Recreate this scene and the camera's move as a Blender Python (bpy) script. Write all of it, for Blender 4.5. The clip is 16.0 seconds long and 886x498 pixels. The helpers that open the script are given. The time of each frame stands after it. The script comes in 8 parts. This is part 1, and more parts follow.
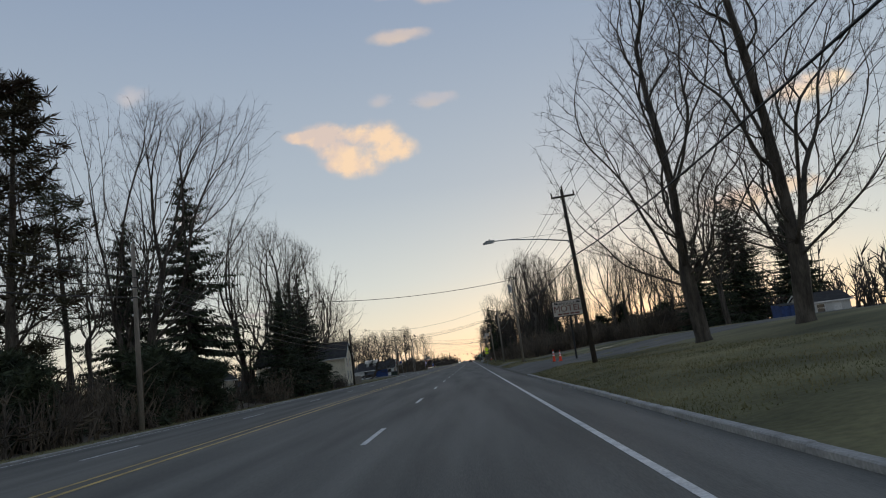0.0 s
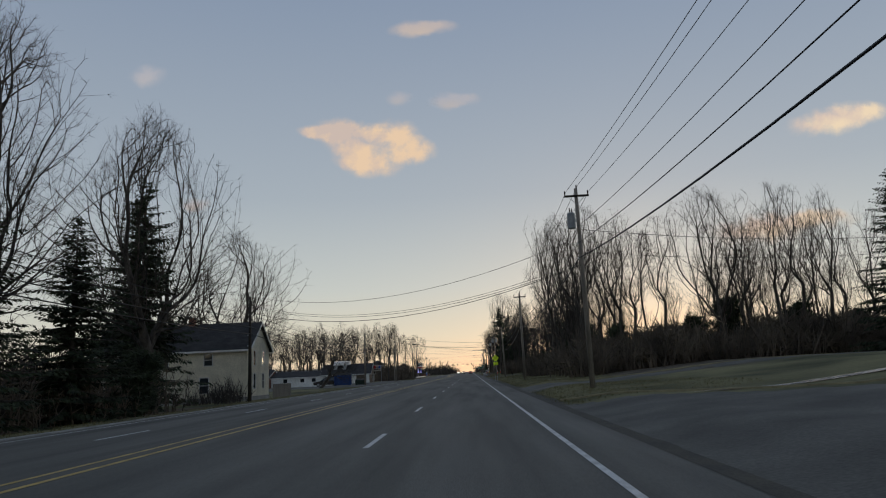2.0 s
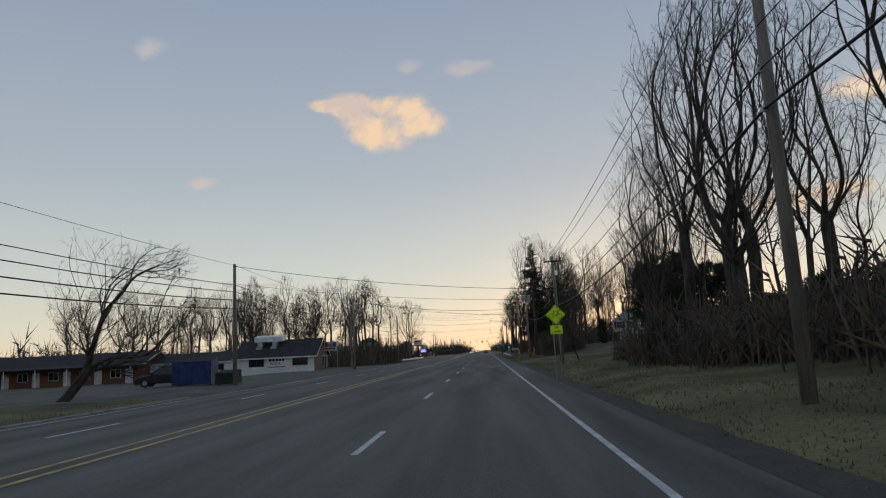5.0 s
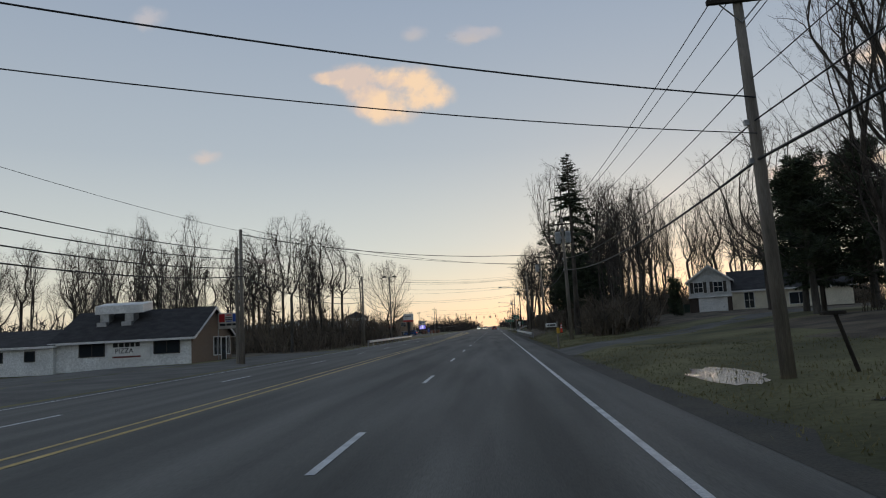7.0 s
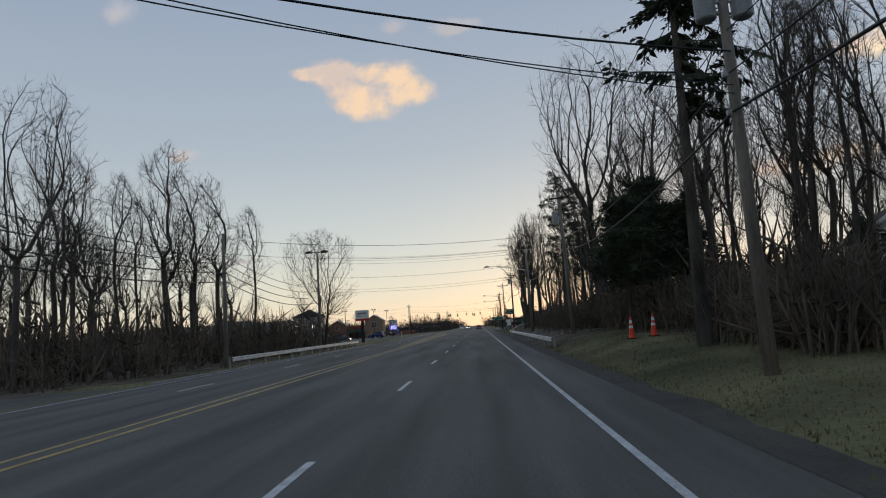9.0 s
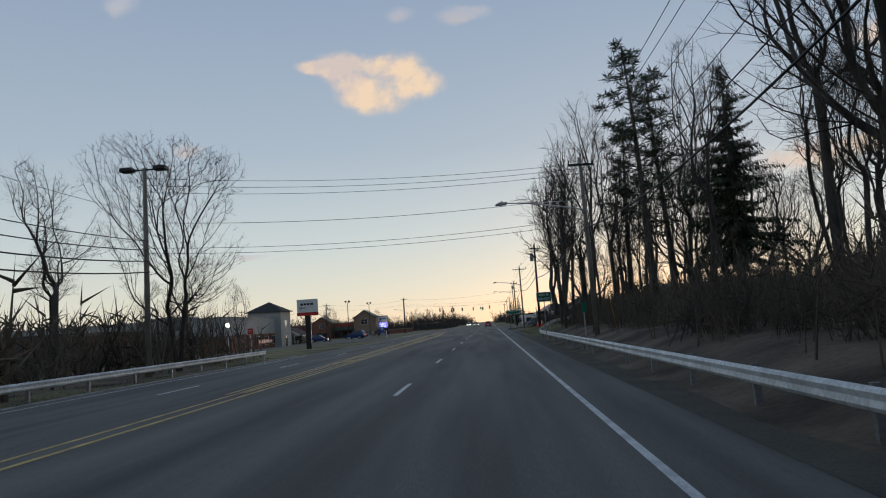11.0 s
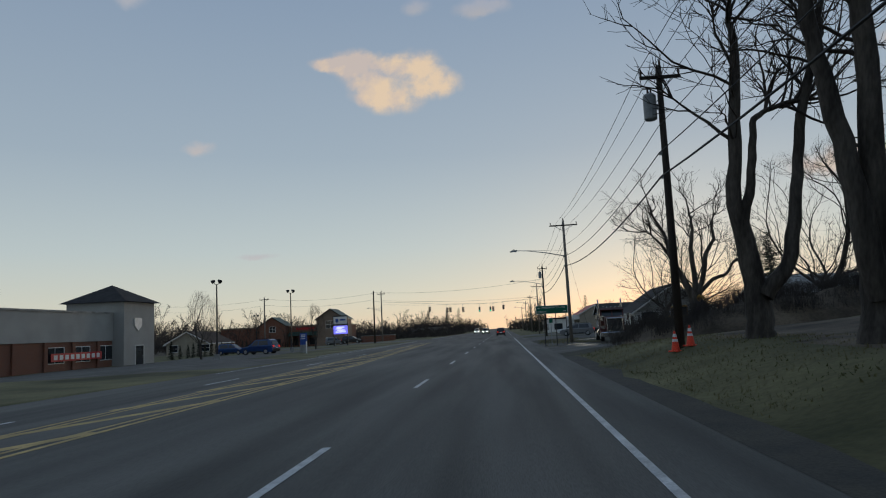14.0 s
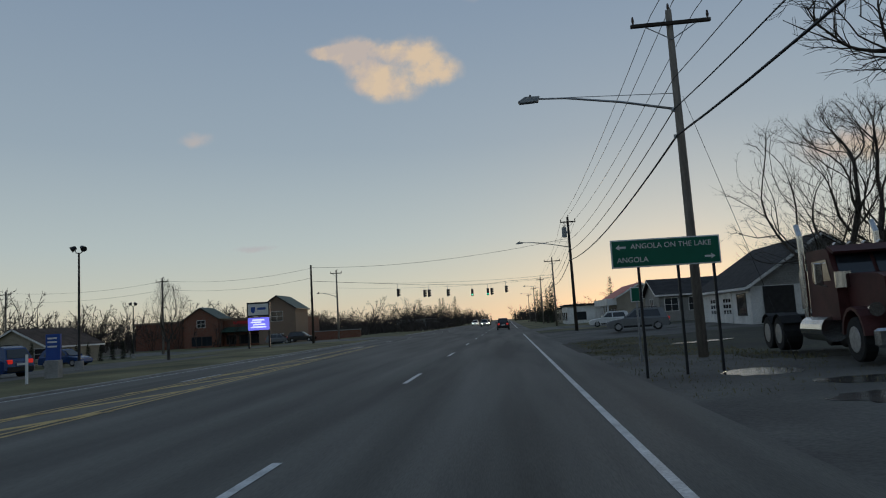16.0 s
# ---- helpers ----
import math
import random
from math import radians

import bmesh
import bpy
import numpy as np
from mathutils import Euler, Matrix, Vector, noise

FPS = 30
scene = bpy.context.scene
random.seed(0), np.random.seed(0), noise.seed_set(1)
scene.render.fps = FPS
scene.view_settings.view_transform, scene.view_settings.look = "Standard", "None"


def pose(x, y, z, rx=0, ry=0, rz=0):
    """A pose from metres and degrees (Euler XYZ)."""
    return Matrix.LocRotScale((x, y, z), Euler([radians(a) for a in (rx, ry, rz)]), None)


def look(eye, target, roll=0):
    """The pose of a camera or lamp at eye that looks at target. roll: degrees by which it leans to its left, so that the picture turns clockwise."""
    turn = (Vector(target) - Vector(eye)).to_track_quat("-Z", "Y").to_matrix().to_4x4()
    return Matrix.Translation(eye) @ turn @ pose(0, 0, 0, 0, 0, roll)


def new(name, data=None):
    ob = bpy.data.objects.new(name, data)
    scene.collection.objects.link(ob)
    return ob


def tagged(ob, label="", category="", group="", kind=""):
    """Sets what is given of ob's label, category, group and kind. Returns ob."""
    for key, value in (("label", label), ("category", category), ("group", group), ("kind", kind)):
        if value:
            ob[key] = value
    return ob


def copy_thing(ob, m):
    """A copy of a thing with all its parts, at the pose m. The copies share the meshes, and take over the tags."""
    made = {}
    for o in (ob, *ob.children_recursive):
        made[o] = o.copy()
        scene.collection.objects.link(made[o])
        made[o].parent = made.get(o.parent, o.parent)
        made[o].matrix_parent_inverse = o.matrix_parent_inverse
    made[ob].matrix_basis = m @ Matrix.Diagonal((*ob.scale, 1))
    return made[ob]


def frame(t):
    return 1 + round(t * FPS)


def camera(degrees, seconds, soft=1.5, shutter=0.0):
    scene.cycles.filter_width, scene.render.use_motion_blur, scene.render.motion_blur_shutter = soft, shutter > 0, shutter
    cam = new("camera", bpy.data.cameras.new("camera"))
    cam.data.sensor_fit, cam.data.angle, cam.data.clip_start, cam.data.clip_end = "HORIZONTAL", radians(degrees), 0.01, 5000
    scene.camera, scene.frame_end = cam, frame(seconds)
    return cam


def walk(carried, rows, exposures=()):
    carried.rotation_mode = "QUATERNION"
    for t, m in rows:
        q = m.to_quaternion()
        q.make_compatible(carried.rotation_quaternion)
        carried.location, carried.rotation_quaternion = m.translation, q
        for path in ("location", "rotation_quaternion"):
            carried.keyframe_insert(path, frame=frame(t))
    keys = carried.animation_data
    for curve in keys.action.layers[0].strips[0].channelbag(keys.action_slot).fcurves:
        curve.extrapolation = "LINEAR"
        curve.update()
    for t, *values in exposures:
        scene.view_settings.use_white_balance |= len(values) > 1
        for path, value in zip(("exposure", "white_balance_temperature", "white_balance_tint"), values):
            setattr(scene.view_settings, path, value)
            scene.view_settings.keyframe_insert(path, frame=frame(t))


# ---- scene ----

cam = camera(65.2, 16.0, 1.1)
PATH = [
    (0, (-1.064, -10.19, 1.481), (-1.103, -8.217, 1.805), -7.2),
    (0.5, (-1.077, 3.732, 1.513), (-1.138, 5.696, 1.887), -3.7),
    (1, (-1.088, 17.257, 1.543), (-1.149, 19.229, 1.871), -3.4),
    (1.5, (-1.097, 30.412, 1.572), (-1.135, 32.381, 1.922), -4.7),
    (2, (-1.105, 43.227, 1.598), (-1.168, 45.195, 1.949), -2.5),
    (2.5, (-1.111, 55.73, 1.623), (-1.174, 57.704, 1.936), -3.3),
    (3, (-1.115, 67.95, 1.646), (-1.224, 69.921, 1.963), -2.9),
    (5.5, (-1.107, 125.756, 1.736), (-1.216, 127.734, 2.008), -2.8),
    (6, (-1.101, 136.84, 1.749), (-1.221, 138.821, 1.993), -3.0),
    (6.2, (-1.097, 141.243, 1.753), (-1.227, 143.224, 1.997), -3.4),
    (6.5, (-1.092, 147.82, 1.759), (-1.217, 149.801, 2.006), -2.9),
    (7, (-1.081, 158.718, 1.769), (-1.217, 160.7, 1.997), -2.9),
    (7.5, (-1.069, 169.553, 1.776), (-1.203, 171.538, 1.987), -2.8),
    (8, (-1.055, 180.344, 1.782), (-1.191, 182.328, 1.99), -2.2),
    (8.2, (-1.049, 184.651, 1.784), (-1.175, 186.634, 2.014), -3.2),
    (8.5, (-1.039, 191.106, 1.786), (-1.156, 193.087, 2.034), -4.1),
    (9, (-1.021, 201.854, 1.788), (-1.111, 203.839, 2.012), -3.7),
    (11.5, (-0.905, 255.714, 1.773), (-1.034, 257.698, 1.989), -3.7),
    (12, (-0.877, 266.543, 1.765), (-1.02, 268.523, 2.007), -2.5),
    (12.5, (-0.846, 277.389, 1.755), (-0.98, 279.369, 2.002), -3.0),
    (13, (-0.814, 288.245, 1.743), (-0.954, 290.226, 1.982), -2.2),
    (13.5, (-0.78, 299.101, 1.73), (-0.932, 301.08, 1.977), -4.1),
    (14, (-0.744, 309.943, 1.715), (-0.905, 311.922, 1.949), -2.7),
    (14.5, (-0.706, 320.753, 1.698), (-0.867, 322.731, 1.951), -2.2),
    (15, (-0.667, 331.512, 1.679), (-0.804, 333.493, 1.912), -2.8),
    (15.5, (-0.626, 342.193, 1.659), (-0.792, 344.175, 1.868), -2.7),
    (16, (-0.582, 352.768, 1.636), (-0.755, 354.749, 1.847), -3.3),
]
walk(cam, [(t, look(eye, target, roll)) for t, eye, target, roll in PATH], [(0.0, 0.12, 6500, 10), (1.0, 0.0, 6500, 10), (2.0, -0.12, 6500, 10), (5.5, 0.05, 6600, 10), (8.0, 0.1, 6600, 10), (9.0, 0.1, 6450, 10), (11.5, 0.05, 6100, 8), (13.5, -0.1, 6050, 7), (15.0, -0.25, 6050, 5), (16.0, -0.3, 6050, 5)])

# ---- sky, sun ----
SUN_AZ, SUN_EL = radians(14), radians(2.2)
world = bpy.data.worlds.new("dusk")
scene.world = world
world.use_nodes = True
wn = world.node_tree
sky = wn.nodes.new("ShaderNodeTexSky")
sky.sky_type, sky.sun_disc = "NISHITA", False
sky.sun_elevation, sky.sun_rotation = SUN_EL, SUN_AZ
sky.air_density, sky.dust_density, sky.ozone_density = 1.0, 0.6, 2.0
# twilight haze over the clear-sky model: warm at the horizon, grey-blue above
geo, sep, grade, blend = (wn.nodes.new(n) for n in ("ShaderNodeTexCoord", "ShaderNodeSeparateXYZ", "ShaderNodeValToRGB", "ShaderNodeMix"))
wn.links.new(geo.outputs["Generated"], sep.inputs[0])
wn.links.new(sep.outputs[2], grade.inputs[0])
stops = ((0.0, (0.92, 0.775, 0.56)), (0.05, (0.805, 0.768, 0.648)), (0.12, (0.66, 0.695, 0.675)), (0.25, (0.47, 0.53, 0.59)), (0.5, (0.31, 0.385, 0.51)), (1.0, (0.22, 0.30, 0.44)))
for k, (at, c) in enumerate(stops):
    e = grade.color_ramp.elements[k] if k < 2 else grade.color_ramp.elements.new(at)
    e.position, e.color = at, (*c, 1)
strength = wn.nodes.new("ShaderNodeVectorMath")
strength.operation = "SCALE"
strength.inputs["Scale"].default_value = 0.15
wn.links.new(sky.outputs[0], strength.inputs[0])
blend.data_type = "RGBA"
blend.inputs[0].default_value = 0.80
wn.links.new(strength.outputs[0], blend.inputs[6])
wn.links.new(grade.outputs[0], blend.inputs[7])
wn.links.new(blend.outputs[2], wn.nodes["Background"].inputs[0])
wn.nodes["Background"].inputs[1].default_value = 1.0
sun_data = bpy.data.lights.new("sun", "SUN")
sun_data.energy, sun_data.angle, sun_data.color = 0.5, radians(6), (1.0, 0.72, 0.48)
sun = new("sun", sun_data)
sun_dir = Vector((math.sin(SUN_AZ) * math.cos(SUN_EL), math.cos(SUN_AZ) * math.cos(SUN_EL), math.sin(SUN_EL)))
sun.matrix_world = look(sun_dir * 500, (0, 0, 0))
scene.view_settings.exposure = 0.0


# ---- materials ----
def material(name, colour, rough=0.8, metal=0.0, vary=0.25, scale=3.0, fine=40.0, bump=0.15, stretch=(1, 1, 1), second=None, emit=None, spec=0.3):
    """A surface with two scales of variation and fine relief."""
    m = bpy.data.materials.new(name)
    m.use_nodes = True
    nt = m.node_tree
    bs = nt.nodes["Principled BSDF"]
    co = nt.nodes.new("ShaderNodeTexCoord")
    mp = nt.nodes.new("ShaderNodeMapping")
    mp.inputs["Scale"].default_value = stretch
    nt.links.new(co.outputs["Object"], mp.inputs[0])
    big, small = nt.nodes.new("ShaderNodeTexNoise"), nt.nodes.new("ShaderNodeTexNoise")
    for n, s, d in ((big, scale, 4), (small, fine, 3)):
        n.inputs["Scale"].default_value, n.inputs["Detail"].default_value = s, d
        nt.links.new(mp.outputs[0], n.inputs["Vector"])
    ramp = nt.nodes.new("ShaderNodeValToRGB")
    dark = [c * (1 - vary) for c in colour]
    light = [min(1, c * (1 + vary)) for c in (second or colour)]
    ramp.color_ramp.elements[0].position, ramp.color_ramp.elements[1].position = 0.32, 0.68
    ramp.color_ramp.elements[0].color, ramp.color_ramp.elements[1].color = (*dark, 1), (*light, 1)
    nt.links.new(big.outputs[0], ramp.inputs[0])
    mix = nt.nodes.new("ShaderNodeMix")
    mix.data_type, mix.blend_type = "RGBA", "MULTIPLY"
    mix.inputs[0].default_value = 0.55
    r2 = nt.nodes.new("ShaderNodeValToRGB")
    r2.color_ramp.elements[0].color, r2.color_ramp.elements[1].color = (0.45, 0.45, 0.45, 1), (1, 1, 1, 1)
    r2.color_ramp.elements[0].position, r2.color_ramp.elements[1].position = 0.3, 0.65
    nt.links.new(small.outputs[0], r2.inputs[0])
    nt.links.new(ramp.outputs[0], mix.inputs[6])
    nt.links.new(r2.outputs[0], mix.inputs[7])
    nt.links.new(mix.outputs[2], bs.inputs["Base Color"])
    bs.inputs["Roughness"].default_value, bs.inputs["Metallic"].default_value = rough, metal
    bs.inputs["Specular IOR Level"].default_value = spec
    if bump:
        b = nt.nodes.new("ShaderNodeBump")
        b.inputs["Strength"].default_value, b.inputs["Distance"].default_value = bump, 0.03
        nt.links.new(small.outputs[0], b.inputs["Height"])
        nt.links.new(b.outputs[0], bs.inputs["Normal"])
    if emit:
        bs.inputs["Emission Color"].default_value, bs.inputs["Emission Strength"].default_value = (*emit[0], 1), emit[1]
    return m


def siding_material(name, colour, board, vary=0.12, axis=2):
    """Painted boards whose laps show as fine relief."""
    m = material(name, colour, 0.6, vary=vary, scale=0.8, fine=9, bump=0.0)
    nt = m.node_tree
    co = nt.nodes.new("ShaderNodeTexCoord")
    wv = nt.nodes.new("ShaderNodeTexWave")
    wv.wave_profile, wv.bands_direction = "SAW", "XYZ"[axis]
    wv.inputs["Scale"].default_value = math.pi / 10 / board
    nt.links.new(co.outputs["Object"], wv.inputs["Vector"])
    b = nt.nodes.new("ShaderNodeBump")
    b.inputs["Strength"].default_value, b.inputs["Distance"].default_value = 0.7, 0.04
    nt.links.new(wv.outputs[1], b.inputs["Height"])
    nt.links.new(b.outputs[0], nt.nodes["Principled BSDF"].inputs["Normal"])
    return m


def brick_material(name, c1, c2, mortar):
    m = material(name, c1, 0.85, bump=0.0)
    nt = m.node_tree
    co = nt.nodes.new("ShaderNodeTexCoord")
    sep, com, add = nt.nodes.new("ShaderNodeSeparateXYZ"), nt.nodes.new("ShaderNodeCombineXYZ"), nt.nodes.new("ShaderNodeMath")
    nt.links.new(co.outputs["Object"], sep.inputs[0])
    nt.links.new(sep.outputs[0], add.inputs[0])
    nt.links.new(sep.outputs[1], add.inputs[1])
    nt.links.new(add.outputs[0], com.inputs[0])
    nt.links.new(sep.outputs[2], com.inputs[1])
    br = nt.nodes.new("ShaderNodeTexBrick")
    br.inputs["Scale"].default_value, br.inputs["Brick Width"].default_value, br.inputs["Row Height"].default_value = 1.0, 0.22, 0.075
    br.inputs["Mortar Size"].default_value = 0.006
    br.inputs["Color1"].default_value, br.inputs["Color2"].default_value, br.inputs["Mortar"].default_value = (*c1, 1), (*c2, 1), (*mortar, 1)
    nt.links.new(com.outputs[0], br.inputs["Vector"])
    bs = nt.nodes["Principled BSDF"]
    mix = next(n for n in nt.nodes if n.bl_idname == "ShaderNodeMix")
    nt.links.new(br.outputs[0], mix.inputs[6])
    b = nt.nodes.new("ShaderNodeBump")
    b.inputs["Strength"].default_value, b.inputs["Distance"].default_value = 0.5, 0.01
    b.invert = True
    nt.links.new(br.outputs[1], b.inputs["Height"])
    nt.links.new(b.outputs[0], bs.inputs["Normal"])
    return m


def glass_material(name, tint=(0.02, 0.025, 0.03)):
    m = bpy.data.materials.new(name)
    m.use_nodes = True
    bs = m.node_tree.nodes["Principled BSDF"]
    bs.inputs["Base Color"].default_value = (*tint, 1)
    bs.inputs["Roughness"].default_value, bs.inputs["Specular IOR Level"].default_value = 0.06, 0.6
    return m


def glow_material(name, colour, strength):
    m = bpy.data.materials.new(name)
    m.use_nodes = True
    bs = m.node_tree.nodes["Principled BSDF"]
    bs.inputs["Base Color"].default_value = (*colour, 1)
    bs.inputs["Emission Color"].default_value, bs.inputs["Emission Strength"].default_value = (*colour, 1), strength
    return m


M = {}
M["asphalt"] = material("asphalt", (0.104, 0.099, 0.085), 0.82, vary=0.24, scale=0.5, fine=60, bump=0.25, stretch=(1.6, 0.10, 1), second=(0.140, 0.133, 0.115))
M["drive"] = material("gravel_drive", (0.120, 0.114, 0.100), 0.9, vary=0.3, scale=0.35, fine=14, bump=0.5)
M["white_line"] = material("white_road_paint", (0.62, 0.62, 0.60), 0.6, vary=0.25, scale=2, fine=25, bump=0.1)
M["yellow_line"] = material("yellow_road_paint", (0.52, 0.36, 0.11), 0.6, vary=0.3, scale=2, fine=25, bump=0.1)
M["grass"] = material("winter_grass", (0.088, 0.090, 0.034), 0.95, vary=0.40, scale=0.16, fine=6, bump=0.6, second=(0.155, 0.140, 0.066))
M["litter"] = material("leaf_litter", (0.075, 0.058, 0.040), 0.95, vary=0.4, scale=0.4, fine=7, bump=0.9, second=(0.130, 0.102, 0.070))
M["dirt"] = material("packed_dirt", (0.075, 0.066, 0.052), 0.92, vary=0.4, scale=0.3, fine=6, bump=0.8, second=(0.05, 0.05, 0.03))
M["concrete"] = material("concrete", (0.30, 0.295, 0.28), 0.8, vary=0.25, scale=1.2, fine=18, bump=0.2)
M["puddle"] = material("puddle_water", (0.05, 0.047, 0.04), 0.22, vary=0.2, fine=5, bump=0.25, spec=0.8)
M["bark"] = material("bark", (0.050, 0.043, 0.036), 0.95, vary=0.4, scale=2.0, fine=16, bump=0.9, stretch=(1, 1, 0.25), second=(0.085, 0.074, 0.062))
M["bark_pale"] = material("pale_bark", (0.090, 0.083, 0.072), 0.95, vary=0.35, scale=2.0, fine=14, bump=0.8, stretch=(1, 1, 0.25))
M["twig"] = material("twigs", (0.044, 0.036, 0.030), 0.95, vary=0.3, scale=0.6, fine=8, bump=0.0, second=(0.068, 0.056, 0.046))
M["brush"] = material("brown_brushwood", (0.080, 0.061, 0.044), 0.95, vary=0.4, scale=0.35, fine=5, bump=0.0, second=(0.135, 0.106, 0.074))
M["dead_leaf"] = material("withered_brown_leaves", (0.075, 0.048, 0.030), 0.9, vary=0.35, scale=2, fine=9, bump=0.0)
M["tube_yellow"] = material("yellow_plastic", (0.70, 0.40, 0.05), 0.5, vary=0.1, bump=0.0)
M["grass_blade"] = material("grass_blades", (0.13, 0.13, 0.048), 0.9, vary=0.3, scale=0.4, fine=7, bump=0.0, second=(0.21, 0.18, 0.09))
M["dry_grass"] = material("bleached_dry_grass", (0.20, 0.165, 0.085), 0.95, vary=0.35, scale=0.9, fine=9, bump=0.8)
M["shoulder"] = material("gravel_shoulder", (0.105, 0.098, 0.085), 0.95, vary=0.35, scale=0.8, fine=22, bump=0.7, second=(0.075, 0.068, 0.052))
M["needle"] = material("spruce_needles", (0.026, 0.038, 0.024), 0.85, vary=0.45, scale=0.8, fine=6, bump=0.0, second=(0.052, 0.066, 0.036))
# the reddish tone puts warm low sunlight into these needles' colour
M["needle_warmlit"] = material("warm_lit_pine_needles", (0.060, 0.030, 0.018), 0.85, vary=0.45, scale=0.35, fine=6, bump=0.0, second=(0.040, 0.042, 0.022))
M["pole_wood"] = material("weathered_pole_wood", (0.22, 0.195, 0.165), 0.9, vary=0.3, scale=1.5, fine=20, bump=0.5, stretch=(3, 3, 0.3))
M["pole_dark"] = material("creosoted_pole_wood", (0.045, 0.037, 0.030), 0.85, vary=0.3, scale=1.5, fine=20, bump=0.5, stretch=(3, 3, 0.3))
M["steel"] = material("galvanised_steel", (0.36, 0.37, 0.38), 0.45, metal=0.75, vary=0.2, scale=2, fine=14, bump=0.08)
M["rail_steel"] = material("weathered_guardrail_steel", (0.66, 0.67, 0.65), 0.55, metal=0.05, vary=0.2, scale=1.2, fine=10, bump=0.1)
M["dark_metal"] = material("dark_painted_metal", (0.03, 0.03, 0.032), 0.5, metal=0.3, vary=0.2, bump=0.05)
M["transformer"] = material("grey_transformer_paint", (0.28, 0.30, 0.31), 0.5, vary=0.15, scale=4, bump=0.05)
M["ceramic"] = material("brown_ceramic", (0.06, 0.04, 0.03), 0.25, vary=0.1, bump=0.0)
M["cable"] = material("black_cable", (0.015, 0.015, 0.016), 0.6, vary=0.1, bump=0.0)
M["white_siding"] = siding_material("cream_clapboard", (0.76, 0.71, 0.58), 0.13)
M["house_siding"] = siding_material("white_vinyl_siding", (0.62, 0.63, 0.62), 0.12)
M["tan_siding"] = siding_material("tan_siding", (0.38, 0.34, 0.27), 0.14)
M["grey_siding"] = siding_material("grey_siding", (0.30, 0.30, 0.29), 0.16)
M["white_paint"] = material("white_paint", (0.72, 0.72, 0.70), 0.6, vary=0.12, scale=0.9, fine=12, bump=0.08)
M["block_white"] = material("whitewashed_block_wall", (0.74, 0.75, 0.74), 0.75, vary=0.14, scale=0.7, fine=8, bump=0.25)
M["shingle"] = material("dark_roof_shingles", (0.040, 0.038, 0.038), 0.92, vary=0.3, scale=1.2, fine=11, bump=0.5, stretch=(1, 1, 3))
M["shingle_brown"] = material("brown_roof_shingles", (0.085, 0.06, 0.045), 0.92, vary=0.3, scale=1.2, fine=11, bump=0.5)
M["green_roof"] = material("green_standing_seam", (0.03, 0.07, 0.05), 0.5, vary=0.2, scale=1, bump=0.05)
M["red_roof"] = material("red_metal_roof", (0.42, 0.05, 0.03), 0.5, vary=0.15, scale=1, bump=0.05)
M["brick"] = brick_material("red_brick", (0.22, 0.085, 0.05), (0.17, 0.07, 0.045), (0.20, 0.17, 0.14))
M["brick_tan"] = brick_material("tan_brick", (0.24, 0.17, 0.12), (0.20, 0.14, 0.10), (0.26, 0.22, 0.18))
M["brick_dark"] = brick_material("dark_brick", (0.075, 0.052, 0.042), (0.06, 0.045, 0.038), (0.09, 0.08, 0.07))
M["eifs"] = material("grey_render", (0.36, 0.36, 0.34), 0.85, vary=0.10, scale=0.4, fine=20, bump=0.15)
M["glass"] = glass_material("window_glass")
M["trim_dark"] = material("dark_trim", (0.05, 0.045, 0.04), 0.6, vary=0.15, bump=0.05)
M["sign_green"] = material("green_sign_sheeting", (0.012, 0.13, 0.075), 0.45, vary=0.1, scale=2, bump=0.0)
M["sign_white"] = material("white_sign_face", (0.74, 0.74, 0.72), 0.5, vary=0.08, scale=2, bump=0.0)
M["sign_aged"] = material("aged_white_sign_face", (0.50, 0.46, 0.40), 0.6, vary=0.2, scale=1.5, fine=14, bump=0.05)
# a faint added glow brightens this sheeting, which is no lamp
M["sign_yellow"] = material("fluorescent_yellow_green_sheeting", (0.62, 0.86, 0.03), 0.4, vary=0.06, scale=2, bump=0.0, emit=((0.6, 0.85, 0.02), 0.06))
M["sign_red"] = material("red_sign_face", (0.48, 0.03, 0.03), 0.5, vary=0.08, bump=0.0)
M["sign_blue"] = material("blue_sign_face", (0.03, 0.08, 0.33), 0.5, vary=0.08, bump=0.0)
M["ink"] = material("black_lettering", (0.02, 0.02, 0.02), 0.6, vary=0.1, bump=0.0)
M["ink_red"] = material("faded_maroon_lettering", (0.16, 0.05, 0.04), 0.6, vary=0.25, scale=6, bump=0.0)
M["cone"] = material("orange_cone_rubber", (0.90, 0.085, 0.04), 0.6, vary=0.1, scale=4, bump=0.0)
M["reflect"] = material("white_reflective_collar", (0.80, 0.80, 0.80), 0.4, vary=0.06, bump=0.0)
M["rubber"] = material("black_rubber", (0.02, 0.02, 0.02), 0.8, vary=0.2, scale=6, bump=0.1)
M["chrome"] = material("dulled_chrome", (0.6, 0.6, 0.6), 0.2, metal=1.0, vary=0.1, bump=0.0)
M["car_black"] = material("black_car_paint", (0.014, 0.015, 0.018), 0.25, vary=0.1, bump=0.0, spec=0.6)
M["car_blue"] = material("blue_car_paint", (0.012, 0.045, 0.15), 0.25, vary=0.1, bump=0.0, spec=0.6)
M["car_white"] = material("white_car_paint", (0.70, 0.71, 0.72), 0.3, vary=0.06, bump=0.0, spec=0.5)
M["car_grey"] = material("grey_car_paint", (0.16, 0.17, 0.18), 0.3, vary=0.08, bump=0.0, spec=0.5)
M["truck_red"] = material("faded_maroon_truck_paint", (0.075, 0.026, 0.024), 0.55, vary=0.25, scale=2, bump=0.0, spec=0.2)
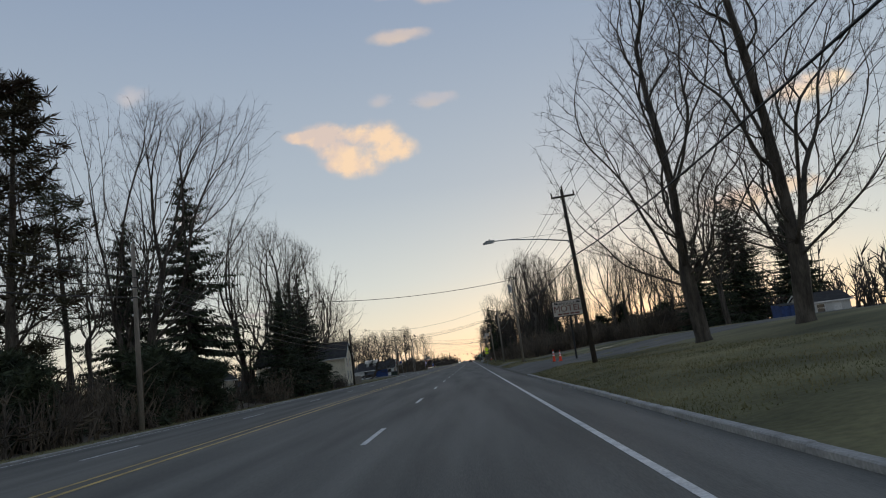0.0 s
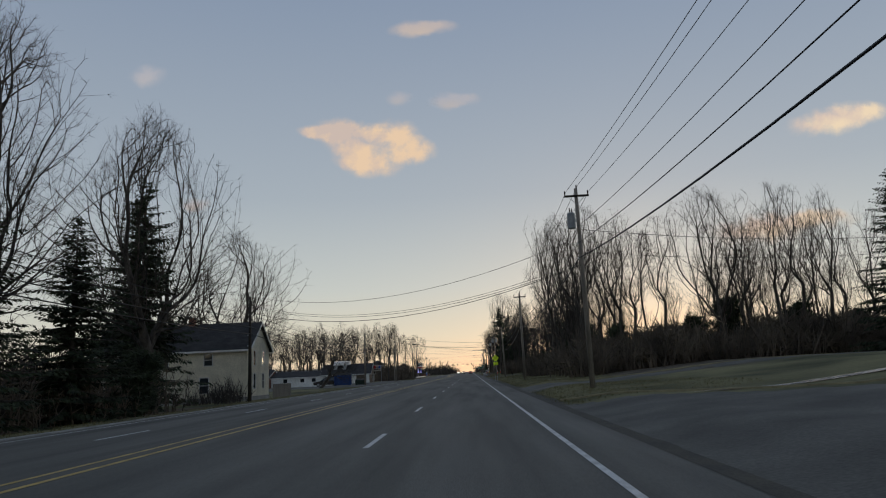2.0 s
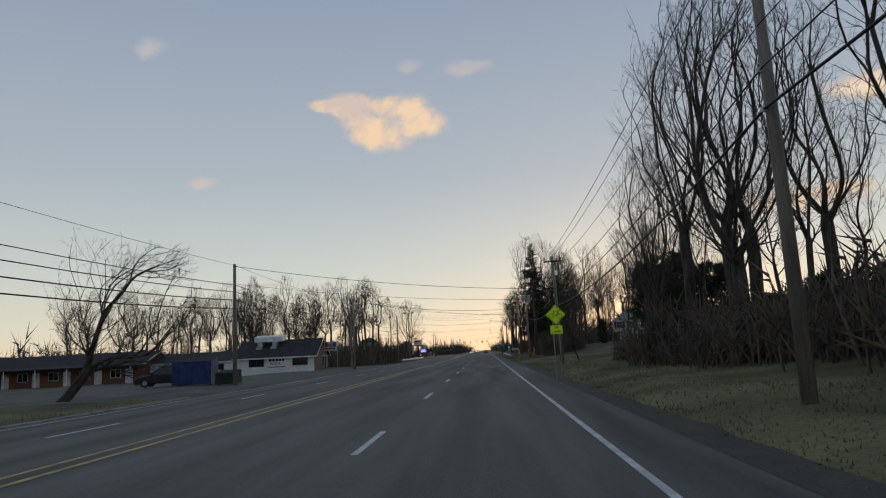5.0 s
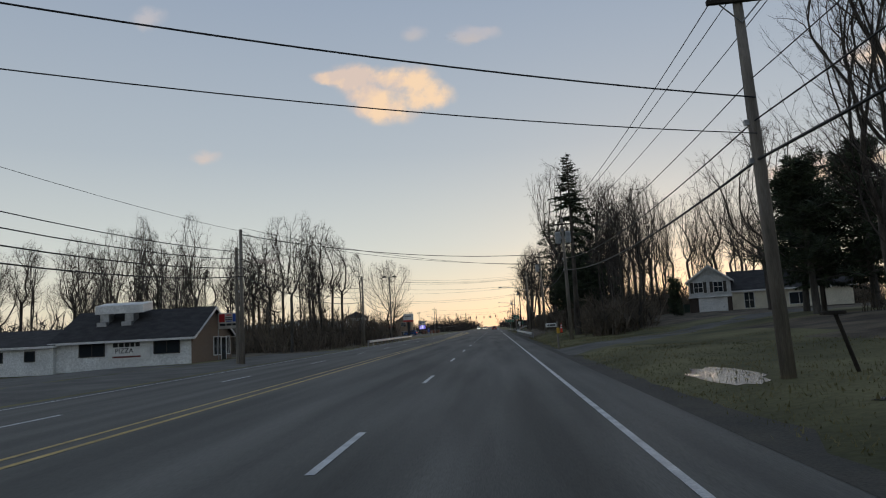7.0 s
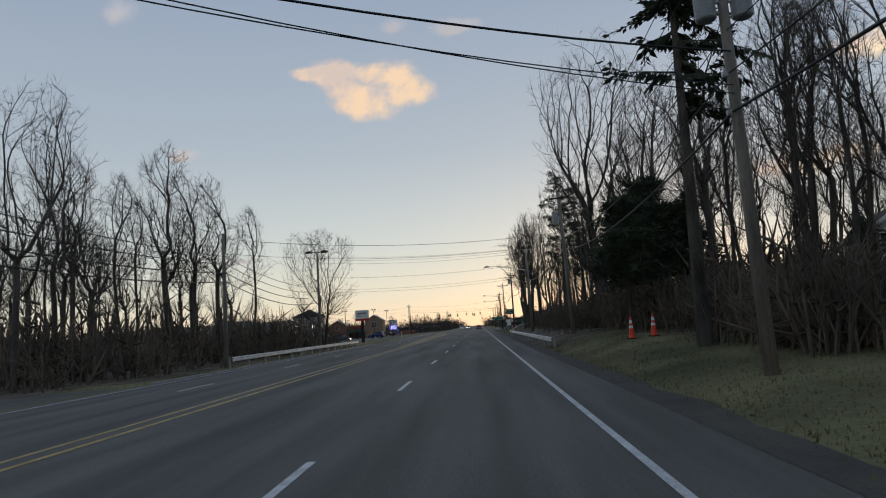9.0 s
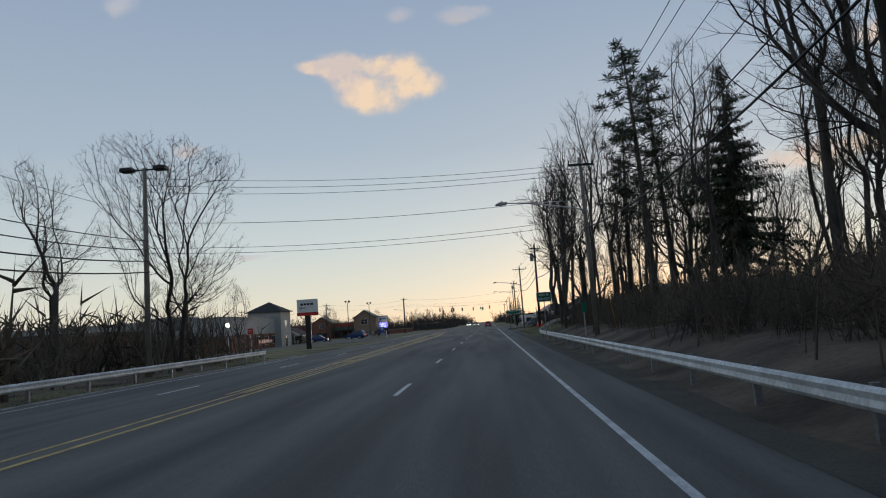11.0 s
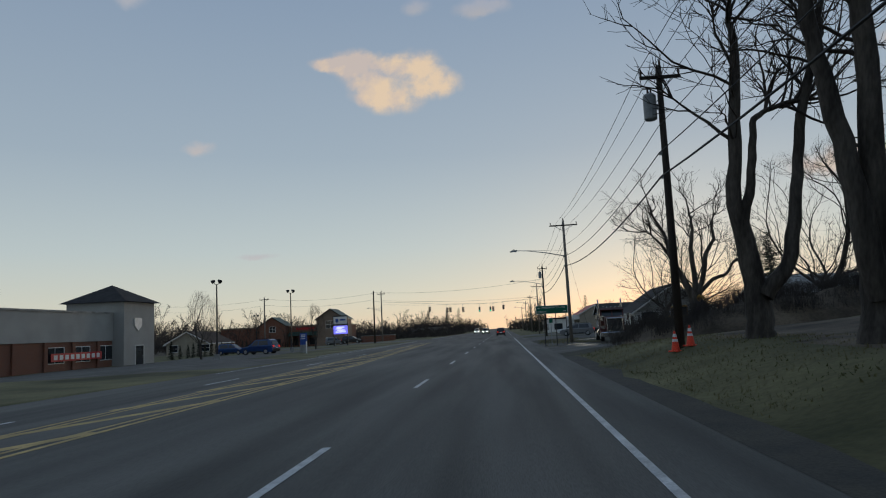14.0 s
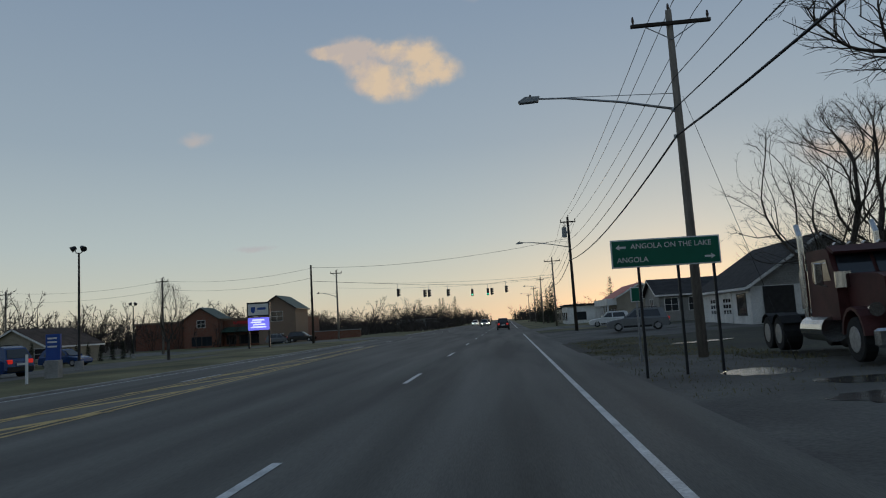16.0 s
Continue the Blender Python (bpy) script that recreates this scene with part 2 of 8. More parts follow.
M["machine_yellow"] = material("worn_yellow_machine_paint", (0.34, 0.19, 0.035), 0.55, vary=0.3, scale=2, bump=0.05)
M["bin_blue"] = material("blue_painted_steel_bin", (0.02, 0.05, 0.16), 0.55, vary=0.25, scale=2, bump=0.1)
M["bin_green"] = material("dark_green_steel_bin", (0.02, 0.035, 0.025), 0.6, vary=0.25, scale=2, bump=0.1)
M["tail"] = glow_material("red_tail_lamp", (0.6, 0.02, 0.01), 0.6)
M["head"] = glow_material("warm_headlamp", (1.0, 0.86, 0.6), 14.0)
M["globe"] = glow_material("lit_globe_lamp", (1.0, 0.95, 0.85), 2.2)
M["led"] = glow_material("blue_led_panel", (0.22, 0.20, 0.95), 0.9)
M["led_text"] = glow_material("white_led_rows", (0.9, 0.9, 1.0), 1.2)
M["green_light"] = glow_material("green_signal_lens", (0.05, 0.9, 0.45), 2.0)


# ---- geometry helpers ----
class Build:
    """Vertices and faces of one mesh."""

    def __init__(self):
        self.v, self.f = [], []

    def add(self, verts, faces):
        n = len(self.v)
        self.v.extend(tuple(p) for p in verts)
        self.f.extend(tuple(i + n for i in f) for f in faces)
        return self

    def box(self, x0, x1, y0, y1, z0, z1, chamfer=0.0):
        if chamfer <= 0:
            v = [(x, y, z) for z in (z0, z1) for y in (y0, y1) for x in (x0, x1)]
            return self.add(v, [(0, 2, 3, 1), (4, 5, 7, 6), (0, 1, 5, 4), (2, 6, 7, 3), (0, 4, 6, 2), (1, 3, 7, 5)])
        c = chamfer
        ring = [(x0 + c, y0), (x1 - c, y0), (x1, y0 + c), (x1, y1 - c), (x1 - c, y1), (x0 + c, y1), (x0, y1 - c), (x0, y0 + c)]
        cx, cy = (x0 + x1) / 2, (y0 + y1) / 2
        hx, hy = (x1 - x0) / 2, (y1 - y0) / 2
        ins = [(cx + (x - cx) * (hx - c) / hx, cy + (y - cy) * (hy - c) / hy) for x, y in ring]
        v = [(x, y, z0) for x, y in ins] + [(x, y, z0 + c) for x, y in ring] + [(x, y, z1 - c) for x, y in ring] + [(x, y, z1) for x, y in ins]
        f = [tuple(range(7, -1, -1)), tuple(range(24, 32))]
        f += [(8 * k + i, 8 * k + (i + 1) % 8, 8 * k + 8 + (i + 1) % 8, 8 * k + 8 + i) for k in range(3) for i in range(8)]
        return self.add(v, f)

    def prism(self, poly, a0, a1, axis):
        """A polygon of (u, w) pushed from a0 to a1 along an axis."""
        def put(u, w, a):
            return {"x": (a, u, w), "y": (u, a, w), "z": (u, w, a)}[axis]
        n = len(poly)
        v = [put(u, w, a0) for u, w in poly] + [put(u, w, a1) for u, w in poly]
        return self.add(v, [tuple(range(n - 1, -1, -1)), tuple(range(n, 2 * n))] + [(i, (i + 1) % n, n + (i + 1) % n, n + i) for i in range(n)])

    def tube(self, pts, radii, k=8, caps=True):
        v, f = tube_arrays(np.array(pts, float), np.array(radii, float) if np.ndim(radii) else np.full(len(pts), radii), k)
        n = len(v)
        faces = [tuple(q) for q in f]
        if caps:
            faces += [tuple(range(k - 1, -1, -1)), tuple(range(n - k, n))]
        return self.add(v, faces)

    def dome(self, c, r, k=10, rings=6, squash=1.0):
        v, f = [], []
        for i in range(rings + 1):
            a = math.pi * i / rings
            for j in range(k):
                b = 2 * math.pi * j / k
                v.append((c[0] + r * math.sin(a) * math.cos(b), c[1] + r * math.sin(a) * math.sin(b), c[2] + r * squash * math.cos(a)))
        for i in range(rings):
            for j in range(k):
                f.append((i * k + j, (i + 1) * k + j, (i + 1) * k + (j + 1) % k, i * k + (j + 1) % k))
        return self.add(v, f)


def tube_arrays(p, r, k):
    """Rings of k vertices round a path, and the quads between them."""
    d = np.gradient(p, axis=0)
    d /= np.linalg.norm(d, axis=1)[:, None] + 1e-9
    ref = np.array([1.0, 0, 0]) if abs(d[0, 0]) < 0.7 else np.array([0, 1.0, 0])
    u = np.cross(d, ref)
    u /= np.linalg.norm(u, axis=1)[:, None] + 1e-9
    w = np.cross(d, u)
    a = np.arange(k) * (2 * math.pi / k)
    v = p[:, None] + r[:, None, None] * (np.cos(a)[None, :, None] * u[:, None] + np.sin(a)[None, :, None] * w[:, None])
    n = len(p)
    i = np.arange(n - 1)[:, None] * k
    j = np.arange(k)[None]
    jn = (j + 1) % k
    f = np.stack([i + j, i + k + j, i + k + jn, i + jn], -1).reshape(-1, 4)
    return v.reshape(-1, 3), f


def array_mesh(name, v, f, mat, smooth=False):
    """A mesh from arrays of vertices and equal-sided faces."""
    v, f = np.asarray(v, np.float32), np.asarray(f, np.int32)
    me = bpy.data.meshes.new(name)
    me.vertices.add(len(v))
    me.vertices.foreach_set("co", v.ravel())
    k = f.shape[1]
    me.loops.add(f.size)
    me.loops.foreach_set("vertex_index", f.ravel())
    me.polygons.add(len(f))
    me.polygons.foreach_set("loop_start", np.arange(0, f.size, k, dtype=np.int32))
    if smooth:
        me.polygons.foreach_set("use_smooth", np.ones(len(f), dtype=bool))
    me.update(calc_edges=True)
    me.materials.append(mat)
    return me


def thing(name, label, category, x=0.0, y=0.0, z=0.0, rz=0.0, group="", kind=""):
    ob = new(name)
    ob.empty_display_size = 0.2
    ob.matrix_world = pose(x, y, z, 0, 0, rz)
    return tagged(ob, label, category, group, kind)


def part(name, b, mat, parent=None, label="", smooth=False):
    """Links what was built as one mesh object under a thing or a part."""
    me = bpy.data.meshes.new(name)
    me.from_pydata(b.v, [], b.f)
    bm = bmesh.new()
    bm.from_mesh(me)
    bmesh.ops.recalc_face_normals(bm, faces=bm.faces)
    bm.to_mesh(me)
    bm.free()
    if smooth:
        me.polygons.foreach_set("use_smooth", [True] * len(me.polygons))
    me.materials.append(mat)
    ob = new(name, me)
    if parent is not None:
        ob.parent = parent
    return tagged(ob, label)


def lettering(text, size, mat, parent, m, align="CENTER", name="lettering", label=""):
    """Raised letters in the built-in font, upright in the x-z plane of m, facing -y."""
    cu = bpy.data.curves.new(name, "FONT")
    cu.body, cu.size, cu.extrude, cu.align_x, cu.align_y = text, size, 0.006, align, "CENTER"
    tmp = new("tmp", cu)
    me = bpy.data.meshes.new_from_object(tmp.evaluated_get(bpy.context.evaluated_depsgraph_get()))
    bpy.data.objects.remove(tmp)
    me.transform(m @ pose(0, 0, 0, 90, 0, 0))
    me.materials.clear()
    me.materials.append(mat)
    ob = new(name, me)
    ob.parent = parent
    return tagged(ob, label)


def ease(a, b, x):
    t = min(1.0, max(0.0, (x - a) / (b - a)))
    return t * t * (3 - 2 * t)


ROAD_L, ROAD_R, CROWN = -16.4, 2.6, -8.2


def road_z(x):
    return 0.182 - 0.02 * abs(x - CROWN)


def ground_z(x, y):
    """Height of the land: a crowned road, a bank on one side, a slight dip on the other."""
    if ROAD_L <= x <= ROAD_R:
        return road_z(x) - 0.05
    if x > ROAD_R:
        rise = 0.42 * ease(2.6, 6.0, x) + 1.35 * ease(5.5, 26, x) + 0.58 * ease(3.4, 7.2, x) * ease(215, 250, y) * (1 - ease(340, 356, y))
        return -0.06 + rise * (1 - 0.72 * ease(345, 366, y)) + 1.2 * ease(40, 160, x) + 0.05 * math.sin(x * 0.7 + y * 0.31) * ease(4, 9, x)
    dip = 0.55 * ease(-24, -46, x) + 0.35 * ease(-17, -23, x) * (1 - ease(125, 150, y))
    return 0.03 - dip + 0.04 * math.sin(x * 0.5 + y * 0.23) * ease(-18, -24, x)


# ---- ground, road, markings ----
def grid_mesh(xs, ys, height):
    nx = len(xs)
    v = [(x, y, height(x, y)) for y in ys for x in xs]
    f = [(j * nx + i, j * nx + i + 1, (j + 1) * nx + i + 1, (j + 1) * nx + i) for j in range(len(ys) - 1) for i in range(nx - 1)]
    return v, f


xs = [-3000, -1200, -500, -250, -150, -100, -80, -65, -55, -48] + list(range(-44, -17, 2)) + [-17, -16.5, -16.4, -12, -8.2, -4, 0, 2.58, 2.62, 3, 3.6, 4.2, 5, 6, 7, 8, 9, 10, 12, 14, 16, 18, 20, 23, 26, 30, 36, 45, 60, 90, 140, 220, 400, 900, 3000]
ys = [-400, -200, -120] + list(range(-80, 340, 5)) + [340 + 2 * k for k in range(16)] + list(range(375, 520, 5)) + [540, 580, 650, 750, 900, 1200, 1700, 2500, 4000]
v, f = grid_mesh(xs, ys, ground_z)
me = array_mesh("ground", v, f, M["grass"], True)
for extra in ("litter", "dirt"):
    me.materials.append(M[extra])
for p in me.polygons:
    c = p.center
    rag = 3 * noise.noise(Vector((c.x * 0.1, c.y * 0.1, 0)))
    wood_r = (c.x > 12 + rag and 95 < c.y < 205) or (c.x > 2.5 and 246 < c.y < 312) or (c.x > 8 + rag and 225 < c.y < 345) or c.x > 34
    wood_l = (c.x < -20.5 + rag and c.y < 100) or (c.x < -18.5 + rag and 226 < c.y < 300) or c.x < -60
    yard = c.x > 2.6 and 350 < c.y < 430
    p.material_index = 2 if yard else 1 if wood_r or wood_l else 0
ground = tagged(new("ground", me), "dormant winter grass with leaf litter beneath the trees", "ground", kind="structure")

rys = list(range(-100, 620, 10)) + [700, 900, 1400, 2200]
v, f = grid_mesh([ROAD_L, -12, CROWN, -4, 0.9, ROAD_R], rys, lambda x, y: road_z(x))
road = tagged(new("road", array_mesh("road", v, f, M["asphalt"], True)), "worn grey asphalt four-lane road", "road", kind="structure")


def stripe(b, x0, y0, x1, y1, w):
    """A painted strip lying on the road from one point to another."""
    n = max(1, int(abs(y1 - y0) / 30))
    for k in range(n):
        s, t = k / n, (k + 1) / n
        a, c = x0 + (x1 - x0) * s, x0 + (x1 - x0) * t
        ya, yc = y0 + (y1 - y0) * s, y0 + (y1 - y0) * t
        v = [(a - w / 2, ya, road_z(a - w / 2) + 0.006), (a + w / 2, ya, road_z(a + w / 2) + 0.006), (c + w / 2, yc, road_z(c + w / 2) + 0.006), (c - w / 2, yc, road_z(c - w / 2) + 0.006)]
        b.add(v, [(0, 1, 2, 3)])


b = Build()
stripe(b, 0.9, -100, 0.9, 425, 0.13)
stripe(b, 0.9, 470, 0.9, 900, 0.13)
part("edge_line", b, M["white_line"], road, "solid white edge line")
b = Build()
stripe(b, -15.7, -100, -15.7, 300, 0.12)
stripe(b, -15.7, 345, -15.7, 425, 0.12)
part("edge_line", b, M["white_line"], road, "solid white edge line")
dash = Build()
dash.add([(-0.065, 0, 0), (0.065, 0, 0), (0.065, 3.4, 0), (-0.065, 3.4, 0)], [(0, 1, 2, 3)])
first = None
for x, off in ((-3.42, 4.0), (-12.0, 9.0)):
    for k in range(-6, 40):
        y = off + 13.6 * k
        if first is None:
            first = ob = part("lane_dash", dash, M["white_line"], road)
        else:
            ob = new("lane_dash", first.data)
            ob.parent = road
        ob.location = (x, y, road_z(x) + 0.006)
b = Build()
for dx in (0.0, -0.5):
    stripe(b, -7.9 + dx, -100, -7.9 + dx, 265, 0.13)
for dx in (0.0, -0.32):
    stripe(b, -7.9 + dx, 265, -8.2 + dx, 345, 0.13)
    stripe(b, -8.2 + dx, 345, -11.0 + dx, 408, 0.13)
    stripe(b, -8.4 + dx, 265, -10.6 + dx, 350, 0.13)
    stripe(b, -10.6 + dx, 350, -12.2 + dx, 408, 0.13)
part("centre_line", b, M["yellow_line"], road, "double yellow centre line")
for k in range(20):
    y = 283 + 5.6 * k
    s = (y - 265) / 143
    xr = -8.2 if y < 345 else -8.2 - 2.8 * (y - 345) / 63
    xl = -8.7 - 2.2 * (y - 265) / 85 if y < 350 else -10.9 - 1.6 * (y - 350) / 58
    b = Build()
    stripe(b, xl, y - 3.0 * (xr - xl), xr, y, 0.34)
    part("hatch_bar", b, M["yellow_line"], road)


def patch(name, outline, mat, label, lift=0.03, kind="structure"):
    """A flat spread of another surface draped just above the ground."""
    x0, x1 = min(p[0] for p in outline), max(p[0] for p in outline)
    y0, y1 = min(p[1] for p in outline), max(p[1] for p in outline)
    nx, ny = max(2, int((x1 - x0) / 0.6)), max(2, int((y1 - y0) / 0.9))
    def inside(x, y):
        hit = False
        wob = ease(ROAD_R, ROAD_R + 1.2, x) if x > 0 else ease(ROAD_L, ROAD_L - 1.2, x)
        x += wob * 0.7 * noise.noise(Vector((x * 0.4, y * 0.4, 7)))
        y += wob * 0.9 * noise.noise(Vector((x * 0.4, y * 0.4, 31)))
        for (ax, ay), (bx, by) in zip(outline, outline[1:] + outline[:1]):
            if (ay > y) != (by > y) and x < (bx - ax) * (y - ay) / (by - ay) + ax:
                hit = not hit
        return hit
    gx = [x0 + (x1 - x0) * i / nx for i in range(nx + 1)]
    gy = [y0 + (y1 - y0) * i / ny for i in range(ny + 1)]
    cell = {(i, j) for j in range(ny) for i in range(nx) if inside((gx[i] + gx[i + 1]) / 2, (gy[j] + gy[j + 1]) / 2)}
    def level(i, j):
        full = all((a, c) in cell for a in (i - 1, i) for c in (j - 1, j)) or abs(gx[i] - (ROAD_R if gx[i] > 0 else ROAD_L)) < 0.4
        return ground_z(gx[i], gy[j]) + (lift if full else -0.03)
    v = [(x, y, level(i, j)) for j, y in enumerate(gy) for i, x in enumerate(gx)]
    f = [(j * (nx + 1) + i, j * (nx + 1) + i + 1, (j + 1) * (nx + 1) + i + 1, (j + 1) * (nx + 1) + i) for j in range(ny) for i in range(nx) if (i, j) in cell]
    return tagged(new(name, array_mesh(name, v, f, mat, True)), label, "pavement", kind=kind)


patch("pavement", [(2.55, 39), (9, 42), (40, 44), (40, 62), (12, 66), (2.55, 76)], M["drive"], "worn grey gravel forecourt of the motel")
patch("pavement", [(2.55, 92), (8, 95), (60, 96), (60, 101), (8, 102), (2.55, 106)], M["drive"], "narrow asphalt driveway across the grass")
patch("pavement", [(2.55, 196), (6, 200), (30, 224), (30, 232), (5, 206), (2.55, 209)], M["drive"], "asphalt house driveway")
patch("pavement", [(-24, 176), (-16.4, 172), (-16.4, 232), (-24.5, 228)], M["drive"], "asphalt parking apron before the shop")
patch("pavement", [(-60, 150), (-24, 150), (-16.4, 150), (-16.4, 172), (-24, 176), (-24, 212), (-60, 212)], M["drive"], "asphalt yard before the motel row")
patch("pavement", [(-44, 340), (-16.4, 352), (-16.4, 364), (-24, 372), (-24, 410), (-44, 410)], M["drive"], "asphalt car park beside the bank")
patch("pavement", [(2.55, 355), (6, 357), (30, 358), (30, 368), (8, 373), (2.55, 384)], M["drive"], "muddy gravel yard entrance")
patch("pavement", [(2.55, 395), (10, 398), (30, 402), (30, 416), (2.55, 425)], M["drive"], "gravel forecourt beside the road")
patch("road", [(-90, 442), (-16.4, 438), (-16.4, 458), (-90, 462)], M["asphalt"], "side street meeting the main road")
patch("road", [(2.55, 438), (90, 442), (90, 460), (2.55, 458)], M["asphalt"], "side street meeting the main road")
for k, (x, y, rx, ry) in enumerate(((5.3, 370.0, 0.9, 0.9), (5.8, 364.6, 1.3, 0.8), (6.8, 367.2, 1.5, 0.7), (8.3, 386, 1.4, 0.5), (6.6, 170.5, 1.6, 0.5), (4.7, 177.2, 0.55, 2.6), (12, 71, 4.5, 0.5))):
    b = Build()
    n = 22
    rr = [1 + 0.35 * noise.noise(Vector((3 * math.cos(i * 6.283 / n) + k * 9, 3 * math.sin(i * 6.283 / n), 0))) for i in range(n)]
    lift = 0.034 if y > 300 or y < 100 else 0.012
    rim = [(x + q * rx * rr[i] * math.cos(i * 6.283 / n), y + q * ry * rr[i] * math.sin(i * 6.283 / n)) for q in (0.5, 1.0) for i in range(n)]
    b.add([(px, py, ground_z(px, py) + lift) for px, py in rim] + [(x, y, ground_z(x, y) + lift)], [(i, n + i, n + (i + 1) % n, (i + 1) % n) for i in range(n)] + [(2 * n, i, (i + 1) % n) for i in range(n)])
    tagged(part("puddle", b, M["puddle"]), "shallow puddle reflecting the sky on packed ground", "puddle", kind="structure")

# kerbs
for name, x0, x1, spans in (("kerb", 2.6, 2.78, ((-60, 38),)), ("kerb", -16.62, -16.42, ((-60, 150), (234, 300), (368, 436), (460, 600)))):
    for y0, y1 in spans:
        b = Build()
        n = max(1, int((y1 - y0) / 3))
        for i in range(n):
            a, c = y0 + (y1 - y0) * i / n, y0 + (y1 - y0) * (i + 1) / n - 0.012
            b.box(x0, x1, a, c, -0.3, 0.075 + 0.008 * math.sin(i * 1.7), 0.02)
        tagged(part("kerb", b, M["concrete"]), "low weathered concrete kerb along the road", "kerb", kind="structure")

# gravel shoulder with a ragged outer edge
for y0, y1 in ((39, 350), (384, 395)):
    ys_ = [y0 + 1.5 * k for k in range(int((y1 - y0) / 1.5) + 1)]
    outer = [(3.25 + 0.55 * noise.noise(Vector((0, y * 0.35, 3))) + 0.25 * noise.noise(Vector((5, y * 1.3, 0))), y) for y in ys_]
    v = [(x, y, max(ground_z(x, y), road_z(2.6) - 0.004) + 0.012) for ox, y in outer for x in (2.45, 2.75, (2.75 + ox) / 2, ox)]
    f = [(4 * j + i, 4 * j + i + 1, 4 * j + 5 + i, 4 * j + 4 + i) for j in range(len(ys_) - 1) for i in range(3)]
    tagged(new("pavement", array_mesh("pavement", v, f, M["shoulder"], True)), "narrow gravel shoulder beside the asphalt", "shoulder", kind="structure")


def bleached_strip(points, w, label):
    """A narrow raised edging of pale dry grass along a drive."""
    v, n = [], 24
    for k in range(n + 1):
        t = k / n * (len(points) - 1)
        a = min(int(t), len(points) - 2)
        x = points[a][0] + (points[a + 1][0] - points[a][0]) * (t - a)
        y = points[a][1] + (points[a + 1][1] - points[a][1]) * (t - a)
        for d, dz in ((-w, -0.04), (-w * 0.5, 0.07), (w * 0.5, 0.08), (w, -0.04)):
            v.append((x, y + d + 0.1 * noise.noise(Vector((x * 0.9, y, d))), ground_z(x, y) + dz))
    f = [(4 * j + i, 4 * j + i + 1, 4 * j + 5 + i, 4 * j + 4 + i) for j in range(n) for i in range(3)]
    tagged(new("trim", array_mesh("trim", v, f, M["dry_grass"], True)), label, "verge", kind="structure")


bleached_strip([(3.4, 107.2), (9, 103.2), (60, 102.0)], 0.35, "pale dry grass edging the driveway")
bleached_strip([(3.2, 78.5), (12, 67.6), (40, 63.4)], 0.35, "pale dry grass edging the forecourt")


# ---- trees ----
def spike_arrays(p, r):
    """A three-sided twig drawn out to a point."""
    d = p[1] - p[0]
    u = np.cross(d, (0.3, 0.5, 0.8) if abs(d[0]) < abs(d[2]) else (0, 0, 1.0))
    u /= np.linalg.norm(u) + 1e-9
    w = np.cross(d, u)
    w /= np.linalg.norm(w) + 1e-9
    ring = [p[0] + r[0] * (math.cos(a) * u + math.sin(a) * w) for a in (0, 2.094, 4.189)]
    return np.array(ring + [p[1] + d * 0.12]), np.array([(0, 1, 3), (1, 2, 3), (2, 0, 3)])


class Wood:
    """Collects the tubes of one tree: stems apart from the finer crown."""

    def __init__(self):
        self.ends = []
        self.sets = {"stem": ([], [], [0]), "crown": ([], [], [0])}

    def put(self, key, p, r, k):
        vs, fs, n = self.sets[key]
        v, f = spike_arrays(p, r) if len(p) == 2 else tube_arrays(p, r, k)
        if f.shape[1] == 4:
            f = np.concatenate([f[:, [0, 1, 2]], f[:, [0, 2, 3]]])
        fs.append(f + n[0])
        vs.append(v)
        n[0] += len(v)

    def mesh(self, key, name, mat):
        vs, fs, _ = self.sets[key]
        return array_mesh(name, np.concatenate(vs), np.concatenate(fs), mat, True)


def wander(rng, p0, d, length, n, bend, lift):
    pts, d = [np.array(p0, float)], np.array(d, float)
    for _ in range(n):
        d = d + rng.normal(0, bend, 3) + np.array([0, 0, lift])
        d /= np.linalg.norm(d)
        pts.append(pts[-1] + d * length / n)
    return np.array(pts), d


def turned(rng, d, angle):
    """A direction leaning off d by an angle, to a random side."""
    side = np.cross(d, rng.normal(0, 1, 3))
    side /= np.linalg.norm(side) + 1e-9
    return d * math.cos(angle) + side * math.sin(angle)


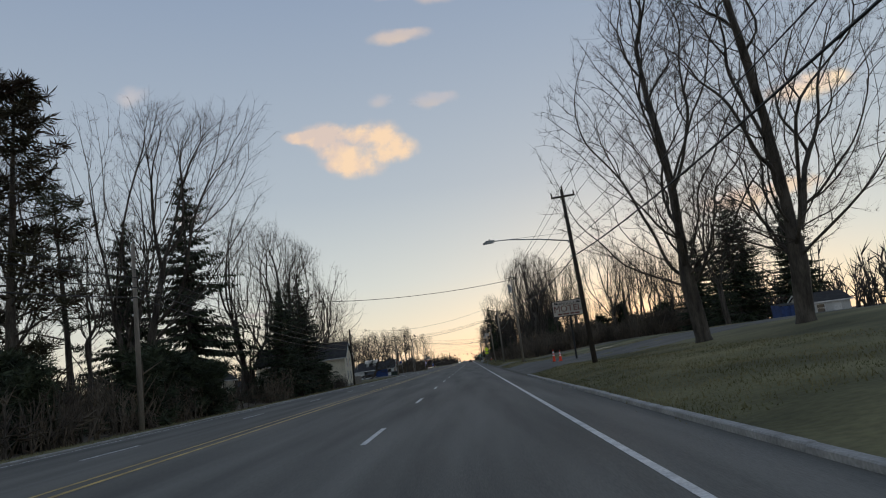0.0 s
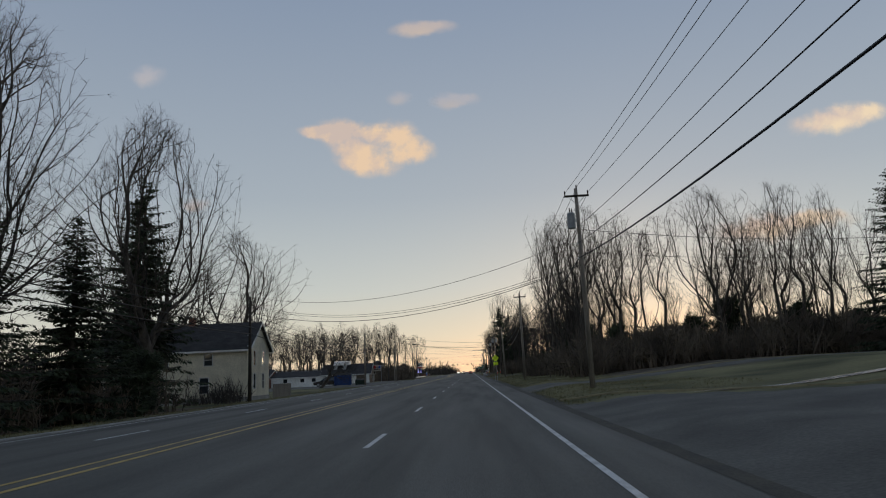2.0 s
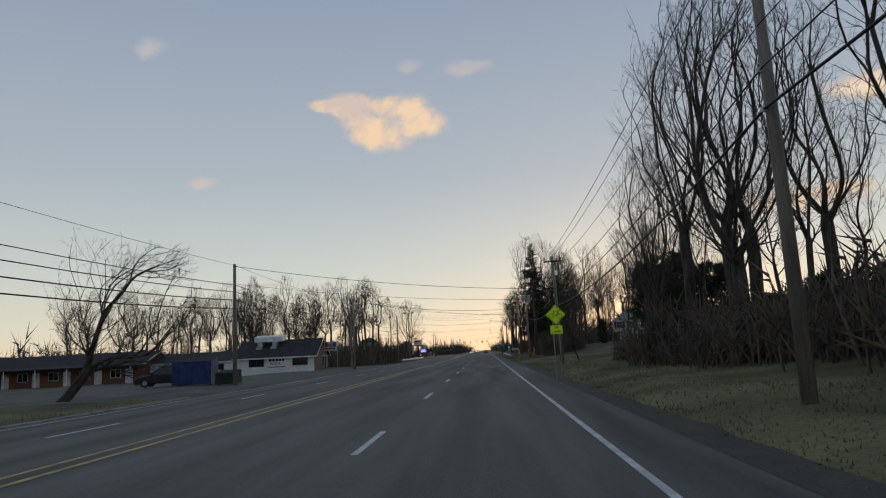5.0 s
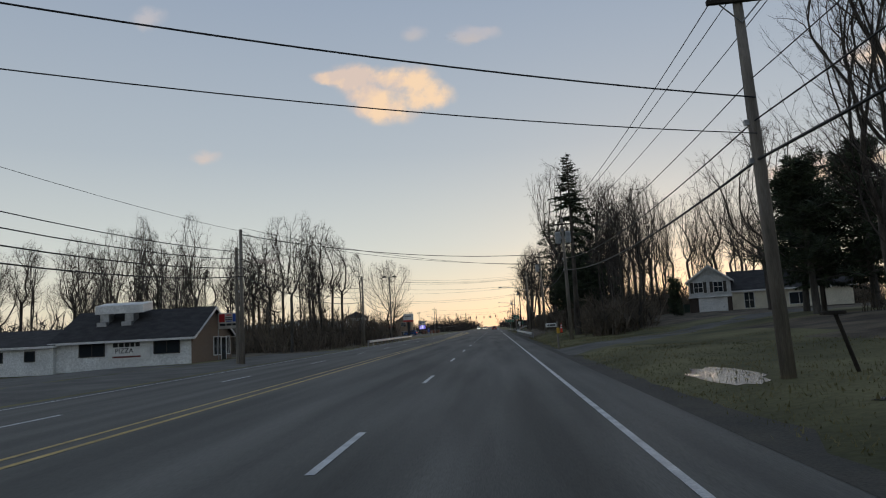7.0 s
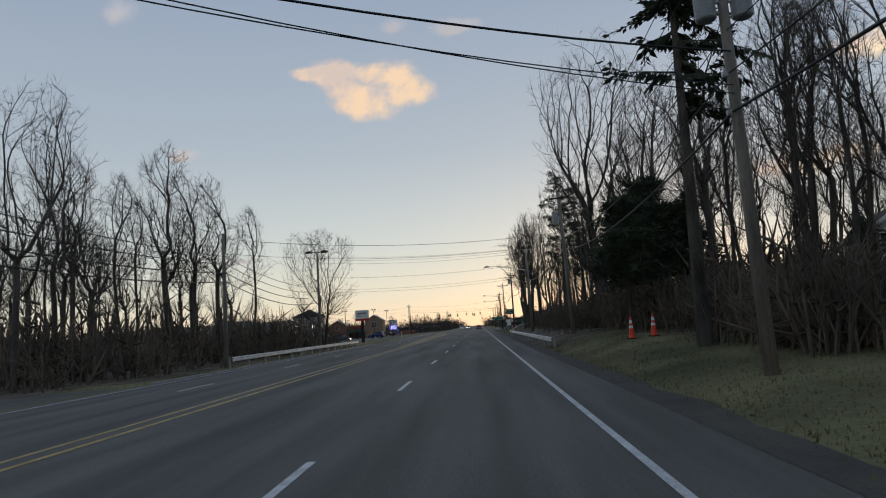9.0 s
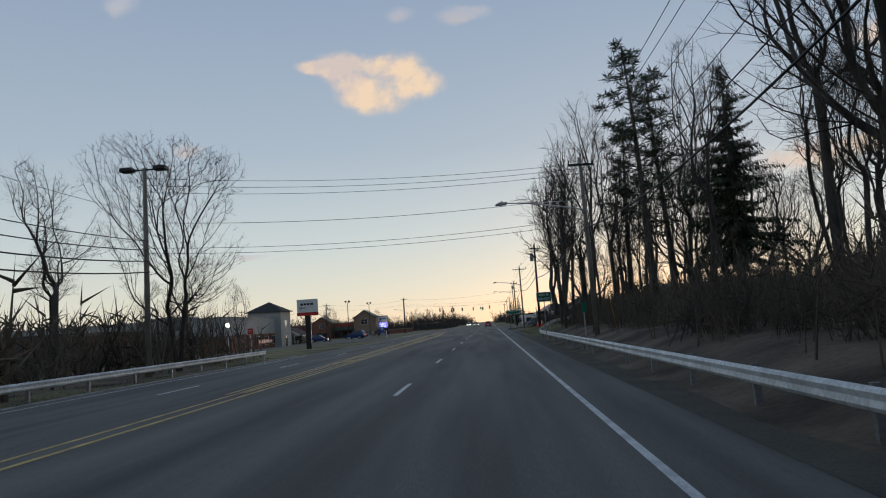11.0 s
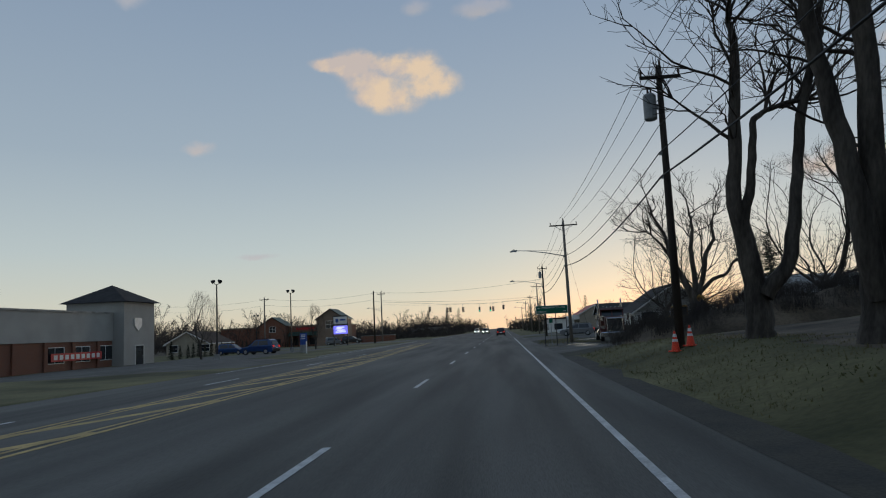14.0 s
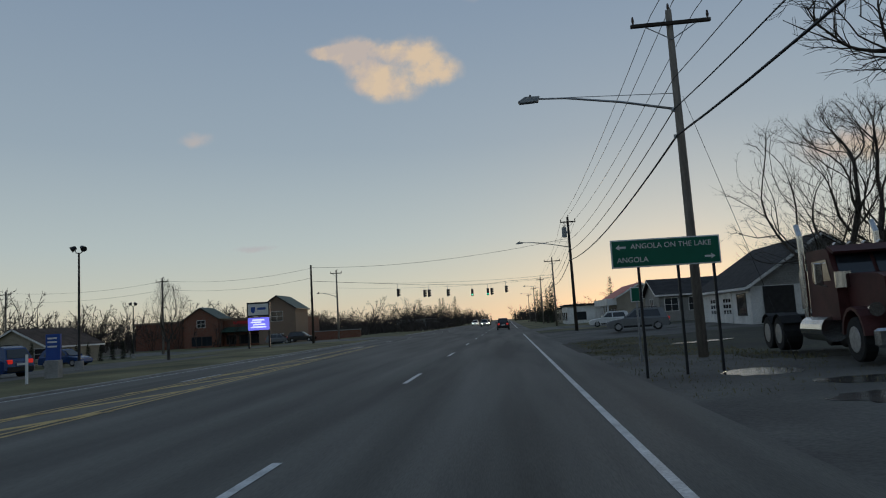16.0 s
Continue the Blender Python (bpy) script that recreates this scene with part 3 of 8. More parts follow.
def bare_tree(seed, height, radius, fork, limbs, spread, lift, depth=4, kids=(7, 6, 5), droop=0.0, forks=1, thin=1.0, segs=(6, 4, 2, 2), sides=(6, 4, 3, 3), crook=1.0, angle=(0.4, 0.95), pods=False):
    """A leafless tree of about the height given: trunk to the fork, ascending limbs, branches and twigs."""
    rng = np.random.default_rng(seed)
    w = Wood()
    heads = []
    for s in range(forks):
        d0 = turned(rng, np.array([0, 0, 1.0]), 0.02 if forks == 1 else rng.uniform(0.10, 0.26))
        top = height * (fork if forks == 1 else fork * 0.9)
        pts, d = wander(rng, (0, 0, -0.3), d0, top, 6, 0.035, 0.02)
        r = radius / math.sqrt(forks) * np.array([1.45, 1.08, 0.95, 0.88, 0.82, 0.76, 0.70])
        w.put("stem", pts, r, 9)
        heads.append((pts, d, r))
    def branch(p, d, length, r, level):
        n = segs[min(level, 3)]
        pts, end = wander(rng, p, d, length, n, (0.11, 0.15, 0.17, 0.16)[min(level, 3)] * crook, (lift, lift * 0.7, lift * 0.4 - droop, 0.03 - droop)[min(level, 3)])
        tip = max(0.008 * thin, r * (0.28 if level < 2 else 0.45))
        radii = np.linspace(r, tip, n + 1)
        w.put("stem" if level == 0 else "crown", pts, radii, sides[min(level, 3)])
        if level >= depth - 1:
            if pods:
                w.ends.append(pts[-1])
            return
        count = kids[min(level, 2)]
        for i in range(count):
            t = rng.uniform(0.06, 0.98) ** 0.6 if level else 0.22 + 0.76 * ((i + rng.uniform(0, 0.8)) / count) ** 0.8
            k = t * n
            a = int(min(k, n - 1))
            q = pts[a] + (pts[a + 1] - pts[a]) * (k - a)
            dd = pts[a + 1] - pts[a]
            dd = dd / np.linalg.norm(dd)
            branch(q, turned(rng, dd, rng.uniform(*angle)), length * rng.uniform(0.34, 0.58) * (1.05 - 0.35 * t), max(0.009 * thin, np.interp(t, [0, 1], [r, tip]) * 0.55), level + 1)
        if level < 2:
            branch(pts[-1], end, length * 0.2, tip, level + 1)
    per = max(1, limbs // forks)
    for pts, d, r in heads:
        for i in range(per):
            t = rng.uniform(0.60, 1.0) if i else 1.0
            k = t * 6
            a = int(min(k, 5))
            q = pts[a] + (pts[a + 1] - pts[a]) * (k - a)
            up = rng.uniform(0.25, 1.0) * spread if i else 0.1 * spread
            dd = turned(rng, d, up)
            dd[2] = abs(dd[2])
            branch(q, dd, height * (1 - fork * t) * rng.uniform(0.78, 1.0) * (0.82 if i else 0.86) * (0.62 + 0.38 * dd[2]), r[-1] * rng.uniform(0.45, 0.75), 0)
    return w


def spike_rows(p, d, length, r):
    """Many pointed twigs at once: roots p, directions d, lengths and root radii."""
    u = np.cross(d, np.array([0.31, 0.52, 0.79]))
    u /= np.linalg.norm(u, axis=1)[:, None] + 1e-9
    w = np.cross(d, u)
    ring = [p + r[:, None] * (math.cos(a) * u + math.sin(a) * w) for a in (0, 2.094, 4.189)]
    v = np.stack(ring + [p + d * length[:, None]], 1).reshape(-1, 3)
    f = np.array([(0, 1, 3), (1, 2, 3), (2, 0, 3)])[None] + 4 * np.arange(len(p))[:, None, None]
    return v, f.reshape(-1, 3)


ROUND = lambda t: math.sqrt(max(0.0, 1 - (2 * t - 1) ** 2))
VASE = lambda t: (0.30 + 0.70 * t ** 0.6) * math.sqrt(max(0.0, 1 - max(0.0, (t - 0.5) / 0.5) ** 2.4))
OVAL = lambda t: math.sin(math.pi * min(1.0, 0.08 + 0.92 * t)) ** 0.6
FLAT = lambda t: (0.55 + 0.45 * t) * math.sqrt(max(0.0, 1 - max(0.0, (t - 0.72) / 0.28) ** 2))


def crown_tree(seed, height, radius, base, width, shape, points=1200, direct=0.45, straight=0.4, rise=1.1, gap=-0.12, stems=1, splay=0.2, leader=0.0, lean=0.0, twigs=3, twig=0.8, tip=0.010, wobble=0.10, leafy=0.0):
    """A leafless tree: points are scattered through its crown, and from the trunk outwards each joins the branch that it reaches by the
    shortest and straightest way. base: the crown's foot as a part of the height; width: the crown's half width; leader: how far up the
    trunk runs through it; direct: how much branches strive outwards; rise: how steeply they climb."""
    rng = np.random.default_rng(seed)
    goal = []
    while len(goal) < points:
        t = rng.uniform(0, 1) ** 0.85
        r, az = width * shape(t) * rng.uniform(0, 1) ** 0.45, rng.uniform(0, 6.283)
        r *= 0.95 + 0.75 * noise.noise(Vector((math.cos(az) * 1.4, math.sin(az) * 1.4, t * 2.2 + seed * 3.1)))
        t *= 0.93 + 0.22 * noise.noise(Vector((r * math.cos(az) * 0.35, r * math.sin(az) * 0.35, seed * 5.7)))
        p = np.array([r * math.cos(az) + lean * height * t, r * math.sin(az), height * (base + (0.97 - base) * t)])
        if noise.noise(Vector(p * 0.23) + Vector((seed * 7.3, 0, 0))) > gap:
            goal.append(p)
    goal = np.array(goal)
    pos, par, way, run = [np.array([0, 0, -0.3])], [-1], [np.array([0, 0, 1.0])], [0.0]
    for k in range(stems):
        az = 6.283 * k / stems + rng.uniform(-0.5, 0.5)
        d = np.array([math.cos(az) * splay, math.sin(az) * splay, 1.0]) if stems > 1 else np.array([lean * 0.5, 0, 1.0])
        d /= np.linalg.norm(d)
        at, top = 0, max(leader, base * (0.95 if stems == 1 else rng.uniform(0.9, 1.3))) * height
        while pos[at][2] < top:
            d = d + rng.normal(0, 0.025, 3) + np.array([0, 0, 0.02])
            d /= np.linalg.norm(d)
            pos.append(pos[at] + d * 0.6)
            par.append(at)
            way.append(d)
            run.append(run[at] + 0.6 if pos[-1][2] > height * base * 0.75 else 0.0)
            at = len(pos) - 1
    first = len(pos)
    foot = np.array([lean * height * base * 0.5, 0, height * base * 0.8])
    goal = goal[np.argsort(np.linalg.norm((goal - foot) * np.array([1, 1, 1 - 0.35 * (leader > base)]), axis=1))]
    P, W, R = (np.zeros((first + points, 3)) for _ in range(3))
    P[:first], W[:first] = pos, way
    R = np.zeros(first + points)
    R[:first] = run
    low = height * base * 0.62
    for k, g in enumerate(goal):
        n = first + k
        step = g - P[:n]
        dist = np.linalg.norm(step, axis=1) + 1e-6
        unit = step / dist[:, None]
        cost = dist * (1 + straight * (1 - (unit * W[:n]).sum(1)) + rise * np.clip(0.25 - unit[:, 2], 0, None)) + direct * R[:n] + 1e3 * (P[:n, 2] < low)
        b = int(cost.argmin())
        par.append(b)
        P[n], R[n] = g, R[b] + dist[b]
        W[n] = unit[b] * 0.75 + W[b] * 0.25
        W[n] /= np.linalg.norm(W[n])
    P[first:] += rng.normal(0, wobble, (points, 3))
    pos, way = list(P), W
    count = len(pos)
    weight, child = np.zeros(count), [[] for _ in range(count)]
    for i in range(count - 1, 0, -1):
        weight[i] = max(weight[i], 1)
        weight[par[i]] += weight[i]
        child[par[i]].append(i)
    for _ in range(2):
        old = np.array(pos)
        for i in range(first, count):
            if child[i]:
                c = max(child[i], key=lambda q: weight[q])
                pos[i] = 0.5 * old[i] + 0.25 * (old[par[i]] + old[c])
    r = tip * weight ** (math.log(radius / tip) / math.log(weight[0]))
    r[0] *= 1.35
    here = np.array(pos)
    w = Wood()
    heads = [(0, None)]
    while heads:
        i, root = heads.pop()
        path, rr = ([], []) if root is None else ([here[root]], [min(r[root], r[i] * 1.15)])
        while True:
            path.append(here[i])
            rr.append(r[i])
            if not child[i]:
                break
            order = sorted(child[i], key=lambda c: -weight[c])
            heads.extend((c, i) for c in order[1:])
            i = order[0]
        if len(path) > 2:
            w.put("stem" if rr[0] > 0.05 else "crown", np.array(path), np.array(rr), 9 if rr[0] > 0.16 else 5 if rr[0] > 0.045 else 3)
        else:
            w.put("crown", np.array(path), np.array(rr), 3)
    w.ends = [p for p, c in zip(here, child) if not c and p[2] < leafy * height]
    fine = np.flatnonzero((weight <= 5) & (here[:, 2] > height * base * 0.8))
    root = np.repeat(fine, twigs)
    d = np.array(way)[root] + rng.normal(0, 0.62, (len(root), 3)) + np.array([0, 0, 0.12])
    d /= np.linalg.norm(d, axis=1)[:, None]
    v, f = spike_rows(here[root], d, twig * rng.uniform(0.4, 1.25, len(root)), np.full(len(root), tip * 0.8))
    vs, fs, n = w.sets["crown"]
    vs.append(v)
    fs.append(f + n[0])
    n[0] += len(v)
    return w


def needle_arrays(rng, pts, reach, droop, step, fat=0.17):
    """Flat sprays of needles set along a branch on both sides, as triangles."""
    tri = []
    seg = np.linalg.norm(np.diff(pts, axis=0), axis=1).sum()
    n = max(3, int(seg / step))
    for i in range(n):
        t = (i + 0.6) / n
        k = t * (len(pts) - 1)
        a = int(min(k, len(pts) - 2))
        p = pts[a] + (pts[a + 1] - pts[a]) * (k - a)
        d = pts[a + 1] - pts[a]
        d = d / np.linalg.norm(d)
        side = np.cross(d, (0, 0, 1))
        side /= np.linalg.norm(side) + 1e-9
        for sg in (-1, 1, 0):
            ln = reach * rng.uniform(0.6, 1.25) * (1.1 - 0.55 * t)
            o = d * rng.uniform(0.35, 0.8) + side * sg * rng.uniform(0.6, 1.0) + np.array([0, 0, -droop * rng.uniform(0.5, 1.6)])
            o /= np.linalg.norm(o)
            wd = np.cross(o, rng.normal(0, 1, 3))
            wd /= np.linalg.norm(wd) + 1e-9
            hw = ln * fat
            tri.append((p - wd * hw * 0.4, p + o * ln * 0.55 + wd * hw, p + o * ln))
            tri.append((p + wd * hw * 0.4, p + o * ln * 0.5 - wd * hw, p + o * ln * 0.9))
    return np.array(tri)


def spruce(seed, height, width, low=0.04, high=1.0, step=0.30, reach=0.55, droop=0.35, gap=0.42, ragged=0.18, thinning=0.0, bare_r=None, fat=0.17):
    """A spruce: tapered trunk, whorls of drooping branches, sprays of needles."""
    rng = np.random.default_rng(seed)
    w = Wood()
    w.put("stem", np.array([(0.02 * height * math.sin(z * 2) * 0.2, 0, z * height) for z in np.linspace(-0.02, 1, 9)]), (bare_r or height * 0.014) * np.linspace(1.1, 0.05, 9), 8)
    tris = []
    z = low * height
    while z < high * height * 0.985:
        s = 1 - (z - low * height) / (height * (1 - low))
        ln = width * (0.06 + 0.94 * s ** 0.72)
        for j in range(8 if s > 0.25 else 6):
            if rng.random() < thinning:
                continue
            az = rng.uniform(0, 6.283)
            up = 0.25 - 0.55 * s
            l = ln * rng.uniform(1 - ragged * 2, 1 + ragged)
            d = np.array([math.cos(az), math.sin(az), up])
            pts, _ = wander(rng, (0, 0, z + rng.uniform(-0.15, 0.15)), d / np.linalg.norm(d), l, 4, 0.06, 0.035)
            w.put("stem", pts, np.linspace(0.022 + 0.012 * l, 0.008, 5), 3)
            tris.append(needle_arrays(rng, pts, reach * (0.35 + 0.65 * s ** 0.6), droop, step, fat))
        z += gap * (0.7 + 0.5 * s)
    t = np.concatenate(tris)
    return w, t.reshape(-1, 3), np.arange(len(t) * 3).reshape(-1, 3)


def pine(seed, height, radius, low, limbs, spread, tuft=0.55, tufts=9):
    """A pine: long bare trunk, uneven level limbs, tufts of needles towards their ends."""
    rng = np.random.default_rng(seed)
    w = Wood()
    pts, _ = wander(rng, (0, 0, -0.3), (0, 0, 1), height, 10, 0.025, 0.03)
    rad = radius * np.linspace(1.1, 0.12, 11)
    w.put("stem", pts, rad, 9)
    tris = []
    for i in range(limbs):
        t = low + (0.99 - low) * (i / limbs) ** 0.9
        k = t * 10
        a = int(min(k, 9))
        q = pts[a] + (pts[a + 1] - pts[a]) * (k - a)
        az = i * 2.4 + rng.uniform(-0.6, 0.6)
        l = spread * (1.0 - 0.6 * max(0, t - 0.5) / 0.5) * rng.uniform(0.5, 1.15)
        d = np.array([math.cos(az), math.sin(az), rng.uniform(-0.05, 0.4)])
        bp, _ = wander(rng, q, d / np.linalg.norm(d), l, 5, 0.10, 0.04)
        w.put("stem", bp, np.linspace(rad[a] * 0.3, 0.015, 6), 5)
        for s in range(tufts):
            u = rng.uniform(0.35, 1.0)
            c = bp[int(u * 5 - 0.01)] + rng.normal(0, 0.30, 3) * np.array([1, 1, 0.5]) * (0.6 + 0.14 * l)
            w.put("stem", np.array([bp[int(u * 5 - 0.01)], c]), np.array([0.014, 0.008]), 3)
            for _ in range(20):
                o = rng.normal(0, 1, 3) * np.array([1, 1, 0.55]) + np.array([0, 0, 0.22])
                o /= np.linalg.norm(o)
                wd = np.cross(o, rng.normal(0, 1, 3))
                wd /= np.linalg.norm(wd) + 1e-9
                ln = tuft * rng.uniform(0.6, 1.2)
                tris.append((c - wd * 0.04 * ln, c + o * ln * 0.55 + wd * 0.09 * ln, c + o * ln))
    t = np.array(tris)
    return w, t.reshape(-1, 3), np.arange(len(t) * 3).reshape(-1, 3)


def tree_thing(wood, label, needles=None, bark="bark", leaf="needle", twig="twig"):
    """A tree as a thing with its trunk and its crown."""
    th = thing("tree", label, "tree")
    ob = new("trunk", wood.mesh("stem", "trunk", M[bark]))
    ob.parent = th
    if needles:
        ob = new("crown", array_mesh("crown", needles[0], needles[1], M[leaf]))
    else:
        ob = new("crown", wood.mesh("crown", "crown", M[twig]))
    ob.parent = th
    th["tall"] = float(max(a[:, 2].max() for key in ("stem", "crown") for a in wood.sets[key][0]))
    if wood.ends:
        rng = np.random.default_rng(77)
        p = np.repeat(np.array(wood.ends), 3, 0) + rng.normal(0, 0.09, (3 * len(wood.ends), 3))
        a, c = rng.normal(0, 0.055, (2, len(p), 3))
        ob = new("leaves", array_mesh("leaves", np.stack([p, p + a, p + a * 0.4 + c], 1).reshape(-1, 3), np.arange(3 * len(p)).reshape(-1, 3), M["dead_leaf"]))
        ob.parent = th
        tagged(ob, "withered brown leaves on the low twigs")
    return th


TEMPLATE = {}
TEMPLATE["vase"] = (tree_thing(crown_tree(11, 26, 0.46, 0.22, 8.2, VASE, 1700, 0.5), "tall leafless maple with fine ascending branches"), 26)
TEMPLATE["arching"] = (tree_thing(crown_tree(12, 29, 0.55, 0.24, 10.5, VASE, 2600, 0.6, 0.5, 0.4, gap=-0.1, stems=3, splay=0.16, lean=0.16, twig=1.0), "large leafless maple whose long branches arch over"), 29)
TEMPLATE["multi"] = (tree_thing(crown_tree(13, 24, 0.50, 0.18, 7.6, VASE, 1800, 0.45, stems=3, splay=0.2), "leafless maple forking low into several stems"), 24)
TEMPLATE["spread"] = (tree_thing(crown_tree(14, 17, 0.42, 0.20, 7.2, ROUND, 1700, 0.5, 0.3, 0.2, gap=-0.02, wobble=0.2, twig=0.65), "broad leafless tree with crooked spreading limbs"), 17)
TEMPLATE["oak"] = (tree_thing(crown_tree(44, 26, 0.50, 0.15, 7.4, OVAL, 3400, 0.40, 0.25, 0.3, gap=-0.1, leader=0.86, twigs=4, twig=0.75, leafy=0.34), "tall leafless oak with level side branches", bark="bark"), 25)
TEMPLATE["locust"] = (tree_thing(crown_tree(15, 20, 0.23, 0.40, 4.4, ROUND, 640, 0.45, 0.3, 0.25, gap=0.0, wobble=0.2, tip=0.012), "slim leafless locust with a crooked open crown", bark="bark_pale"), 20)
TEMPLATE["locust_b"] = (tree_thing(crown_tree(16, 20, 0.21, 0.46, 3.9, FLAT, 580, 0.45, 0.3, 0.25, gap=0.0, lean=0.04, wobble=0.2, tip=0.012), "slim leafless locust with a crooked open crown"), 20)
TEMPLATE["forest"] = (tree_thing(crown_tree(17, 22, 0.21, 0.36, 3.4, OVAL, 520, 0.5, leader=0.6, tip=0.012, twig=0.9), "slender leafless woodland tree"), 22)
TEMPLATE["forest_b"] = (tree_thing(crown_tree(18, 22, 0.20, 0.42, 3.8, VASE, 520, 0.5, tip=0.012, twig=0.9), "slender leafless woodland tree"), 22)
TEMPLATE["thin"] = (tree_thing(crown_tree(19, 18, 0.13, 0.30, 2.4, OVAL, 330, 0.5, leader=0.6, tip=0.012, twig=0.9), "thin leafless sapling-like woodland tree"), 18)
w, nv, nf = spruce(20, 20, 4.6, step=0.55, reach=0.9, gap=0.85, fat=0.2)
TEMPLATE["spruce_far"] = (tree_thing(w, "dark green spruce with drooping branches", (nv, nf)), 20)
w, nv, nf = spruce(21, 20, 5.4, step=0.26, reach=0.8, gap=0.55, droop=0.5, fat=0.19, ragged=0.22)
TEMPLATE["spruce"] = (tree_thing(w, "dark green spruce with drooping branches", (nv, nf)), 20)
w, nv, nf = spruce(22, 24, 5.8, low=0.2, thinning=0.2, ragged=0.28, gap=0.66, droop=1.1, step=0.21, reach=0.95, fat=0.16)
TEMPLATE["spruce_open"] = (tree_thing(w, "tall ragged spruce with gaps between its branches", (nv, nf)), 24)
w, nv, nf = pine(23, 24, 0.36, 0.35, 34, 5.2, 0.75, 6)
TEMPLATE["pine"] = (tree_thing(w, "tall dark pine with a long bare trunk", (nv, nf)), 24)
w, nv, nf = pine(24, 26, 0.42, 0.12, 60, 6.5, 0.95, 9)
TEMPLATE["pine_rust"] = (tree_thing(w, "large pine with warm sunlight painted on its needles", (nv, nf), leaf="needle_warmlit"), 26)
w, nv, nf = pine(28, 13, 0.30, 0.24, 64, 4.6, 0.8, 9)
TEMPLATE["lawn_pine"] = (tree_thing(w, "dense dark evergreen with a bare pale lower trunk", (nv, nf), bark="bark_pale"), 13)
TEMPLATE["lone"] = (tree_thing(crown_tree(33, 15, 0.24, 0.26, 6.0, FLAT, 2400, 0.4, 0.35, 0.5, gap=-0.05, stems=2, splay=0.16, twigs=4, twig=0.5, tip=0.008), "open-crowned leafless tree beside the car park"), 15)
TEMPLATE["stout"] = (tree_thing(crown_tree(29, 27, 0.50, 0.34, 6.6, VASE, 1000, 0.45, 0.4), "thick-stemmed leafless tree at the edge of the wood"), 27)
w, nv, nf = pine(30, 6.5, 0.14, 0.04, 44, 3.2, 0.85, 7)
TEMPLATE["cedar"] = (tree_thing(w, "low dense dark evergreen at the wood's edge", (nv, nf)), 6.5)
w, nv, nf = pine(25, 11, 0.20, 0.34, 60, 4.6, 0.8, 10)
TEMPLATE["yew"] = (tree_thing(w, "low dense dark evergreen beside the wood", (nv, nf)), 11)
w, nv, nf = spruce(26, 19, 2.1, low=0.70, thinning=0.12, ragged=0.3, gap=0.24, droop=0.15, bare_r=0.3, reach=0.6, step=0.24, fat=0.16)
rng = np.random.default_rng(261)
tufts = [nv]
for z, az, ln in ((12.9, 0.3, 2.6), (12.4, 0.9, 2.2), (11.8, -0.4, 2.9), (11.2, 0.5, 2.4), (10.6, 3.3, 2.6), (10.4, 0.0, 2.0), (9.9, 0.8, 2.2), (9.2, -0.2, 1.8), (12.2, 2.2, 1.2)):
    d = np.array([math.cos(az), math.sin(az), 0.1])
    pts, _ = wander(rng, (0, 0, z), d, ln, 4, 0.10, -0.12)
    w.put("stem", pts, np.linspace(0.05, 0.012, 5), 4)
    for k in range(4):
        q, _ = wander(rng, pts[1 + k % 4], turned(rng, d, 0.8), 0.9, 3, 0.1, -0.15)
        tufts.append(needle_arrays(rng, q, 0.6, 0.5, 0.16, 0.16).reshape(-1, 3))
    tufts.append(needle_arrays(rng, pts, 0.7, 0.6, 0.14, 0.16).reshape(-1, 3))
nv = np.concatenate(tufts)
nf = np.arange(len(nv)).reshape(-1, 3)
TEMPLATE["topped"] = (tree_thing(w, "evergreen with a bare trunk and a tuft-like pointed top", (nv, nf)), 19)
w, nv, nf = spruce(27, 2.6, 0.55, low=0.04, gap=0.16, reach=0.22, step=0.14, droop=-0.5, ragged=0.1)
TEMPLATE["arborvitae"] = (tree_thing(w, "narrow clipped evergreen shrub in a row", (nv, nf)), 2.6)
USED = set()


def thick_tree(seed, stems, sprigs):
    """An old tree of a few thick stems; each stem is (x, height, radius) from the ground or fork upwards."""
    rng = np.random.default_rng(seed)
    w = Wood()

    def twig(p, d, length, r, level):
        n = (6, 4, 2)[level]
        pts, end = wander(rng, p, d, length, n, 0.16, 0.05)
        w.put("crown", pts, np.linspace(r, max(0.008, r * 0.3), n + 1), (5, 4, 3)[level])
        for i in range((6, 5, 0)[level]):
            t = rng.uniform(0.25, 1.0) * n
            a = int(min(t, n - 1))
            dd = (pts[a + 1] - pts[a]) / np.linalg.norm(pts[a + 1] - pts[a])
            twig(pts[a] + (pts[a + 1] - pts[a]) * (t - a), turned(rng, dd, rng.uniform(0.4, 0.9)), length * rng.uniform(0.3, 0.55), max(0.01, r * 0.45), level + 1)

    for stem in stems:
        raw = np.array(stem)
        k = np.linspace(0, len(raw) - 1, 4 * len(raw))
        x, z, r = (np.interp(k, np.arange(len(raw)), raw[:, j]) for j in range(3))
        pts = np.stack([x + rng.normal(0, 0.025, len(k)), 0.12 * np.sin(k * 1.3 + seed + len(raw)) * np.clip(z, 0, 1), z], 1)
        w.put("stem", pts, r * rng.uniform(0.93, 1.08, len(k)), 10)
        for i in range(sprigs):
            j = rng.integers(len(k) // 2, len(k) - 1)
            d = pts[j + 1] - pts[j]
            twig(pts[j], turned(rng, d / np.linalg.norm(d), rng.uniform(0.5, 1.2)), rng.uniform(1.6, 4.6), rng.uniform(0.03, 0.075), 0)
        d = pts[-1] - pts[-2]
        twig(pts[-1], d / np.linalg.norm(d), 3.0, r[-1], 0)
    return w


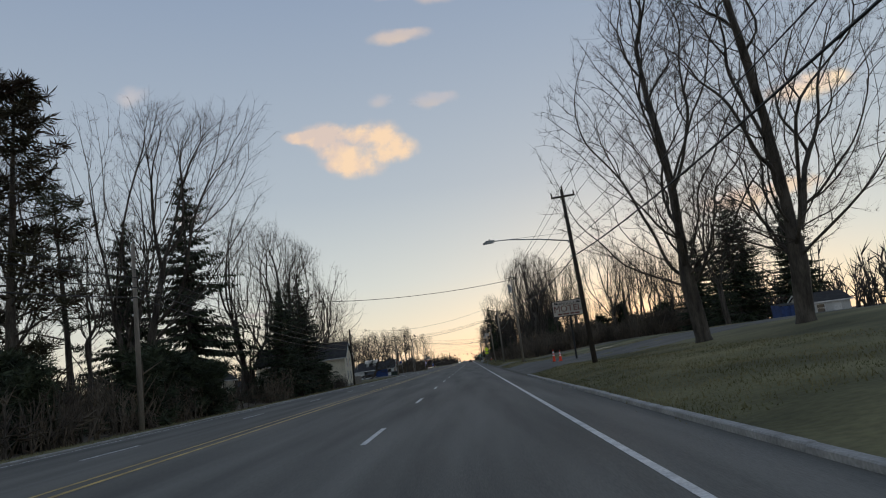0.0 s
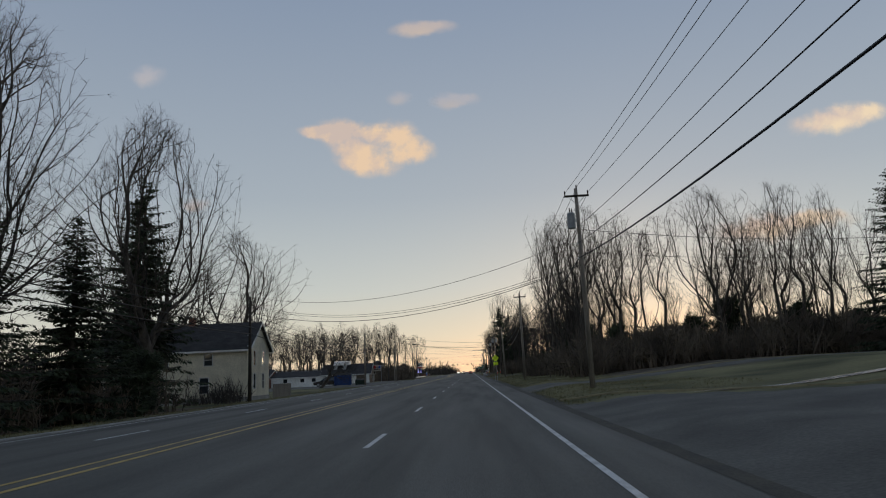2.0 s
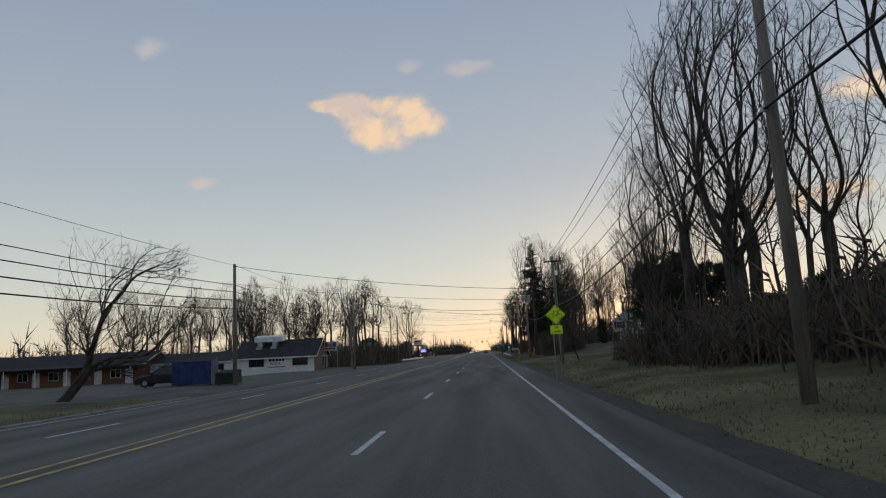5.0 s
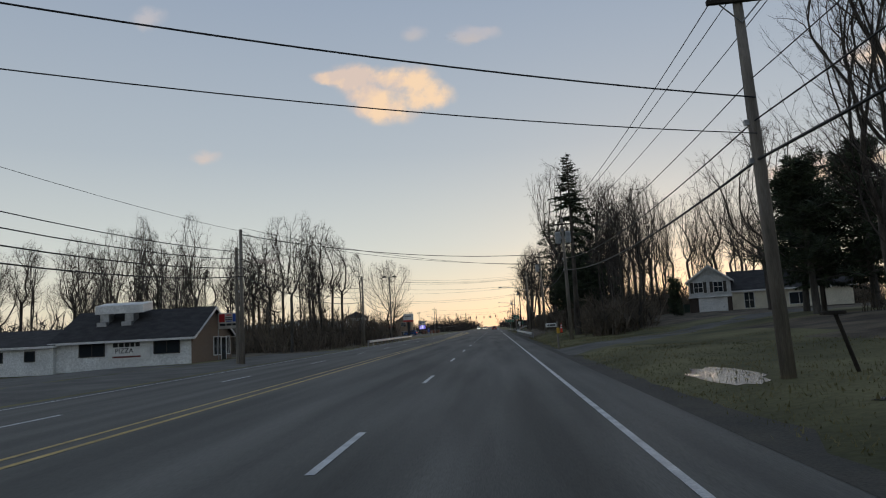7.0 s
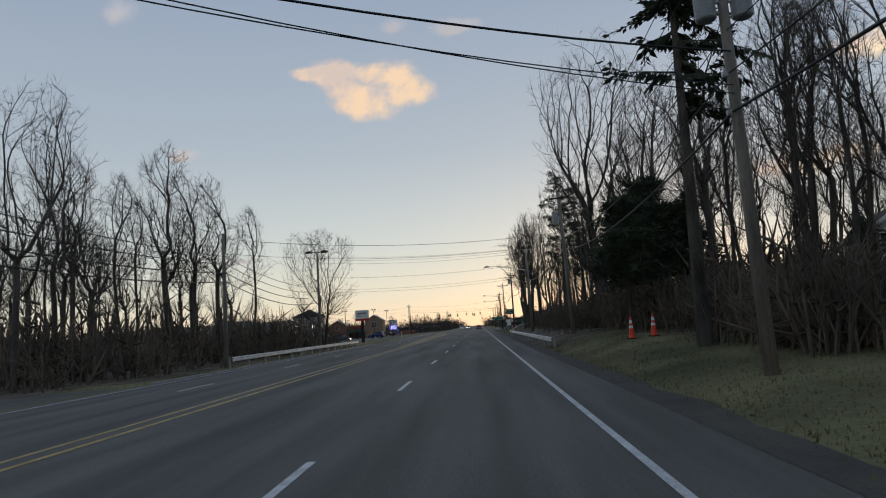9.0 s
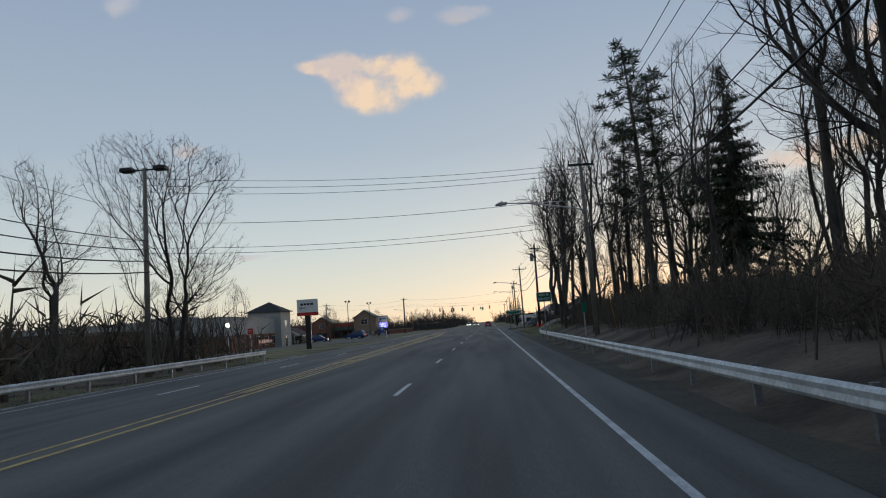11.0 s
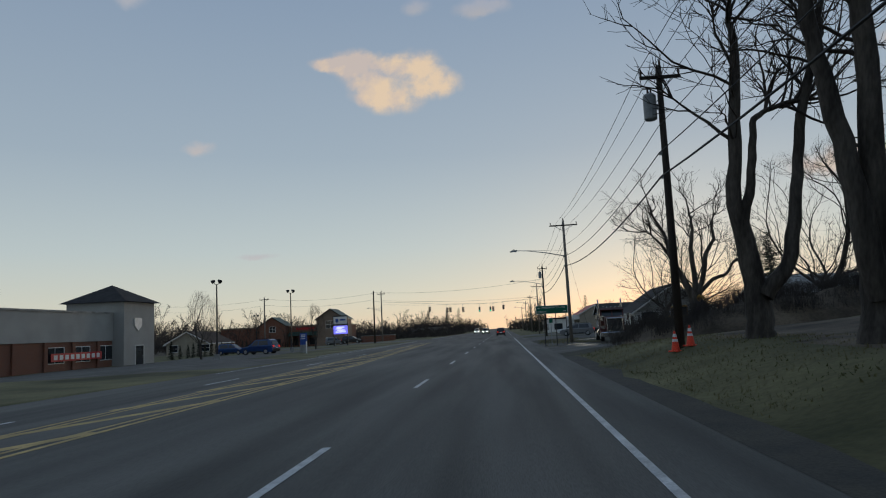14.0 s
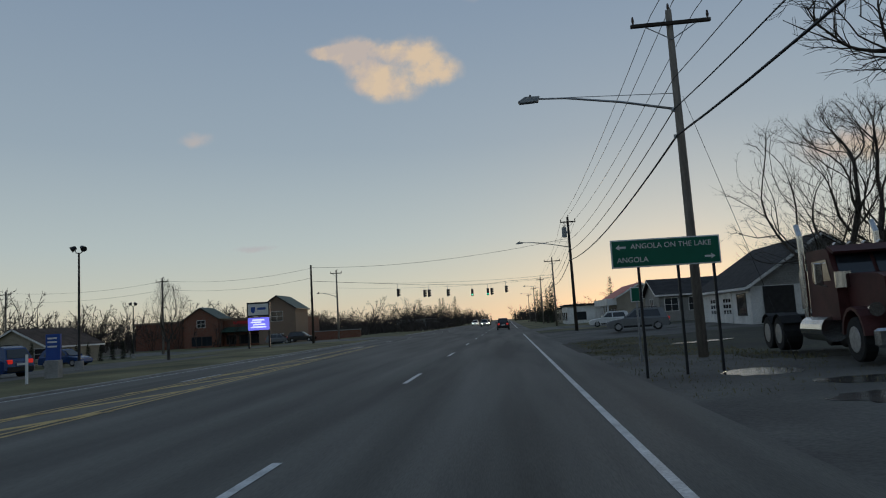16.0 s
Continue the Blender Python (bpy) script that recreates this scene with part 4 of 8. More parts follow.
TEMPLATE["lopped"] = (tree_thing(thick_tree(41, [
    [(0, -0.3, 0.56), (0, 0.4, 0.42), (-0.1, 1.8, 0.36), (-0.9, 4.6, 0.24), (-0.93, 7.8, 0.19), (-1.0, 10.1, 0.14), (-1.2, 10.9, 0.08), (-0.95, 11.6, 0.05)],
    [(-0.6, 3.6, 0.17), (-0.35, 5.4, 0.15), (-0.35, 7.3, 0.11), (0.1, 7.7, 0.09), (1.0, 8.1, 0.07), (2.2, 8.2, 0.04)],
    [(0.05, 1.4, 0.28), (0.9, 2.6, 0.23), (1.15, 5.0, 0.20), (1.25, 7.4, 0.16), (1.65, 9.4, 0.13), (1.9, 11.9, 0.09), (2.0, 14.0, 0.05)]], 15),
    "old leafless tree of three thick lopped stems on the grass"), 14)
TEMPLATE["twin"] = (tree_thing(thick_tree(43, [
    [(0, -0.3, 0.62), (0, 0.5, 0.42), (-0.2, 3.0, 0.30), (-0.45, 6.5, 0.26), (-0.8, 8.4, 0.24), (-1.0, 12.0, 0.17), (-0.8, 17.0, 0.08)],
    [(-0.1, 1.0, 0.30), (-0.93, 4.5, 0.23), (-1.6, 7.0, 0.20), (-2.0, 8.4, 0.18), (-2.6, 11.5, 0.12), (-3.0, 15.5, 0.06)]], 20),
    "big leafless tree forking low into two thick trunks"), 17)


TEMPLATE["twisted"] = (tree_thing(thick_tree(47, [
    [(0.00, -0.3, 0.62), (0.00, 1.2, 0.50), (-0.14, 3.4, 0.42), (-1.15, 5.6, 0.26), (-2.09, 7.6, 0.22), (-2.45, 9.6, 0.17), (-3.31, 11.4, 0.12), (-3.74, 13.0, 0.06)],
    [(-2.09, 7.6, 0.15), (-2.81, 8.8, 0.12), (-3.74, 9.8, 0.08), (-4.32, 10.2, 0.04)],
    [(-0.07, 3.0, 0.34), (0.07, 5.2, 0.26), (-0.14, 8.0, 0.21), (0.22, 10.2, 0.15), (-0.07, 12.6, 0.07)],
    [(0.07, 3.2, 0.28), (0.79, 5.4, 0.23), (1.22, 7.6, 0.20), (2.16, 9.0, 0.16), (2.09, 10.4, 0.11), (2.38, 11.6, 0.06)],
    [(0.29, 3.8, 0.22), (1.73, 5.2, 0.18), (3.02, 5.6, 0.15), (3.74, 6.8, 0.10), (4.75, 7.2, 0.05)]], 8),
    "old leafless tree with thick twisting limbs"), 13)


def plant(key, x, y, height, turn=0.0, lean=0.0, wide=1.0, group="", label=""):
    th, h = TEMPLATE[key]
    s = height / th["tall"]
    m = pose(x, y, ground_z(x, y) - 0.05, 0, lean, turn)
    ob = th if key not in USED else copy_thing(th, m)
    USED.add(key)
    ob.matrix_basis = m @ Matrix.Diagonal((s * wide, s * wide, s, 1))
    tagged(ob, label, group=group)
    return ob


def grove(rng, count, x0, x1, y0, y1, keys, h0, h1, group, apart=2.2, keep=lambda x, y: True):
    """Trees scattered over a stretch of ground, none too near another."""
    done, tries = [], 0
    while len(done) < count and tries < count * 40:
        tries += 1
        x, y = rng.uniform(x0, x1), rng.uniform(y0, y1)
        if not keep(x, y) or any((x - a) ** 2 + (y - c) ** 2 < apart ** 2 for a, c in done):
            continue
        done.append((x, y))
        plant(rng.choice(keys), x, y, rng.uniform(h0, h1), rng.uniform(0, 360), rng.uniform(-3, 3), rng.uniform(0.85, 1.15), group)


# left side before the white house
plant("pine_rust", -31.5, 35, 26, 40, label="large pine with painted warm sunlight above the roadside brush")
plant("pine", -37, 52, 23, 80)
plant("arching", -30, 50, 30, 0)
plant("vase", -39, 46, 27, 60, 0, 0.9)
plant("spruce_open", -33.6, 71, 28.8, 10, wide=1.15)
plant("spruce_open", -35.5, 60, 21, 200, wide=1.1)
plant("spruce", -23.0, 71.5, 13, 70, wide=1.3)
plant("multi", -29, 78, 25, 60)
plant("spruce", -26.3, 96, 18.5, 130)
plant("spruce", -22.0, 68.5, 12.6, 200, wide=1.1)
plant("spread", -24.6, 93.5, 23, 40, 0, 0.8)
plant("spruce_open", -29, 100, 18, 60)
plant("spread", -25.2, 75, 23, 100, 6, 0.72)
plant("vase", -27.6, 101, 27, 20, 0, 0.72)
plant("spruce", -22.5, 80, 11.5, 20, wide=1.35)
plant("spread", -30, 127, 22, 210, wide=0.9)
plant("locust", -38, 131, 22, 30)
plant("forest", -45, 122, 22, 70)
plant("spread", -24.5, 152, 11, 20, 38, 1.0, label="leafless tree leaning far over towards the road")
plant("vase", -33, 150, 20, 80, 0, 0.8)
plant("locust", -34, 137, 21, 10)
rng = random.Random(5)
grove(rng, 12, -75, -28, 10, 104, ["forest", "forest_b", "thin"], 17, 26, "wood left of the road", 3.5)
# locust wood beyond the shop
for x, y, h, k, t in ((-35.3, 262, 18, "locust", 0), (-29, 258, 15, "thin", 50), (-33, 278, 18, "locust_b", 120), (-36.5, 300, 19, "locust", 90), (-24, 246, 14, "thin", 0), (-22, 266, 15, "thin", 80)):
    plant(k, x, y, h, t, group="locust wood")
grove(rng, 60, -84, -22, 234, 305, ["locust", "locust_b", "locust_b", "forest_b", "thin"], 14, 19, "locust wood", 2.8, lambda x, y: not (-50 < x < -24 and y < 236) and not (x > -36 and y > 272))
plant("lone", -20.2, 287, 15.6, 170, wide=0.8)
plant("spread", -23.8, 297, 6.0, 60, label="small leafless tree behind the guardrail")
plant("spread", -42.5, 330, 10.8, 0, 0, 0.75, label="small leafless ornamental tree on the lawn")
plant("vase", -36.5, 342, 10.4, 0, 0, 0.75, label="small leafless street tree before the bank")
plant("vase", -26.5, 404, 6.5, 30, label="young leafless tree on the grass strip")
plant("vase", -32.5, 381, 7.5, 80, label="young leafless tree in the car park")
plant("locust", -62, 425, 9, 30)
# right side
plant("oak", 13.4, 33.6, 27, 0, 0, 0.92, group="oaks on the lawn")
plant("vase", 27, 66, 20, 40, 0, 0.8)
plant("oak", 17.8, 29.5, 28, 130, 0, 0.95, group="oaks on the lawn", label="tall leafless oak with one thick crooked low limb")
for x, y, h in ((41, 98, 20), (45, 104, 21), (49, 96, 19), (38.5, 107, 17), (52, 100, 18), (36, 92, 13)):
    plant("spruce", x, y, h, x * 40, group="spruces by the driveway")
plant("vase", 13.8, 155, 24, 20, wide=0.95)
plant("stout", 20.5, 158, 24, 110, wide=0.9)
plant("stout", 13.6, 164.8, 27, 200, 0, 0.8)
plant("stout", 16.2, 163, 28, 80, 3, 0.9)
plant("stout", 17.8, 164, 26, 250, 5, 0.95)
hedge = random.Random(31)
for x in (16, 24.5, 28, 37, 41, 46):
    plant("cedar", x, 119 + 0.12 * (46 - x) + hedge.uniform(0, 7), hedge.uniform(5.0, 8.0), hedge.uniform(0, 360), 0, hedge.uniform(0.7, 0.95), "evergreens along the wood's edge")
for x, y, h, k in ((12.2, 127.5, 21, "multi"), (15.5, 124, 17, "forest"), (19, 121, 16, "thin"), (21.5, 125, 18, "forest_b"), (26, 119, 20, "vase"), (30, 121, 16, "forest"), (34, 118, 19, "forest_b"), (38, 122, 16, "thin"), (43, 120, 17, "forest")):
    plant(k, x, y, h, x * 53, group="wood right of the road")
for x, y, h in ((13.5, 151.5, 3.3), (17.5, 154, 4), (20, 149, 4.2)):
    plant("cedar", x, y, h, x * 77, 0, 1.1, "evergreens along the wood's edge")
for x, y, h in ((-21.5, 44, 4.6), (-23.5, 37, 5.5), (-25.5, 43, 6.2), (-21.8, 86, 4.2), (-28, 29, 6), (-24, 26, 4.5), (-30, 60, 6)):
    plant("cedar", x, y, h, y * 50, 0, 1.1, "evergreens in the roadside brush")
grove(rng, 40, 14, 60, 108, 186, ["forest", "forest_b", "thin"], 12, 21, "wood right of the road", 3.2, lambda x, y: y > 116 or x > 30)
plant("vase", 19.7, 196, 22, 60, 0, 0.8)
plant("vase", 17.2, 189, 24, 160, 0, 0.8)
for x, y, h, k in ((12.8, 184, 13, "thin"), (14.6, 181, 15, "forest"), (15.5, 186, 14, "forest_b"), (21, 186, 17, "forest"), (13.8, 178, 12, "thin")):
    plant(k, x, y, h, x * 90, group="wood right of the road")
for x, y, h in ((19.5, 191, 6.6), (24, 190, 8.2), (25, 197, 9.0)):
    plant("lawn_pine", x, y, h, y * 31, wide=0.95, group="dark evergreens on the lawn")
plant("spread", 27.0, 231, 21, 200, 0, 0.95, label="large leafless tree before the house")
plant("cedar", 19.6, 239.5, 4.6, 40, 0, 0.55, label="dark evergreen bush beside the house")
plant("topped", 6.95, 227.2, 18.2, 0)
plant("yew", 7.4, 240.6, 7.6, 0, wide=1.0)
plant("yew", 9.4, 244, 9.2, 130, wide=0.85)
plant("yew", 12.0, 246, 7.8, 250, wide=1.0)
plant("multi", 10.2, 262, 25, 80)
plant("forest", 5.6, 289, 15.5, 10, 0, 0.9)
plant("forest", 12.5, 225, 14, 0)
for x, y, h, k in ((10.4, 226, 13, "thin"), (11.6, 228.5, 15, "forest_b"), (12.6, 231.5, 14.5, "forest"), (11.0, 233, 13, "thin"), (12.9, 227.4, 13.5, "thin")):
    plant(k, x, y, h, x * 90, group="wood right of the road")
plant("forest_b", 14.5, 233, 15, 0)
for x, y, h, k in ((8.9, 222, 11, "thin"), (10.8, 224, 12, "thin")):
    plant(k, x, y, h, x * 70, group="wood right of the road")
grove(rng, 32, 10, 45, 236, 300, ["forest", "forest_b", "thin", "locust_b"], 15, 23, "wood right of the road", 2.6, lambda x, y: not (17 < x < 44 and y < 256))
grove(np.random.default_rng(92), 16, 15, 52, 259, 284, ["forest", "forest_b", "thin"], 13, 19, "wood right of the road", 2.5)
grove(rng, 14, -78, -42, 240, 282, ["locust", "locust_b", "thin"], 16, 20, "locust wood", 3)
for x, y, h in ((20.5, 207, 11), (22.8, 211, 12.5), (25.2, 208.5, 12), (23.5, 215.5, 11), (27.5, 213, 12.5)):
    plant("spruce_open" if h > 12.2 else "lawn_pine", x, y, h, y * 31, wide=1.0, group="dark evergreens on the lawn")
for x, y, h, k, t in ((11.2, 296, 21, "pine", 0), (14.5, 303, 20, "pine", 90), (12.5, 311, 19, "pine", 200), (18.5, 299, 19, "spruce_open", 0)):
    plant(k, x, y, h, t, group="pines on the bank")
for x, y, h, k, t in ((6.2, 311, 17, "forest", 0), (7.4, 314.5, 19, "forest_b", 60), (6.6, 318, 18, "forest", 120), (9.4, 319.8, 20, "stout", 200), (5.7, 306, 14, "thin", 100)):
    plant(k, x, y, h, t, wide=0.85, group="tall trees on the bank")
for x, y, h, k in ((9.2, 300, 17, "forest"), (16.4, 305, 20, "forest_b")):
    plant(k, x, y, h, x * 70, group="pines on the bank")
plant("lopped", 7.6, 333.6, TEMPLATE["lopped"][0]["tall"], 0, 6, group="tall trees on the bank")
plant("twin", 7.85, 326.7, TEMPLATE["twin"][0]["tall"], 0, 7.5, group="tall trees on the bank")
grove(np.random.default_rng(91), 13, 9.5, 21, 304, 320, ["forest", "thin", "forest_b"], 11, 17, "tall trees on the bank", 1.6)
grove(rng, 14, 12, 40, 304, 340, ["forest", "spread", "thin", "forest_b"], 12, 20, "wood right of the road", 3)
plant("twisted", 17.7, 378, TEMPLATE["twisted"][0]["tall"], 0)
plant("spread", 18.9, 396.2, 14.0, 90, wide=1.0, label="bushy leafless tree before the garage")
plant("spread", 24.4, 400.8, 16.0, 200, wide=1.0, label="bushy leafless tree beside the garage")
plant("spread", 27, 372, 17, 90)
plant("spruce", 36, 408, 13, 0, wide=0.9)
plant("vase", 31, 396, 12, 0)
# distance
def lite_arrays(seed, limbs, kids):
    w = bare_tree(seed, 1.0, 0.011, 0.3, limbs, 0.8, 0.05, 4, kids, thin=0.32, segs=(4, 3, 1, 1), sides=(4, 3, 3, 3), crook=1.3)
    v, f, n = [], [], 0
    for key in ("stem", "crown"):
        a, c, _ = w.sets[key]
        a, c = np.concatenate(a), np.concatenate(c)
        v.append(a)
        f.append(c + n)
        n += len(a)
    return np.concatenate(v), np.concatenate(f)


LITE = [lite_arrays(81 + k, 6, (4, 3, 3)) for k in range(5)]


def far_wood(count, x0, x1, y0, y1, h0, h1, label, seed, keep=lambda x, y: True):
    """A stand of many far trees that nobody could count, as one spread."""
    rng = np.random.default_rng(seed)
    vs, fs, n, done = [], [], 0, 0
    while done < count:
        x, y = rng.uniform(x0, x1), rng.uniform(y0, y1)
        if not keep(x, y):
            continue
        done += 1
        v, f = LITE[rng.integers(5)]
        a, h, wd = rng.uniform(0, 6.283), rng.uniform(h0, h1), rng.uniform(0.9, 1.4)
        c, t = math.cos(a) * h * wd, math.sin(a) * h * wd
        vs.append(np.stack([v[:, 0] * c - v[:, 1] * t + x, v[:, 0] * t + v[:, 1] * c + y, v[:, 2] * h + ground_z(x, y)], 1))
        fs.append(f + n)
        n += len(v)
    tagged(new("far_wood", array_mesh("far_wood", np.concatenate(vs), np.concatenate(fs), M["twig"], True)), label, "wood", kind="stuff")


far_wood(26, -95, -36, 128, 152, 12, 19, "leafless wood behind the motel", 90)
far_wood(95, -125, -58, 436, 560, 8, 15, "far leafless wood beyond the crossroads", 91)
far_wood(80, -70, -17, 500, 720, 8, 14, "far leafless wood beyond the crossroads", 92)
far_wood(40, 9, 60, 470, 720, 8, 12, "far leafless wood beside the road", 93, lambda x, y: y > 515 or x > 26)
far_wood(16, 32, 80, 400, 470, 7, 12, "far leafless wood behind the stores", 94)
for x, y, h in ((9.5, 530, 9), (12, 545, 11), (10, 570, 10), (14, 590, 12), (11, 620, 12), (-19, 600, 11), (-23, 585, 10), (-27, 640, 12), (-33, 610, 11), (24, 520, 10)):
    plant("spruce_far", x, y, h, x * 60, group="far spruces")
rows = random.Random(8)
for k in range(15):
    plant("arborvitae", -45.5 - 0.2 * k + rows.uniform(-0.2, 0.2), 401 + 2.6 * k, rows.uniform(1.9, 2.7), rows.uniform(0, 360), group="clipped evergreens behind the car park")


# ---- undergrowth ----
def shrub_arrays(seed, stems, height, stout=1.15):
    """One leafless shrub: many thin upright stems with side twigs, as three-sided spikes."""
    rng = np.random.default_rng(seed)
    vs, fs, n = [], [], 0
    for _ in range(stems):
        az, out = rng.uniform(0, 6.283), rng.uniform(0, 0.9)
        d = np.array([math.cos(az) * out, math.sin(az) * out, 1.0])
        p0 = np.array([rng.normal(0, 0.35), rng.normal(0, 0.35), -0.1])
        pts, end = wander(rng, p0, d / np.linalg.norm(d), height * rng.uniform(0.45, 1.1), 2, 0.16, 0.02)
        jobs = [(pts[[0, 2]], np.array([0.024, 0.007]))]
        for _ in range(5):
            q = pts[0] + (pts[2] - pts[0]) * rng.uniform(0.2, 0.95)
            e = q + turned(rng, end, rng.uniform(0.4, 1.3)) * height * rng.uniform(0.15, 0.45)
            jobs.append((np.array([q, e]), np.array([0.014, 0.006])))
        for p, r in jobs:
            v, f = spike_arrays(p, r * stout)
            vs.append(v)
            fs.append(f + n)
            n += len(v)
    return np.concatenate(vs), np.concatenate(fs)


SHRUBS = [shrub_arrays(40 + i, 7, 1.0) for i in range(6)]
FINE_SHRUBS = [shrub_arrays(50 + i, 15, 1.0, 0.5) for i in range(6)]


def thicket(count, x0, x1, y0, y1, h0, h1, label, seed, keep=lambda x, y: True, mat="twig", lift=lambda x, y: 0.0, shrubs=SHRUBS):
    rng = np.random.default_rng(seed)
    vs, fs, n, done = [], [], 0, 0
    while done < count:
        x, y = rng.uniform(x0, x1), rng.uniform(y0, y1)
        if not keep(x, y):
            continue
        done += 1
        v, f = shrubs[rng.integers(6)]
        a, s = rng.uniform(0, 6.283), rng.uniform(0.9, 1.6)
        h = h0 + (h1 - h0) * min(1, max(0, 0.45 + 0.9 * noise.noise(Vector((x * 0.22, y * 0.22, seed))) + rng.uniform(-0.35, 0.35)))
        c, t = math.cos(a), math.sin(a)
        q = np.stack([(v[:, 0] * c - v[:, 1] * t) * h * 0.5 * s + x, (v[:, 0] * t + v[:, 1] * c) * h * 0.5 * s + y, v[:, 2] * h + ground_z(x, y) + lift(x, y)], 1)
        vs.append(q)
        fs.append(f + n)
        n += len(v)
    return tagged(new("undergrowth", array_mesh("undergrowth", np.concatenate(vs), np.concatenate(fs), M[mat])), label, "undergrowth", kind="stuff")


thicket(620, -38, -21.6, 12, 93, 1.6, 5.0, "dense leafless brush along the roadside", 1, lambda x, y: not (x < -28 and 70 < y < 84) and abs(x + 1.1 + 0.524 * (y - 17.3)) > 2.2, mat="brush")
thicket(24, -27, -21.5, 105, 110, 1.2, 3.0, "leafless shrubs before the white house", 2, lambda x, y: not (-22.6 < x and y > 108))
thicket(640, -76, -20, 232, 304, 2.2, 6.6, "leafless brush beneath the locust wood", 3, lambda x, y: not (x < -24 and y < 236), mat="brush")
thicket(1000, 11, 50, 112, 125, 2.8, 5.8, "dense leafless brush at the wood's edge", 25, lambda x, y: y > 112 + 0.12 * (46 - x), mat="brush")
thicket(500, 11, 48, 120, 150, 2.4, 6.2, "dense leafless brush at the wood's edge", 4, lambda x, y: y > 112 + 0.12 * (46 - x), mat="brush")
thicket(620, 8.6, 32, 144, 168, 1.6, 4.4, "dense leafless brush at the wood's edge", 5, mat="brush")
thicket(380, 8, 20, 224, 262, 1.6, 4.5, "leafless brush on the bank", 6, lambda x, y: x < 17 and (x > 9.5 or y > 238) and (x < 13.4 or y > 247), mat="brush")
thicket(260, 18, 58, 257, 284, 3.0, 6.5, "dense leafless brush behind the house", 26, mat="brush")
thicket(150, 21, 32, 180, 203, 1.4, 3.4, "leafless brush beneath the trees on the lawn", 23, mat="brush")
thicket(60, 7.8, 10, 221, 228, 1.6, 4.4, "leafless brush beside the house lawn", 24, mat="brush")
thicket(760, 6.3, 26, 252, 312, 1.0, 3.6, "leafless brush on the bank", 7, mat="brush", shrubs=FINE_SHRUBS)
thicket(160, 9.0, 24, 306, 321, 1.6, 4.2, "leafless brush on the bank", 22, mat="brush")
xs = [5.2 + 0.7 * k for k in range(44)]
ys = [345.6 + 0.45 * k for k in range(20)]
v, f = grid_mesh(xs, ys, lambda x, y: ground_z(x, y) - 0.15 + (1.2 * ease(5.4, 7.4, x) + 1.1 * ease(8, 13, x)) * (1 - ease(31.5, 34.9, x)) * max(0, math.sin(math.pi * (y - 345.6) / 8.55)) ** 0.7 * (0.85 + 0.3 * noise.noise(Vector((x * 0.35, y * 0.35, 0)))))
tagged(new("earth_mound", array_mesh("earth_mound", v, f, M["litter"], True)), "long dark mound of earth overgrown with brush", "mound", kind="structure")
BRUSH_LIFT = lambda x, y: (1.0 * ease(5.4, 7.4, x) + 1.0 * ease(8, 13, x)) * (1 - ease(31.5, 34.9, x)) * max(0, math.sin(math.pi * (y - 345.6) / 8.55)) ** 0.7
thicket(900, 5.6, 33, 346, 353.8, 0.6, 1.25, "dark brush over the mound beside the yard", 8, lift=BRUSH_LIFT, shrubs=FINE_SHRUBS)
thicket(140, -70, -40, 486, 560, 2.0, 5.0, "far leafless brush", 9)
thicket(140, 10, 45, 425, 438, 1.0, 2.4, "far leafless brush", 10, lambda x, y: x > 28)
thicket(200, -60, -17, 520, 640, 2.5, 6.0, "far leafless brush", 11)
thicket(160, 8, 45, 500, 640, 2.5, 6.0, "far leafless brush", 12)
thicket(120, -100, -44, 138, 148, 2.5, 6.0, "leafless brush behind the motel", 13)
thicket(110, -120, -75, 20, 200, 9, 16, "distant leafless wood beyond the fields", 14)
thicket(130, -150, -80, 200, 420, 8, 13, "distant leafless wood beyond the fields", 15)
thicket(150, -150, -60, 430, 720, 7, 11, "distant leafless wood beyond the fields", 16, lambda x, y: x < -85 or y > 530)
thicket(130, 60, 110, 40, 330, 9, 16, "distant wood on the rise", 17)
thicket(120, 50, 130, 420, 760, 6, 10, "distant wood on the rise", 18)
thicket(150, -130, -48, 476, 560, 3.5, 7.5, "far brown brush along the horizon", 20)
thicket(110, -44, -18, 505, 600, 3.0, 6.0, "far brown brush along the horizon", 21)
thicket(130, -45, 25, 800, 1100, 7, 14, "distant wood where the road meets the horizon", 19, lambda x, y: x < -19 or x > 6)


# ---- grass blades on the near verges ----
def grass(count, x0, x1, y0, y1, seed, label, bias=1.0):
    rng = np.random.default_rng(seed)
    x = x0 + (x1 - x0) * rng.random(count) ** bias
    y = rng.uniform(y0, y1, count)
    base = np.array([(a, c, ground_z(a, c) - 0.01) for a, c in zip(x, y)])
    k = 5
    p = np.repeat(base, k, 0) + rng.normal(0, 1, (count * k, 3)) * np.array([0.22, 0.22, 0])
    side = rng.normal(0, 1, (count * k, 3)) * np.array([0.010, 0.010, 0])
    tip = p + rng.normal(0, 0.03, (count * k, 3)) + np.array([0, 0, 1]) * rng.uniform(0.03, 0.075, (count * k, 1))
    v = np.stack([p - side, p + side, tip], 1).reshape(-1, 3)
    tagged(new("grass", array_mesh("grass", v, np.arange(len(v)).reshape(-1, 3), M["grass_blade"])), label, "grass", kind="stuff")


